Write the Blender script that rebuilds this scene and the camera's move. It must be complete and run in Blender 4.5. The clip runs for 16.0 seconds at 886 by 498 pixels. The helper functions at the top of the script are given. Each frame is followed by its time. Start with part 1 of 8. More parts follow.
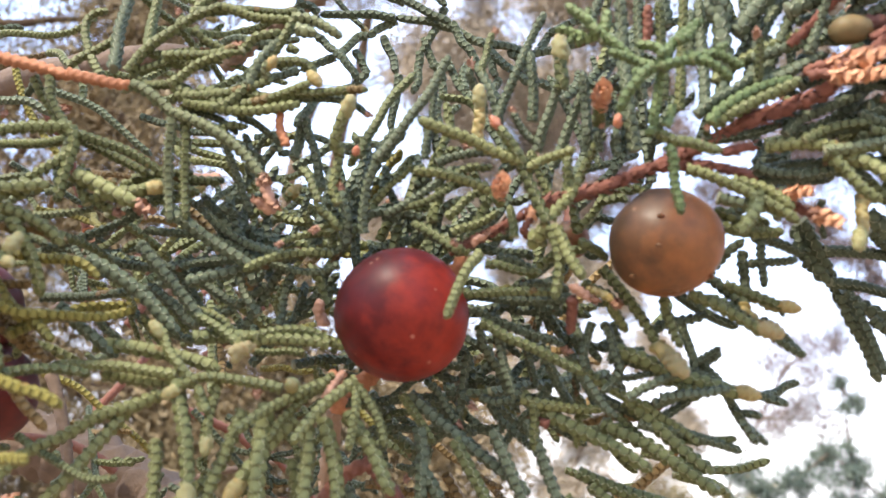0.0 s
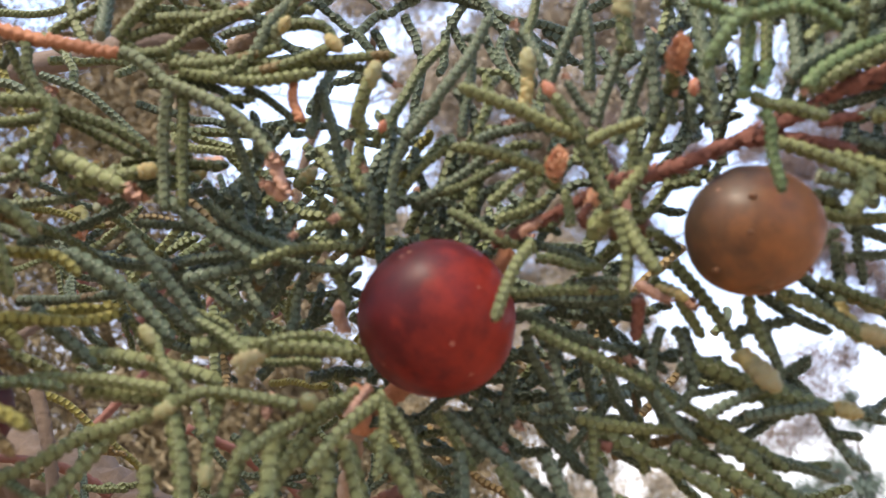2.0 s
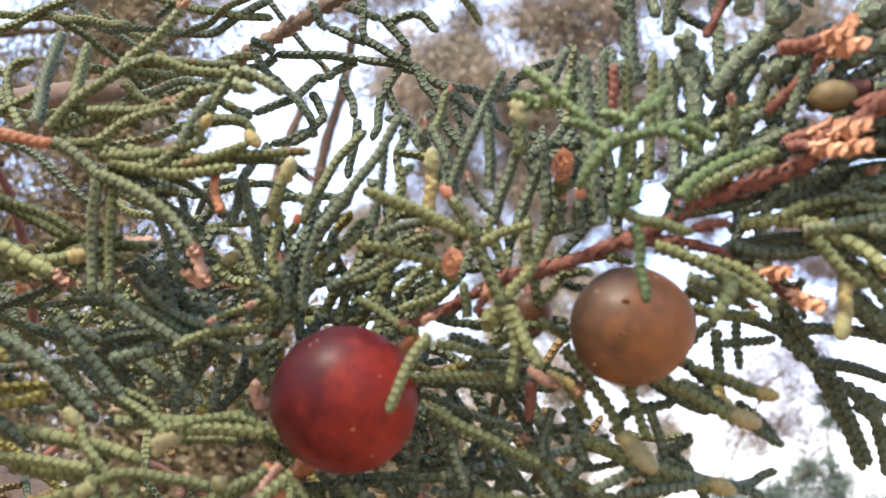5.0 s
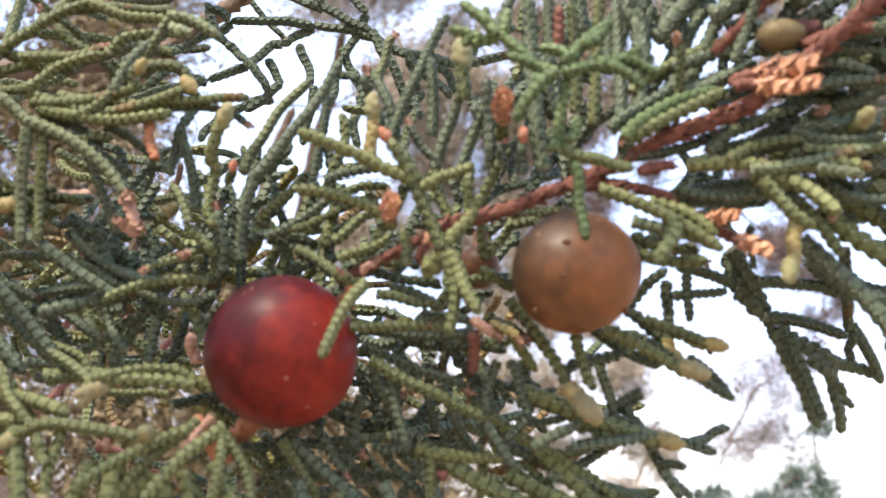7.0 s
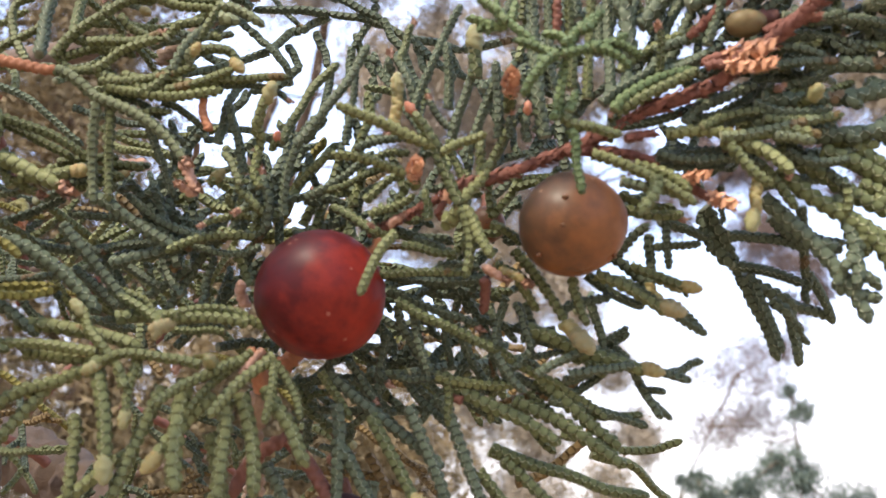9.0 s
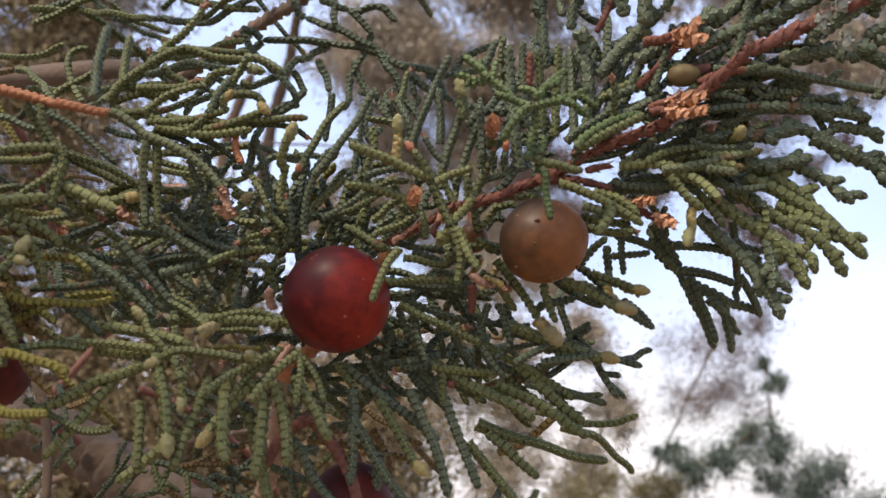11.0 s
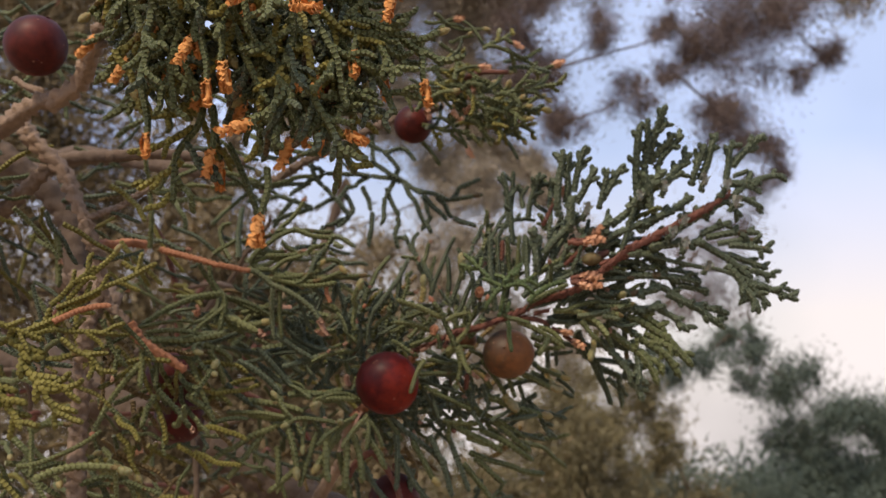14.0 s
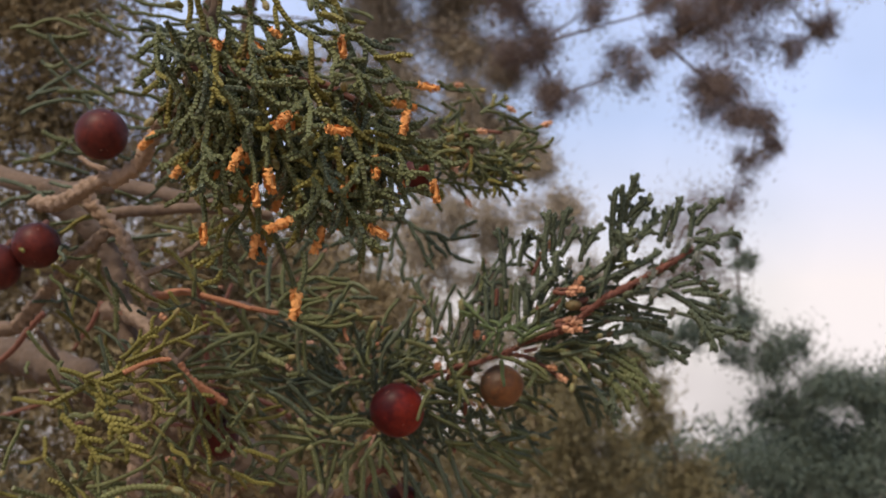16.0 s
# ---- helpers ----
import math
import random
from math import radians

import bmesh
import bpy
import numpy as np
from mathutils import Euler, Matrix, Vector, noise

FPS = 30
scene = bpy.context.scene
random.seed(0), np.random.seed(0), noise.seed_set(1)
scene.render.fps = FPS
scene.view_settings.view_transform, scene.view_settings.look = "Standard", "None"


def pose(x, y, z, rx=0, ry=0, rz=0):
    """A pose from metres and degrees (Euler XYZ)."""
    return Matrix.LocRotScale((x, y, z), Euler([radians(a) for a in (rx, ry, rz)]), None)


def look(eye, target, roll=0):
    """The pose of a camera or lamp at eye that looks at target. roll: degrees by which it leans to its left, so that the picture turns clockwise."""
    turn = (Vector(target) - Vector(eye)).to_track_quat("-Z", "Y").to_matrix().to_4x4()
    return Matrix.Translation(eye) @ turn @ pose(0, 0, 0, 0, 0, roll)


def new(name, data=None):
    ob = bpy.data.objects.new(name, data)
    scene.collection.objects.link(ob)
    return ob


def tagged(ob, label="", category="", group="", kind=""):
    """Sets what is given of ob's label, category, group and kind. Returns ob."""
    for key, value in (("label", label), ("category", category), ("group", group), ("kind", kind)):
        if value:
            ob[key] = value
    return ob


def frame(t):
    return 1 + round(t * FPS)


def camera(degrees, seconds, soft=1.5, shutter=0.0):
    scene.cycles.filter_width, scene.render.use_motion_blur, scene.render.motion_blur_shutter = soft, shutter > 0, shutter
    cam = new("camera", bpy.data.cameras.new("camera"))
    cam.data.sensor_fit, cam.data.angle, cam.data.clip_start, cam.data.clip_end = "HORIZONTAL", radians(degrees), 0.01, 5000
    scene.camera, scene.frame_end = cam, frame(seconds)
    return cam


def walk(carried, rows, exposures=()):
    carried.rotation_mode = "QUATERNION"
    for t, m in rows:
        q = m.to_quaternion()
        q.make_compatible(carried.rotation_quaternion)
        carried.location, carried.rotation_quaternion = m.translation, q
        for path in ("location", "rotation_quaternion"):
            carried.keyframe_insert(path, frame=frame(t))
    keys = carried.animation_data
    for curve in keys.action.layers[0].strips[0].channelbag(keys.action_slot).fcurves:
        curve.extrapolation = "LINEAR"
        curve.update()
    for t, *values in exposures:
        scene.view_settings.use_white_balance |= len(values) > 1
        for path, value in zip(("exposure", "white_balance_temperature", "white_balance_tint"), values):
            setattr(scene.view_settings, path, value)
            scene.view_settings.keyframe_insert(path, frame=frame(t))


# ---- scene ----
# ---- the camera and its way: seconds, place in metres, turn in degrees ----
cam = camera(50, 16.0)
LENS_MM = cam.data.lens
walk(cam, [
    (0, pose(0.00962, -0.07510, 1.48271, 106.867, -1.268, 4.494)),
    (0.5, pose(0.01067, -0.07512, 1.48142, 107.371, -1.453, 4.991)),
    (1, pose(0.01110, -0.07173, 1.48250, 107.340, -1.292, 5.190)),
    (1.5, pose(0.00920, -0.06530, 1.48288, 107.940, -1.131, 4.788)),
    (2, pose(0.00619, -0.06366, 1.48449, 107.784, -1.241, 4.907)),
    (2.5, pose(0.00573, -0.06715, 1.48721, 107.599, -1.101, 4.559)),
    (3, pose(0.01051, -0.06743, 1.48668, 107.888, -1.256, 5.001)),
    (3.5, pose(0.01280, -0.06708, 1.48679, 107.918, -1.257, 4.915)),
    (4, pose(0.01056, -0.06933, 1.48882, 107.445, -1.157, 4.568)),
    (4.2, pose(0.01121, -0.07028, 1.48944, 107.331, -1.220, 4.307)),
    (6.3, pose(0.01243, -0.06851, 1.48814, 108.313, -1.181, 2.896)),
    (6.5, pose(0.01409, -0.06789, 1.48730, 108.173, -1.160, 2.865)),
    (7, pose(0.01513, -0.06661, 1.48590, 108.151, -1.125, 2.810)),
    (7.5, pose(0.01199, -0.06384, 1.48340, 108.041, -1.117, 2.464)),
    (8, pose(0.01588, -0.06294, 1.48352, 107.789, -0.754, 2.281)),
    (8.5, pose(0.01317, -0.06179, 1.48196, 108.245, -0.730, 2.148)),
    (8.7, pose(0.01305, -0.06803, 1.48101, 107.952, -0.756, 1.988)),
    (10.8, pose(0.01286, -0.09244, 1.47668, 106.499, 0.366, 1.218)),
    (11, pose(0.01198, -0.09407, 1.47809, 106.080, 0.220, 0.775)),
    (11.5, pose(0.01834, -0.09903, 1.47996, 105.460, -0.140, 1.716)),
    (12, pose(0.01661, -0.11020, 1.48370, 104.390, -0.072, 1.459)),
    (12.5, pose(0.01167, -0.13843, 1.48564, 102.478, 0.033, -0.058)),
    (13, pose(0.00631, -0.15460, 1.49008, 101.138, 0.215, -0.718)),
    (13.5, pose(0.00536, -0.16618, 1.49507, 99.881, 0.161, -0.547)),
    (14, pose(0.00964, -0.16639, 1.49427, 100.000, -0.000, -0.000)),
    (14.5, pose(0.01106, -0.16649, 1.49353, 100.157, -0.015, -0.074)),
    (15, pose(0.01351, -0.17209, 1.49334, 100.034, 0.029, 0.058)),
    (15.5, pose(0.00488, -0.17974, 1.49562, 99.513, 0.257, -1.235)),
    (16, pose(0.00764, -0.19411, 1.50478, 98.193, -0.027, -0.464)),
], exposures=[(0, 1.78, 6500, 10), (0.6, 1.78, 6500, 10), (1.1, 1.5, 6500, 10), (1.5, 1.35, 6500, 10), (2.0, 1.4, 6500, 10), (2.5, 1.87, 6500, 10), (4.2, 1.68, 6500, 10), (6.3, 1.62, 6500, 10), (8.7, 1.48, 6550, 11), (10.8, 0.6, 6750, 12), (11.5, 0.6, 6850, 13), (12.5, 0.38, 7200, 14), (14, 0.14, 7150, 13), (16, 0.12, 7050, 13)])
cam.data.dof.use_dof = True
cam.data.dof.focus_distance = 0.111
cam.data.dof.aperture_fstop = LENS_MM / 0.60
# ---- daylight ----
world = bpy.data.worlds.new("sky")
scene.world = world
world.use_nodes = True
wn = world.node_tree
sky = wn.nodes.new("ShaderNodeTexSky")
sky.sky_type = "NISHITA"
sky.sun_disc = False
sky.sun_elevation = radians(48)
sky.sun_rotation = radians(215)
sky.air_density, sky.dust_density, sky.ozone_density = 1.0, 3.0, 1.0
veil = wn.nodes.new("ShaderNodeTexNoise")
veil.inputs["Scale"].default_value = 2.6
veil.inputs["Detail"].default_value = 4.0
place = wn.nodes.new("ShaderNodeTexCoord")
wn.links.new(place.outputs["Generated"], veil.inputs["Vector"])
cloud = wn.nodes.new("ShaderNodeMapRange")
cloud.inputs["From Min"].default_value, cloud.inputs["From Max"].default_value = 0.30, 0.60
cloud.inputs["To Min"].default_value, cloud.inputs["To Max"].default_value = 0.5, 1.0
wn.links.new(veil.outputs["Fac"], cloud.inputs["Value"])
# pale cream cloud near the horizon, bluer aloft
height = wn.nodes.new("ShaderNodeSeparateXYZ")
wn.links.new(place.outputs["Generated"], height.inputs[0])
rise = wn.nodes.new("ShaderNodeMapRange")
rise.inputs["From Min"].default_value, rise.inputs["From Max"].default_value = 0.10, 0.27
wn.links.new(height.outputs[2], rise.inputs["Value"])
tone = wn.nodes.new("ShaderNodeMix")
tone.data_type = "RGBA"
tone.inputs[6].default_value = (6.4, 6.25, 6.6, 1)
tone.inputs[7].default_value = (4.1, 5.2, 7.9, 1)
wn.links.new(rise.outputs["Result"], tone.inputs[0])
overcast = wn.nodes.new("ShaderNodeMix")
overcast.data_type = "RGBA"
wn.links.new(tone.outputs[2], overcast.inputs[7])
wn.links.new(cloud.outputs["Result"], overcast.inputs[0])
wn.links.new(sky.outputs["Color"], overcast.inputs[6])
wn.links.new(overcast.outputs[2], wn.nodes["Background"].inputs["Color"])
wn.nodes["Background"].inputs["Strength"].default_value = 0.135

sun_data = bpy.data.lights.new("sun", "SUN")
sun_data.energy = 2.9
sun_data.angle = radians(10)
sun_data.color = (1.0, 0.89, 0.72)
sun = new("sun", sun_data)
sun.matrix_world = look((-0.6, -0.9, 3.0), (0, 0, 1.5))

# ---- materials ----
def material(name):
    m = bpy.data.materials.new(name)
    m.use_nodes = True
    return m, m.node_tree, m.node_tree.nodes["Principled BSDF"]


class Graph:
    """Small helper to wire math and mix nodes."""

    def __init__(self, tree):
        self.t = tree

    def node(self, kind, **values):
        n = self.t.nodes.new(kind)
        for k, v in values.items():
            n.inputs[k].default_value = v
        return n

    def put(self, socket, value):
        if isinstance(value, bpy.types.NodeSocket):
            self.t.links.new(value, socket)
        else:
            socket.default_value = value

    def math(self, op, a, b=0.0, c=0.0, clamp=False):
        n = self.t.nodes.new("ShaderNodeMath")
        n.operation, n.use_clamp = op, clamp
        for i, v in enumerate((a, b, c)):
            self.put(n.inputs[i], v)
        return n.outputs[0]

    def mix(self, fac, a, b, blend="MIX"):
        n = self.t.nodes.new("ShaderNodeMix")
        n.data_type, n.blend_type = "RGBA", blend
        self.put(n.inputs[0], fac)
        self.put(n.inputs[6], a)
        self.put(n.inputs[7], b)
        return n.outputs[2]

    def noise(self, scale, detail=3.0, rough=0.55, vector=None):
        n = self.node("ShaderNodeTexNoise", Scale=scale, Detail=detail, Roughness=rough)
        if vector is None:
            vector = self.coords("Object")
        self.t.links.new(vector, n.inputs["Vector"])
        return n.outputs["Fac"]

    def coords(self, which):
        return self.t.nodes.new("ShaderNodeTexCoord").outputs[which]

    def ramp(self, fac, stops):
        n = self.t.nodes.new("ShaderNodeValToRGB")
        e = n.color_ramp.elements
        while len(e) < len(stops):
            e.new(0.5)
        for i, (p, c) in enumerate(stops):
            e[i].position, e[i].color = p, (*c, 1)
        self.t.links.new(fac, n.inputs["Fac"])
        return n.outputs["Color"]

    def bump(self, height, strength, distance):
        n = self.node("ShaderNodeBump", Strength=strength, Distance=distance)
        self.t.links.new(height, n.inputs["Height"])
        return n.outputs["Normal"]

    def rand(self):
        return self.t.nodes.new("ShaderNodeObjectInfo").outputs["Random"]


def rgb(*c):
    return (*c, 1)


def foliage(name, deep, fresh, edge, edge_amount=0.6):
    """Scale leaves in four rows: paler margins, a bloom on the backs, brown specks."""
    m, t, b = material(name)
    g = Graph(t)
    uv = t.nodes.new("ShaderNodeSeparateXYZ")
    t.links.new(g.coords("UV"), uv.inputs[0])
    u, v = uv.outputs[0], uv.outputs[1]
    fold = g.math("MULTIPLY", g.math("ABSOLUTE", g.math("SUBTRACT", g.math("FRACT", g.math("MULTIPLY_ADD", u, 2.0, 0.5)), 0.5)), 2.0)

    def leaves(d, ph):
        """Backs of two plump leaves of one rank that follow each other, steeper at their tips."""
        across = g.math("DIVIDE", d, 0.80)
        across = g.math("MULTIPLY", across, across)
        p = g.math("SUBTRACT", g.math("FRACT", ph), 0.72)
        pair = []
        for shift in (1.0, 0.0):
            q = g.math("ADD", p, shift)
            q = g.math("MAXIMUM", g.math("DIVIDE", q, 0.30), g.math("DIVIDE", q, -0.80))
            pair.append(g.math("SQRT", g.math("SUBTRACT", g.math("SUBTRACT", 1.0, across), g.math("MULTIPLY", q, q), clamp=True)))
        return pair

    a1, a2 = leaves(fold, v)
    b1, b2 = leaves(g.math("SUBTRACT", 1.0, fold), g.math("ADD", v, 0.5))
    high_a, low_a = g.math("MAXIMUM", a1, a2), g.math("MINIMUM", a1, a2)
    high_b, low_b = g.math("MAXIMUM", b1, b2), g.math("MINIMUM", b1, b2)
    top = g.math("MAXIMUM", high_a, high_b)
    under = g.math("MAXIMUM", g.math("MINIMUM", high_a, high_b), g.math("MAXIMUM", low_a, low_b))
    swell = g.math("MULTIPLY", g.math("SUBTRACT", top, 0.4), 1.7, clamp=True)
    # pale margin where one leaf laps over the next
    gap = g.math("SUBTRACT", top, under)
    rim = g.math("SUBTRACT", 1.0, g.math("MULTIPLY", gap, 6.0), clamp=True)
    rim = g.math("MULTIPLY", rim, g.math("MULTIPLY_ADD", g.noise(700.0, 2.0), 0.8, edge_amount - 0.32), clamp=True)
    # shade in the creases between leaves, painted as dark brown below
    seam_shade = g.math("SUBTRACT", 1.0, g.math("MULTIPLY", swell, 4.0), clamp=True)
    fine = g.noise(2600.0, 4.0)
    broad = g.noise(90.0, 2.0)
    mixed = g.mix(g.math("MULTIPLY_ADD", g.rand(), 0.6, g.math("MULTIPLY_ADD", broad, 1.2, -0.5), clamp=True), rgb(*deep), rgb(*fresh))
    mixed = g.mix(g.math("MULTIPLY_ADD", fine, 0.5, -0.1, clamp=True), mixed, rgb(fresh[0] * 1.35, fresh[1] * 1.3, fresh[2] * 1.25))
    col = g.mix(rim, mixed, rgb(*edge))
    col = g.mix(g.math("MULTIPLY", seam_shade, 0.5), col, rgb(0.045, 0.032, 0.014))
    brown = g.math("MULTIPLY", g.math("GREATER_THAN", g.noise(260.0, 2.0), 0.68), 0.55)
    col = g.mix(brown, col, rgb(0.16, 0.075, 0.03))
    t.links.new(col, b.inputs["Base Color"])
    b.inputs["Roughness"].default_value = 0.6
    b.inputs["Specular IOR Level"].default_value = 0.22
    h = g.math("MULTIPLY_ADD", fine, 0.12, g.math("MULTIPLY", swell, 1.4))
    t.links.new(g.bump(h, 1.0, 0.00028), b.inputs["Normal"])
    return m


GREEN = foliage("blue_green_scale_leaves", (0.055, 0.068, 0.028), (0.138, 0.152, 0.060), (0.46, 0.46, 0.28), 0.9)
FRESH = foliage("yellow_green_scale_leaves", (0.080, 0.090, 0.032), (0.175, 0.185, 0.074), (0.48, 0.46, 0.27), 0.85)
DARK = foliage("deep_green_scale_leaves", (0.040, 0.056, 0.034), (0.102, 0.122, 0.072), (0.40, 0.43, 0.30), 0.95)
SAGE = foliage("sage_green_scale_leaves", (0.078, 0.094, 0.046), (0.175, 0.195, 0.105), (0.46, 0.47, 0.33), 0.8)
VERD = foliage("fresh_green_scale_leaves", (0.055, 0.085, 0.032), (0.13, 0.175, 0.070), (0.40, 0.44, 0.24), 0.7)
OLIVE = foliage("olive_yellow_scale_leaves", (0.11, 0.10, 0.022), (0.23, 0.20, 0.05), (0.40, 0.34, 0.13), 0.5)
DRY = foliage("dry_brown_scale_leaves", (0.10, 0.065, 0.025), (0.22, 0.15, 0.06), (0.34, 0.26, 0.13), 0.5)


def plain(name, a, b_, scale, rough=0.6, bump=0.0003, sss=0.0, spec=0.4):
    m, t, b = material(name)
    g = Graph(t)
    n = g.noise(scale, 5.0, 0.6)
    n2 = g.noise(scale * 0.17, 2.0)
    f = g.math("ADD", g.math("MULTIPLY", n, 0.7), g.math("MULTIPLY", n2, 0.5))
    f = g.math("MULTIPLY_ADD", g.rand(), 0.3, g.math("SUBTRACT", f, 0.25), clamp=True)
    t.links.new(g.mix(f, rgb(*a), rgb(*b_)), b.inputs["Base Color"])
    b.inputs["Roughness"].default_value = rough
    b.inputs["Specular IOR Level"].default_value = spec
    if sss:
        b.inputs["Subsurface Weight"].default_value = sss
        b.inputs["Subsurface Radius"].default_value = (0.002, 0.0008, 0.0004)
        b.inputs["Subsurface Scale"].default_value = 0.6
    t.links.new(g.bump(n, 0.5, bump), b.inputs["Normal"])
    return m


BARK = plain("grey_brown_bark", (0.05, 0.034, 0.024), (0.18, 0.12, 0.08), 520, 0.9, 0.0012)
PEEL = plain("tan_peeling_bark", (0.04, 0.027, 0.02), (0.42, 0.29, 0.20), 620, 0.9, 0.0016)
FLAKY = plain("red_brown_bark_scales", (0.05, 0.017, 0.013), (0.31, 0.12, 0.08), 1300, 0.8, 0.0003)
TWIG = plain("orange_tan_twig_bark", (0.16, 0.058, 0.026), (0.48, 0.21, 0.105), 900, 0.78, 0.0005)
RUST = plain("rust_brown_scale_bark", (0.055, 0.02, 0.014), (0.20, 0.075, 0.045), 900, 0.78, 0.0005)
ORANGE = plain("orange_dry_cone_scales", (0.46, 0.20, 0.10), (0.76, 0.43, 0.26), 1500, 0.75, 0.0002, 0.0)
BUD = plain("pinkish_brown_bud_scales", (0.22, 0.10, 0.055), (0.50, 0.30, 0.21), 1400, 0.65, 0.0002, 0.0)
YBUD = plain("olive_yellow_bud", (0.15, 0.125, 0.04), (0.34, 0.27, 0.11), 700, 0.55, 0.0001, 0.2)
GREY = plain("frosted_grey_green_bud", (0.16, 0.17, 0.14), (0.34, 0.345, 0.29), 700, 0.7, 0.0001, 0.1)


def berry_skin(name, dark, mid, glow, rough, side_light):
    m, t, b = material(name)
    g = Graph(t)
    n1 = g.noise(85.0, 3.0)
    n2 = g.noise(900.0, 3.0)
    # brighter towards +x and downwards: light on that side put into the colour
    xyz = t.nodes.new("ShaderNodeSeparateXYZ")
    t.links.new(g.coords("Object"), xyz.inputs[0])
    lit_side = g.math("MULTIPLY", g.math("SUBTRACT", xyz.outputs[0], g.math("MULTIPLY", xyz.outputs[2], 0.4)), side_light)
    col = g.ramp(g.math("ADD", lit_side, g.math("MULTIPLY_ADD", n2, 0.25, g.math("MULTIPLY", n1, 0.8))), [(0.41, dark), (0.56, mid), (0.72, glow)])
    wax = g.math("MULTIPLY", g.math("SUBTRACT", g.noise(300.0, 5.0, 0.7), 0.5, clamp=True), 0.2)
    col = g.mix(wax, col, rgb(glow[0] * 0.8 + 0.08, glow[1] * 0.8 + 0.07, glow[2] * 0.8 + 0.07))
    spot = g.t.nodes.new("ShaderNodeTexVoronoi")
    spot.inputs["Scale"].default_value = 520.0
    g.t.links.new(g.coords("Object"), spot.inputs["Vector"])
    speck = g.math("LESS_THAN", spot.outputs["Distance"], 0.09)
    col = g.mix(g.math("MULTIPLY", speck, 0.2), col, rgb(0.6, 0.36, 0.25))
    t.links.new(col, b.inputs["Base Color"])
    t.links.new(g.math("MULTIPLY_ADD", g.noise(400.0), 0.25, rough), b.inputs["Roughness"])
    b.inputs["Subsurface Weight"].default_value = 0.15
    b.inputs["Subsurface Radius"].default_value = (0.004, 0.001, 0.0006)
    b.inputs["Subsurface Scale"].default_value = 0.6
    b.inputs["Coat Weight"].default_value = 0.03
    b.inputs["Specular IOR Level"].default_value = 0.17
    b.inputs["Coat Roughness"].default_value = 0.3
    t.links.new(g.bump(g.math("ADD", n1, g.math("MULTIPLY", n2, 0.2)), 0.35, 0.0003), b.inputs["Normal"])
    return m


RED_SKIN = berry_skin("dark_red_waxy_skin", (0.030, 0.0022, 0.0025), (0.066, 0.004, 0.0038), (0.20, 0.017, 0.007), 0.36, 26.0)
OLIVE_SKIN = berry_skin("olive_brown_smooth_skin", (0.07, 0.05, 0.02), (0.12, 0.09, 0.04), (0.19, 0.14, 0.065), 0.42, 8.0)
# for dark dry berries, and red ones whose shade is put into the colour
DULL_SHADED_SKIN = berry_skin("dark_maroon_dull_shaded_skin", (0.03, 0.006, 0.005), (0.055, 0.009, 0.007), (0.12, 0.018, 0.011), 0.42, 10.0)
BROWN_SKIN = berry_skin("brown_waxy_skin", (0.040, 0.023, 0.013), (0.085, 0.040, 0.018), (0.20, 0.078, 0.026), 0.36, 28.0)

# ---- building blocks ----
ORIGIN = Vector((0.0, 0.0, 1.5))


def mm(x, y, z):
    """A place in millimetres from the middle of the red berry."""
    return ORIGIN + Vector((x, y, z)) / 1000


def thing(name, at, label, category, group=""):
    e = new(name)
    e.empty_display_size = 0.004
    e.location = at
    return tagged(e, label, category, group)


def as_part(name, mesh, mat, parent, at, label=""):
    """Link a mesh under its thing; `at` is the world place of the mesh's own origin."""
    if not mesh.materials:
        mesh.materials.append(mat)
    ob = new(name, mesh)
    if parent is not None:
        base = parent.location if parent.parent is None else parent.location + parent.parent.location
        ob.parent = parent
        ob.location = at - base
    else:
        ob.location = at
    return tagged(ob, label)


def mesh_of(name, verts, faces, uvs=None, smooth=True):
    me = bpy.data.meshes.new(name)
    me.from_pydata(verts, [], faces)
    if uvs is not None:
        layer = me.uv_layers.new(name="UVMap")
        layer.data.foreach_set("uv", np.asarray(uvs, np.float32).ravel())
    if smooth:
        me.polygons.foreach_set("use_smooth", [True] * len(me.polygons))
    me.update()
    return me


def curve_points(p0, p1, bow, n, wig, rng, wave=0.008):
    """Points of a bowed line from the origin to p1 - p0, with a slight waver."""
    a, b = np.zeros(3), np.array(p1 - p0)
    c = b / 2 + np.array(bow) * 2
    t = np.linspace(0, 1, n)[:, None]
    pts = 2 * t * (1 - t) * c + t * t * b
    if wig:
        length = np.linalg.norm(b)
        for k in (1.0, 2.3):
            ph, d = rng.uniform(0, 6.28), rng.normal(size=3)
            pts += np.sin(t * 6.28 * k * max(1, length / wave) * 0.6 + ph) * d * wig / k * np.minimum(1, t * 4)
    return pts


def ring_frames(pts):
    tan = np.gradient(pts, axis=0)
    tan /= np.linalg.norm(tan, axis=1)[:, None] + 1e-12
    ref = np.array((0.31, -0.85, 0.42))
    if abs(tan[len(tan) // 2] @ ref) > 0.9:
        ref = np.array((0.9, 0.2, -0.3))
    side = np.cross(tan, ref)
    side /= np.linalg.norm(side, axis=1)[:, None] + 1e-12
    up = np.cross(side, tan)
    return tan, side, up


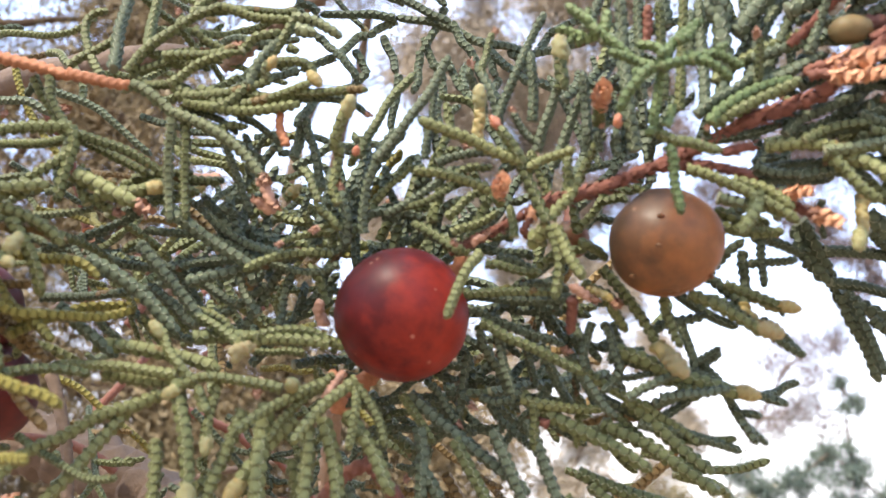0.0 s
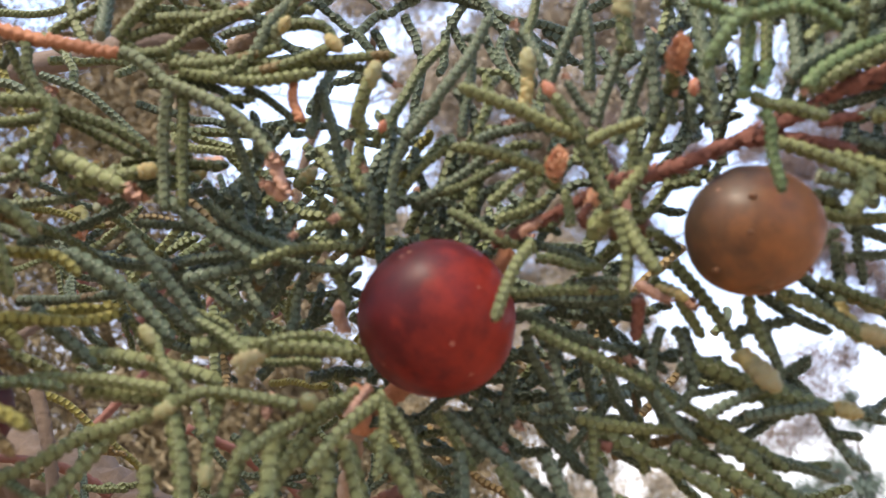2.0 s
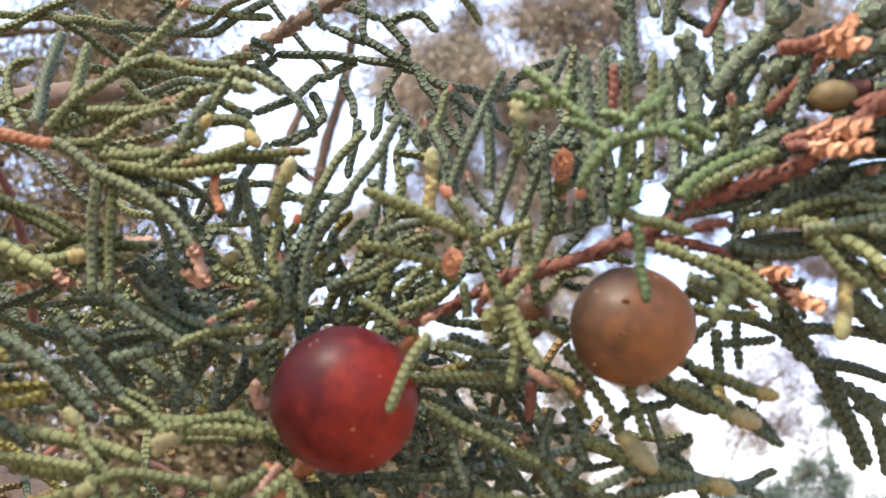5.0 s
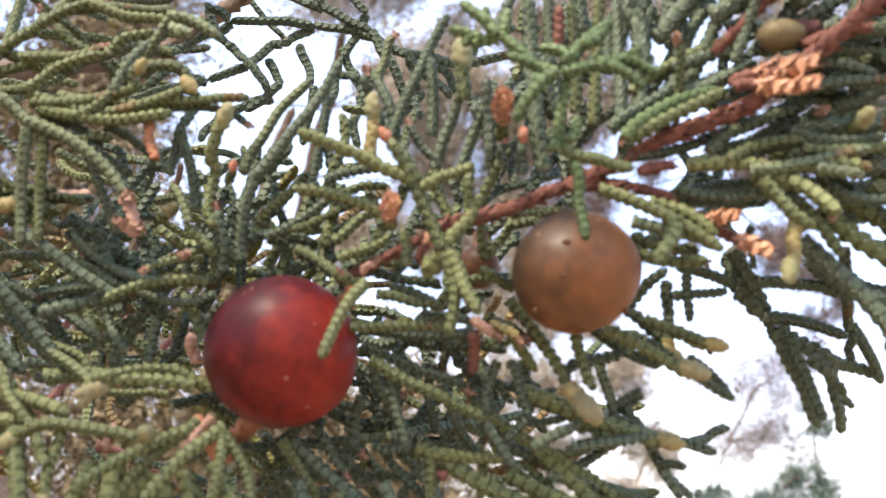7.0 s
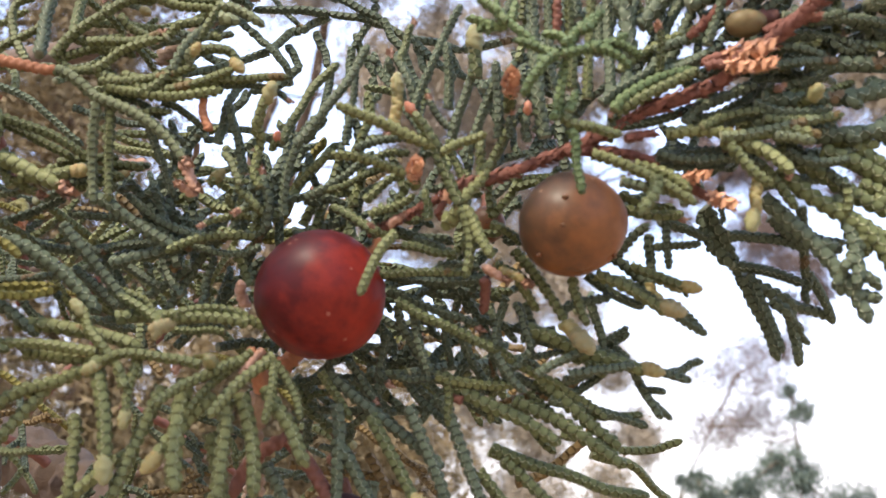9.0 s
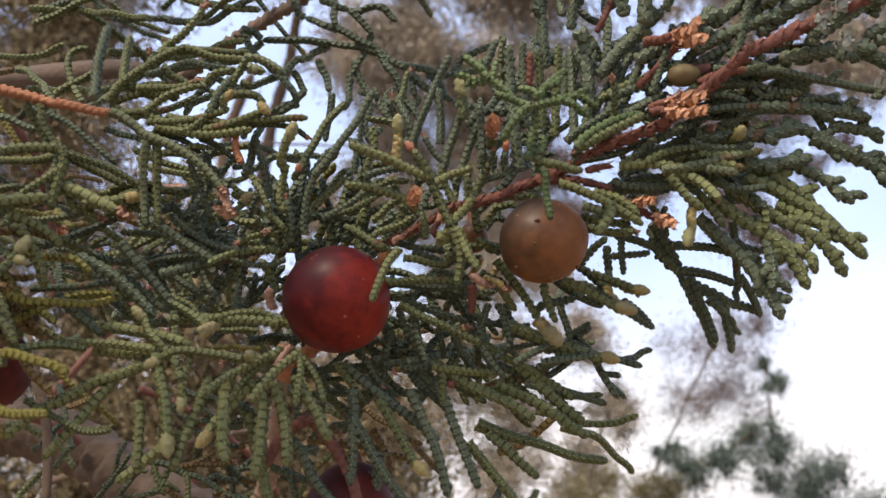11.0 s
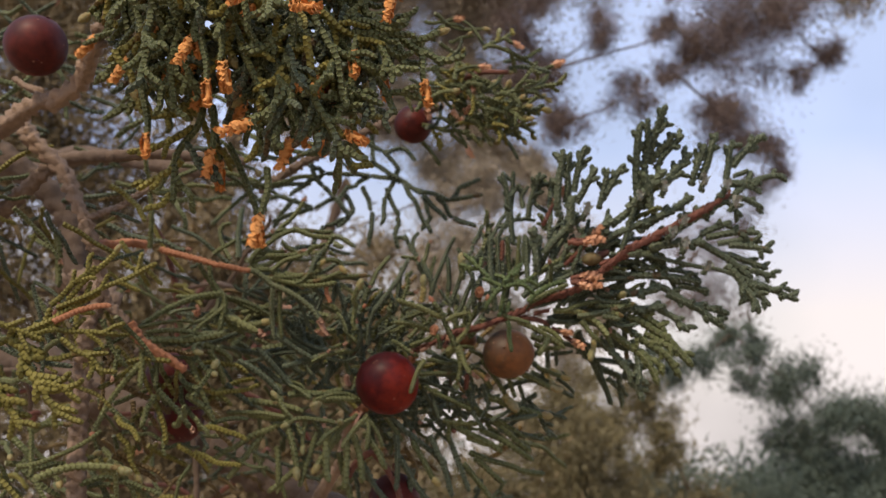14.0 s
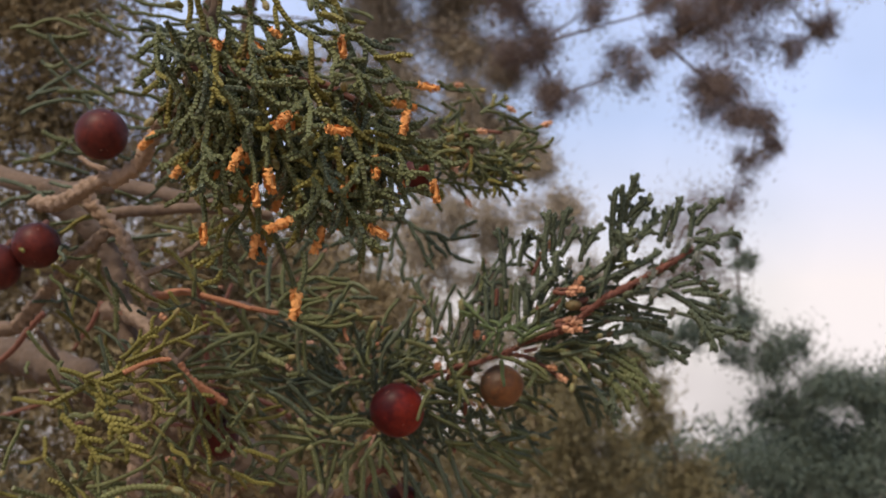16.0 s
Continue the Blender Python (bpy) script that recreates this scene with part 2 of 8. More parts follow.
def grid_tube(pts, rad, seg, spin=0.0, uv_v=None):
    """Tube round pts; rad is (rings, seg). Closed at the far end with a point."""
    n = len(pts)
    _, side, up = ring_frames(pts)
    th = np.linspace(0, 2 * np.pi, seg, endpoint=False) + spin
    v = pts[:, None, :] + rad[:, :, None] * (np.cos(th)[None, :, None] * side[:, None, :] + np.sin(th)[None, :, None] * up[:, None, :])
    verts = v.reshape(-1, 3).tolist()
    faces, uvs = [], []
    vv = np.linspace(0, 1, n) if uv_v is None else uv_v
    for i in range(n - 1):
        for j in range(seg):
            k = (j + 1) % seg
            faces.append((i * seg + j, i * seg + k, (i + 1) * seg + k, (i + 1) * seg + j))
            uvs += [(j / seg, vv[i]), ((j + 1) / seg, vv[i]), ((j + 1) / seg, vv[i + 1]), (j / seg, vv[i + 1])]
    for ring, flip in ((0, -1), (n - 1, 1)):
        faces.append(tuple(ring * seg + k for k in range(seg))[::flip])
        uvs += [(0.0, vv[ring])] * seg
    return verts, faces, uvs


def scale_height(s, seg, period):
    """Relief 0..1 of crosswise pairs of plump scale leaves, (rings, seg)."""
    d = np.abs((np.arange(seg) / seg * 2 + 0.5) % 1 - 0.5) * 2
    out = np.zeros((len(s), seg))
    for dist, ph in ((d, 0.0), (1 - d, 0.5)):
        p = (s / period + ph) % 1
        for shift in (-1.0, 0.0, 1.0):
            q = p - 0.72 - shift
            q = np.where(q > 0, q / 0.30, q / 0.80)
            out = np.maximum(out, np.sqrt(np.clip(1 - (dist[None, :] / 0.80) ** 2 - (q ** 2)[:, None], 0, 1)))
    return np.clip((out - 0.4) / 0.6, 0, 1) ** 1.2


def scale_radius(s, seg, radius, pair):
    return radius * (0.64 + 0.44 * scale_height(s, seg, 2 * pair))


rng = np.random.default_rng(7)


def bare_shoot(parent, p0, p1, bow=(0, 0, 0), r=0.5, mat=None, fine=2, wig=0.12, name="branchlet"):
    """The body of one scale-leaved shoot; bow and r in mm."""
    p0 = p0 if isinstance(p0, Vector) else mm(*p0)
    p1 = p1 if isinstance(p1, Vector) else mm(*p1)
    r = r * 0.94 / 1000
    bow = np.array(bow) / 1000
    length = (p1 - p0).length * 1.03
    pair = r * 0.70 if fine == 2 else r * 0.76
    seg = 12 if fine == 2 else 7
    per = 6 if fine == 2 else 3
    n = max(6, int(length / (2 * pair) * per))
    pts = curve_points(p0, p1, bow, n, (wig if fine == 2 else wig * 2.2) / 1000, rng)
    s = np.concatenate([[0], np.cumsum(np.linalg.norm(np.diff(pts, axis=0), axis=1))])
    rad = scale_radius(s, seg, r, pair) if fine == 2 else r * (0.80 + 0.22 * scale_height(s, seg, 2 * pair))
    left = s[-1] - s
    tip = np.sqrt(np.clip(1 - (1 - np.clip(left / (r * 1.6), 0, 1)) ** 2, 0.02, 1))
    rad *= (tip * (1.06 - 0.16 * s / s[-1]))[:, None]
    verts, faces, uvs = grid_tube(pts, rad, seg, rng.uniform(0, 6.28), s / (2 * pair))
    me = mesh_of(name, verts, faces, uvs)
    return as_part(name, me, mat or GREEN, parent, p0)


def stem(parent, p0, p1, bow=(0, 0, 0), r0=1.0, r1=0.7, mat=None, name="stem", rough=0.16, seg=14, label="", tip=""):
    """A woody stem with ragged bark scales."""
    p0 = p0 if isinstance(p0, Vector) else mm(*p0)
    p1 = p1 if isinstance(p1, Vector) else mm(*p1)
    length = (p1 - p0).length
    ra, rb = r0 / 1000, r1 / 1000
    n = int(np.clip(length / min(ra * 0.45, 0.0012), 8, 240 if ra < 0.003 else 110))
    pts = curve_points(p0, p1, np.array(bow) / 1000, n, ra * 0.3, rng, max(0.008, ra * 14))
    s = np.linspace(0, length, n)
    rad = (ra + (rb - ra) * np.linspace(0, 1, n))[:, None] * np.ones((n, seg))
    lumps = scale_height(s, seg, min(ra * 1.5, 0.004))
    rad *= 1 - rough + rough * 1.7 * lumps + rng.normal(0, rough * 0.3, (n, seg))
    rad[-1] *= 0.3
    verts, faces, uvs = grid_tube(pts, rad, seg, rng.uniform(0, 6.28))
    ob = as_part(name, mesh_of(name, verts, faces, uvs), mat or RUST, parent, p0, label)
    if tip:
        add_tip(ob, tip, p1 - p0, p1 - p0, 0.0005)
    return ob


def egg(n_seg, n_ring, radius, stretch=1.0, pinch=0.0, lumps=0.0, seed=0):
    """Rounded body along z, from 0 to its length."""
    r_ = np.random.default_rng(seed)
    ph = r_.uniform(0, 6.28, 6)
    verts, faces = [], []
    for i in range(n_ring + 1):
        a = math.pi * i / n_ring
        z = -math.cos(a) * radius * stretch
        rr = math.sin(a) * radius * (1 + pinch * math.cos(a))
        for j in range(n_seg):
            b = 2 * math.pi * j / n_seg
            w = 1 + lumps * (math.sin(3 * b + ph[0] + 2 * a) * math.sin(2 * a + ph[1]) + 0.6 * math.sin(5 * b + ph[2]) * math.sin(3 * a + ph[3]))
            verts.append((rr * math.cos(b) * w, rr * math.sin(b) * w, z * (1 + (w - 1) * 0.5)))
    for i in range(n_ring):
        for j in range(n_seg):
            k = (j + 1) % n_seg
            faces.append((i * n_seg + j, i * n_seg + k, (i + 1) * n_seg + k, (i + 1) * n_seg + j))
    return verts, faces


def turn_to(direction):
    return Vector(direction).to_track_quat("Z", "Y").to_matrix()


# ---- tips of shoots: small buds and cones, each on shared meshes ----
def bud_mesh(name, rows, bulge, seed):
    """Unit bud along z with overlapping scales, 1 wide."""
    n, seg = rows * 4, 10
    z = np.linspace(0, 1.0, n)
    prof = np.sin(np.pi * np.clip(z * 0.93 + 0.07, 0, 1)) ** bulge
    rad = 0.5 * (0.62 + 0.42 * scale_height(z, seg, 1.0 / rows)) * prof[:, None]
    pts = np.stack([z * 0, z * 0, z * 1.55], 1) + 1e-6
    verts, faces, uvs = grid_tube(pts, rad, seg, 0.3 * seed, z * rows)
    return mesh_of(name, verts, faces, uvs)


def cone_mesh(name, rows, length, seed):
    """Unit dry pollen cone along z: lifted, ragged papery scales."""
    r_ = np.random.default_rng(seed)
    verts, faces = [], []
    count = rows * 4
    feet = []
    for i in range(count):
        z = (i + 0.5 + r_.uniform(-0.5, 0.5)) / count
        ang = i * 2.4 + r_.normal(0, 0.4)
        girth = 0.16 + 0.13 * math.sin(math.pi * min(1, z * 0.9 + 0.1))
        lift, size = r_.uniform(0.25, 1.0), r_.uniform(0.30, 0.5)
        out = np.array((math.cos(ang), math.sin(ang), 0))
        side = np.array((-math.sin(ang), math.cos(ang), 0))
        up = np.array((0, 0, 1.0))
        base = len(verts)
        for a in range(4):
            f = a / 3
            reach = out * (girth + size * lift * (0.75 * f - 0.15 * f * f)) + up * (z * length + size * f * (1.05 - 0.35 * lift))
            half = size * (0.5, 0.72, 0.6, 0.18)[a] * r_.uniform(0.8, 1.15)
            for b in (-1, 0, 1):
                crumple = r_.normal(0, 0.035, 3)
                verts.append(tuple(reach + side * half * b - out * 0.13 * abs(b) * size + crumple - up * 0.08 * abs(b)))
        feet.append(base)
        for a in range(3):
            for b in range(2):
                q = base + a * 3 + b
                faces.append((q, q + 1, q + 4, q + 3))
    z = np.linspace(0, 1.0, 5)
    pts = np.stack([0.08 * np.sin(z * 3), z * 0, z * length], 1) + 1e-6
    core, cf, _ = grid_tube(pts, np.outer((0.12, 0.22, 0.24, 0.2, 0.06), np.ones(6)), 6)
    base = len(verts)
    verts += core
    faces += [tuple(base + k for k in f) for f in cf]
    for i, q in enumerate(feet):
        faces.append((q, q + 1, base + 6 * min(4, int(5 * i / count)) + i % 6))
    return mesh_of(name, verts, faces)


TIP_MESH = {
    "p": (cone_mesh("bud", 3, 1.0, 1), BUD, "bud", 2.0),
    "r": (bud_mesh("bud", 2, 0.6, 2), plain("coral_brown_bud", (0.26, 0.09, 0.05), (0.46, 0.21, 0.125), 900, 0.55, 0.0001, 0.2), "bud", 1.7),
    "y": (bud_mesh("pollen_bud", 4, 0.6, 3), YBUD, "pollen_bud", 2.4),
    "k": (bud_mesh("swollen_tip", 3, 0.45, 4), plain("pale_green_swollen_tip", (0.12, 0.12, 0.045), (0.32, 0.29, 0.135), 900, 0.5, 0.0001, 0.2), "swollen_tip", 2.35),
    "K": (bud_mesh("swollen_bud", 4, 0.5, 5), plain("waxy_yellow_swollen_bud", (0.15, 0.13, 0.05), (0.35, 0.29, 0.15), 900, 0.5, 0.0001, 0.25), "swollen_bud", 2.9),
    "o": (cone_mesh("dry_cone", 5, 1.7, 6), ORANGE, "dry_cone", 3.2),
    "O": (cone_mesh("dry_cone", 7, 2.3, 7), plain("bright_orange_cone_scales", (0.58, 0.20, 0.05), (0.88, 0.42, 0.13), 1500, 0.75, 0.0002), "dry_cone", 3.4),
    "g": (cone_mesh("frosted_bud", 2, 0.9, 8), GREY, "frosted_bud", 3.8),
}


def add_tip(ob, code, place, direction, r):
    me, mat, name, wide = TIP_MESH[code]
    if not me.materials:
        me.materials.append(mat)
    tip = new(name, me)
    tip.parent = ob
    d = Vector(direction).normalized()
    s = 2 * r * wide / 2 * rng.uniform(0.9, 1.15)
    back = d * (s * (0.75 if code in "kKy" else 0.45))
    tip.location = place - back
    tip.rotation_mode = "QUATERNION"
    tip.rotation_quaternion = (d + Vector(rng.normal(0, 0.12, 3))).to_track_quat("Z", "Y")
    tip.scale = (s, s, s)
    return tip


def shoot(parent, p0, p1, bow=(0, 0, 0), r=0.5, mat=None, fine=2, tip="", wig=0.12, name="branchlet"):
    """One scale-leaved shoot, perhaps with a bud or cone at its tip."""
    a = p0 if isinstance(p0, Vector) else mm(*p0)
    b = p1 if isinstance(p1, Vector) else mm(*p1)
    ob = bare_shoot(parent, a, b, bow, r, mat, fine, wig, name)
    if tip:
        end = (b - a) - (Vector(bow) / 1000) * 1.6
        add_tip(ob, tip, b - a, end if end.length > 1e-6 else (b - a), r / 1000)
    return ob


FLAKE = mesh_of("bark_scale", [(-0.5, 0, 0), (0.5, 0, 0), (-0.6, 0.16, 0.55), (0, 0.30, 0.5), (0.6, 0.16, 0.55), (-0.28, 0.34, 1.0), (0.28, 0.34, 1.0), (0, 0.46, 1.3), (0, 0.12, 0.9)],
                [(0, 1, 3), (0, 3, 2), (1, 4, 3), (2, 3, 5), (3, 4, 6), (3, 6, 5), (5, 6, 7), (2, 5, 8), (6, 4, 8), (5, 7, 8), (7, 6, 8)], smooth=False)


FLAKES = {}


def scaly_stem(parent, p0, p1, bow=(0, 0, 0), r0=1.0, r1=0.7, mat=None, tip="", name="stem"):
    """A stem clad in dry, lifted bark scales, each a piece of its own."""
    ob = stem(parent, p0, p1, bow, r0 * 0.85, r1 * 0.85, mat or RUST, name, tip=tip)
    mat = mat or RUST
    if mat.name not in FLAKES:
        FLAKES[mat.name] = FLAKE.copy()
        FLAKES[mat.name].materials.append(FLAKY)
    flake = FLAKES[mat.name]
    a, b = mm(*p0), mm(*p1)
    d = (b - a)
    ln = d.length
    d.normalize()
    x = d.orthogonal().normalized()
    y = d.cross(x)
    n = int(ln * 1000 / (r0 * 0.22))
    for i in range(n):
        f = (i + rng.uniform(0, 0.6)) / n
        ang = i * 2.4 + rng.normal(0, 0.25)
        out = x * math.cos(ang) + y * math.sin(ang)
        mid = (b - a) * f + Vector(bow) / 1000 * 4 * f * (1 - f)
        rr = (r0 + (r1 - r0) * f) / 1000
        fl = new("bark_scale", flake)
        fl.parent = ob
        side = out.cross(d)
        k = rr * rng.uniform(0.95, 1.45)
        turn = Matrix((side, out, d)).transposed()
        tilt = Matrix.Rotation(rng.normal(-0.05, 0.22), 3, side)
        fl.matrix_basis = Matrix.LocRotScale(mid + out * rr * 0.80, (tilt @ turn).to_quaternion(), Vector((k, k, k * rng.uniform(0.9, 1.3))))
    return ob


def clear_of_gap(p):
    """True where the spray leaves an open space above the red berry."""
    x, y, z = p
    return -2 < y < 40 and -9 - 0.25 * y < x < 6 and 17 + 0.35 * y < z < 32 + 0.55 * y


def scatter(parent, count, low, high, towards, spread, length, r, mats, fine=1, tips="", tip_share=0.0, keep=None):
    """Shoots of a thicket in a box (mm), leaning towards one direction."""
    lo, hi, dr = np.array(low, float), np.array(high, float), np.array(towards, float)
    made = 0
    while made < count:
        a = rng.uniform(lo, hi)
        d = dr / np.linalg.norm(dr) + rng.normal(size=3) * spread
        d /= np.linalg.norm(d)
        ln = rng.uniform(*length)
        made += 1
        if keep is not None and not keep(a):
            continue
        if clear_of_gap(a) or clear_of_gap(a + d * ln):
            continue
        tip = rng.choice(list(tips)) if tips and rng.random() < tip_share else ""
        shoot(parent, tuple(a), tuple(a + d * ln), tuple(rng.normal(0, ln * 0.06, 3)), r * rng.uniform(0.85, 1.2), mats[int(rng.integers(len(mats)))], fine, tip)


def frond(parent, p0, direction, plane, length, r, mats, fine=1, tips="", tip_share=0.0, gap=2.2, stem_mat=None):
    """A flat spray: an axis with shoots set alternately, which fork again."""
    d = Vector(direction).normalized()
    n = Vector(plane).normalized()
    side = d.cross(n).normalized()
    a = mm(*p0)
    end = a + d * length / 1000 + side * rng.normal(0, length * 0.05) / 1000
    if stem_mat:
        stem(parent, a, end, (0, 0, 0), r * 1.5, r, stem_mat, seg=8)
    else:
        bare_shoot(parent, a, end, (0, 0, 0), r * 1.1, mats[0], fine, 0.12, "branchlet")
    k = max(2, int(length / gap))
    for i in range(k):
        f = (i + 0.7) / (k + 0.2)
        s = 1 if i % 2 else -1
        q = a.lerp(end, f)
        ln = length * 0.55 * (1 - f * 0.62) * rng.uniform(0.7, 1.2)
        v = d * 0.75 + side * s * rng.uniform(0.45, 0.9) + n * rng.normal(0, 0.3)
        v.normalize()
        tip = rng.choice(list(tips)) if tips and rng.random() < tip_share else ""
        mat = mats[int(rng.integers(len(mats)))]
        e = q + v * ln / 1000
        shoot(parent, q, e, tuple(-side * s * ln * 0.06), r, mat, fine, tip)
        if ln > 5:
            for g in (0.4, 0.68):
                v2 = (v + side * s * rng.uniform(-0.9, 0.9) + n * rng.normal(0, 0.3)).normalized()
                shoot(parent, q.lerp(e, g), q.lerp(e, g) + v2 * ln * 0.45 / 1000, (0, 0, 0), r * 0.9, mat, fine, "")


# ---- ground ----
def ground_mat():
    m, t, b = material("dry_stony_earth")
    g = Graph(t)
    n = g.noise(2.2, 8.0, 0.65)
    n2 = g.noise(35.0, 5.0)
    col = g.ramp(g.math("MULTIPLY_ADD", n2, 0.4, g.math("MULTIPLY", n, 0.6)), [(0.3, (0.12, 0.085, 0.055)), (0.5, (0.26, 0.19, 0.13)), (0.7, (0.38, 0.31, 0.23))])
    t.links.new(col, b.inputs["Base Color"])
    b.inputs["Roughness"].default_value = 0.95
    t.links.new(g.bump(n2, 0.6, 0.02), b.inputs["Normal"])
    return m


gv, gf = [], []
steps = [-900, -300, -100, -40, -15, -6, -3, -1.5, -0.5, 0.5, 1.5, 3, 6, 15, 40, 100, 300, 900]
for gy in steps:
    for gx in steps:
        near = 1.0 if abs(gx) < 20 and abs(gy) < 20 else 0.0
        gv.append((gx, gy, -0.085 * max(0.0, gy - 1.5) + 0.06 * near * noise.noise(Vector((gx * 0.7, gy * 0.7, 0.0)))))
w = len(steps)
for i in range(w - 1):
    for j in range(w - 1):
        gf.append((i * w + j, i * w + j + 1, (i + 1) * w + j + 1, (i + 1) * w + j))
tagged(as_part("ground", mesh_of("ground", gv, gf), ground_mat(), None, Vector((0, 0, 0))), "dry stony brown earth under the shrubs", "ground", kind="structure")


# ---- distant shrubs: trunk, limbs and crowns of many small leaf sprays ----
def leaf_mat(name, a, b_):
    m, t, b = material(name)
    g = Graph(t)
    isl = t.nodes.new("ShaderNodeNewGeometry").outputs["Random Per Island"]
    broad = g.noise(4.0, 3.0)
    f = g.math("MULTIPLY_ADD", isl, 0.6, g.math("MULTIPLY_ADD", broad, 1.2, -0.45), clamp=True)
    t.links.new(g.mix(f, rgb(*a), rgb(*b_)), b.inputs["Base Color"])
    b.inputs["Roughness"].default_value = 0.6
    b.inputs["Specular IOR Level"].default_value = 0.3
    return m


def crown_mesh(name, clumps, leaf, dense, seed):
    """Thin leaf sprays gathered in uneven tufts round clump middles (x, y, z, radius), thinning outwards."""
    r_ = np.random.default_rng(seed)
    blocks = []
    for cx, cy, cz, rad in clumps:
        n = int(dense * 30 * (rad / leaf) ** 2)
        tufts = r_.normal(size=(9, 3)) * rad * (0.48, 0.5, 0.44)
        p = np.array((cx, cy, cz)) + tufts[r_.integers(9, size=n)] + r_.normal(size=(n, 3)) * rad * r_.choice((0.20, 0.32, 0.46), n)[:, None]
        d = r_.normal(size=(n, 3)) + (0, 0, 0.5)
        d /= np.linalg.norm(d, axis=1)[:, None]
        q = np.cross(d, r_.normal(size=(n, 3)))
        q /= np.linalg.norm(q, axis=1)[:, None]
        ln = (leaf * r_.uniform(0.6, 1.5, n))[:, None]
        wd = (leaf * r_.uniform(0.10, 0.20, n))[:, None]
        blocks.append(np.stack([p - q * wd, p + q * wd, p + d * ln], 1))
    verts = np.concatenate(blocks).reshape(-1, 3)
    faces = np.arange(len(verts)).reshape(-1, 3)
    return mesh_of(name, verts.tolist(), faces.tolist(), smooth=False)


def far_shrub(label, base, top, clumps, mat, bark, leaf, per, seed):
    """A tree on the ground: tapered trunk, a limb to every clump, and its crown."""
    e = thing("juniper_tree", Vector(base), label, "tree", "trees in the distance")
    b, t = Vector(base), Vector(top)
    stem(e, b, t, (0, 0, 0), 90, 30, bark, "trunk", 0.12, 12)
    joints = [b.lerp(t, f) for f in (0.45, 0.6, 0.75, 0.9)]
    for k, (cx, cy, cz, rad) in enumerate(clumps):
        c = Vector((cx, cy, cz))
        q = min(joints, key=lambda p: (p - c).length + 0.25 * max(0, p.z - c.z))
        stem(e, q, c, (0, 8 * math.sin(k * 2.1), 18 * math.cos(k * 1.7) * (q - c).length), 9, 3, bark, "limb", 0.12, 7)
        joints.append(c)
    as_part("crown", crown_mesh("crown", [(a - b.x, y - b.y, z - b.z, r) for a, y, z, r in clumps], leaf, per, seed), mat, e, b, "uneven leafy crown")
    return e


BROWN_LEAF = leaf_mat("brown_green_far_leaves", (0.10, 0.07, 0.065), (0.22, 0.165, 0.14))
TAN_LEAF = leaf_mat("pale_olive_brown_far_leaves", (0.21, 0.175, 0.125), (0.42, 0.35, 0.26))
GREY_LEAF = leaf_mat("grey_green_far_leaves", (0.05, 0.074, 0.06), (0.14, 0.172, 0.13))
OLIVE_LEAF = leaf_mat("olive_brown_far_leaves", (0.09, 0.075, 0.035), (0.24, 0.20, 0.10))
THICKET_LEAF = leaf_mat("dry_brown_thicket_leaves", (0.085, 0.065, 0.03), (0.27, 0.20, 0.105))

far_shrub("tall thin juniper with brownish sparse foliage against the sky", (-2.6, 6.2, -0.4), (-1.3, 5.5, 4.3), [
    (0.58, 5.00, 3.43, 0.18), (0.70, 5.00, 3.13, 0.15), (0.48, 5.00, 3.67, 0.17), (1.66, 5.00, 3.74, 0.25), (1.49, 5.00, 3.56, 0.14), (1.86, 5.00, 3.80, 0.18), (1.09, 5.00, 3.29, 0.13), (1.32, 5.00, 3.43, 0.09), (1.69, 5.00, 3.09, 0.19), (1.57, 5.00, 3.19, 0.11), (1.84, 5.00, 2.99, 0.11), (1.77, 5.00, 2.76, 0.09), (2.20, 5.00, 3.53, 0.10), (2.03, 5.00, 3.39, 0.08), (1.91, 5.00, 2.86, 0.07), (1.30, 5.00, 3.74, 0.11), (0.91, 5.00, 3.67, 0.12)], BROWN_LEAF, BARK, 0.020, 3.2, 11)

ar = np.random.default_rng(15)
high = []
for k in range(90):
    hx, hz = -2.6 + 5.2 * ar.random(), 3.95 + 1.6 * ar.random() ** 1.2
    if hz > 4.5 or not -2.0 < hx < -0.6:
        high.append((hx, 5.0 + 0.4 * ar.random(), hz, 0.12 + 0.16 * ar.random()))
far_shrub("high juniper crown with pale brown twigs against bright sky", (-2.2, 6.6, -0.43), (-1.0, 5.6, 4.9), high, TAN_LEAF, BARK, 0.036, 2.3, 15)

far_shrub("bushy dark grey-green juniper standing behind the branch", (2.2, 5.6, -0.35), (2.1, 5.4, 1.5), [
    (1.69, 5.00, 1.84, 0.10), (1.89, 5.00, 1.66, 0.15), (1.66, 5.00, 1.69, 0.08), (2.06, 5.00, 1.46, 0.16), (2.30, 5.00, 1.42, 0.17), (2.36, 5.00, 1.18, 0.24), (2.01, 5.00, 1.18, 0.24), (1.79, 5.00, 1.03, 0.21), (1.52, 5.00, 1.03, 0.18), (1.67, 5.00, 2.28, 0.04), (1.72, 5.00, 2.18, 0.06), (1.57, 5.00, 1.93, 0.09), (1.41, 5.00, 1.81, 0.10), (1.25, 5.00, 1.72, 0.11), (1.16, 5.00, 1.81, 0.07), (1.87, 5.00, 1.36, 0.11), (1.22, 5.00, 1.03, 0.16), (2.21, 5.00, 1.01, 0.21), (2.55, 5.00, 1.54, 0.17), (2.70, 5.00, 1.21, 0.29), (2.75, 5.00, 1.69, 0.17)], GREY_LEAF, BARK, 0.024, 4.0, 12)

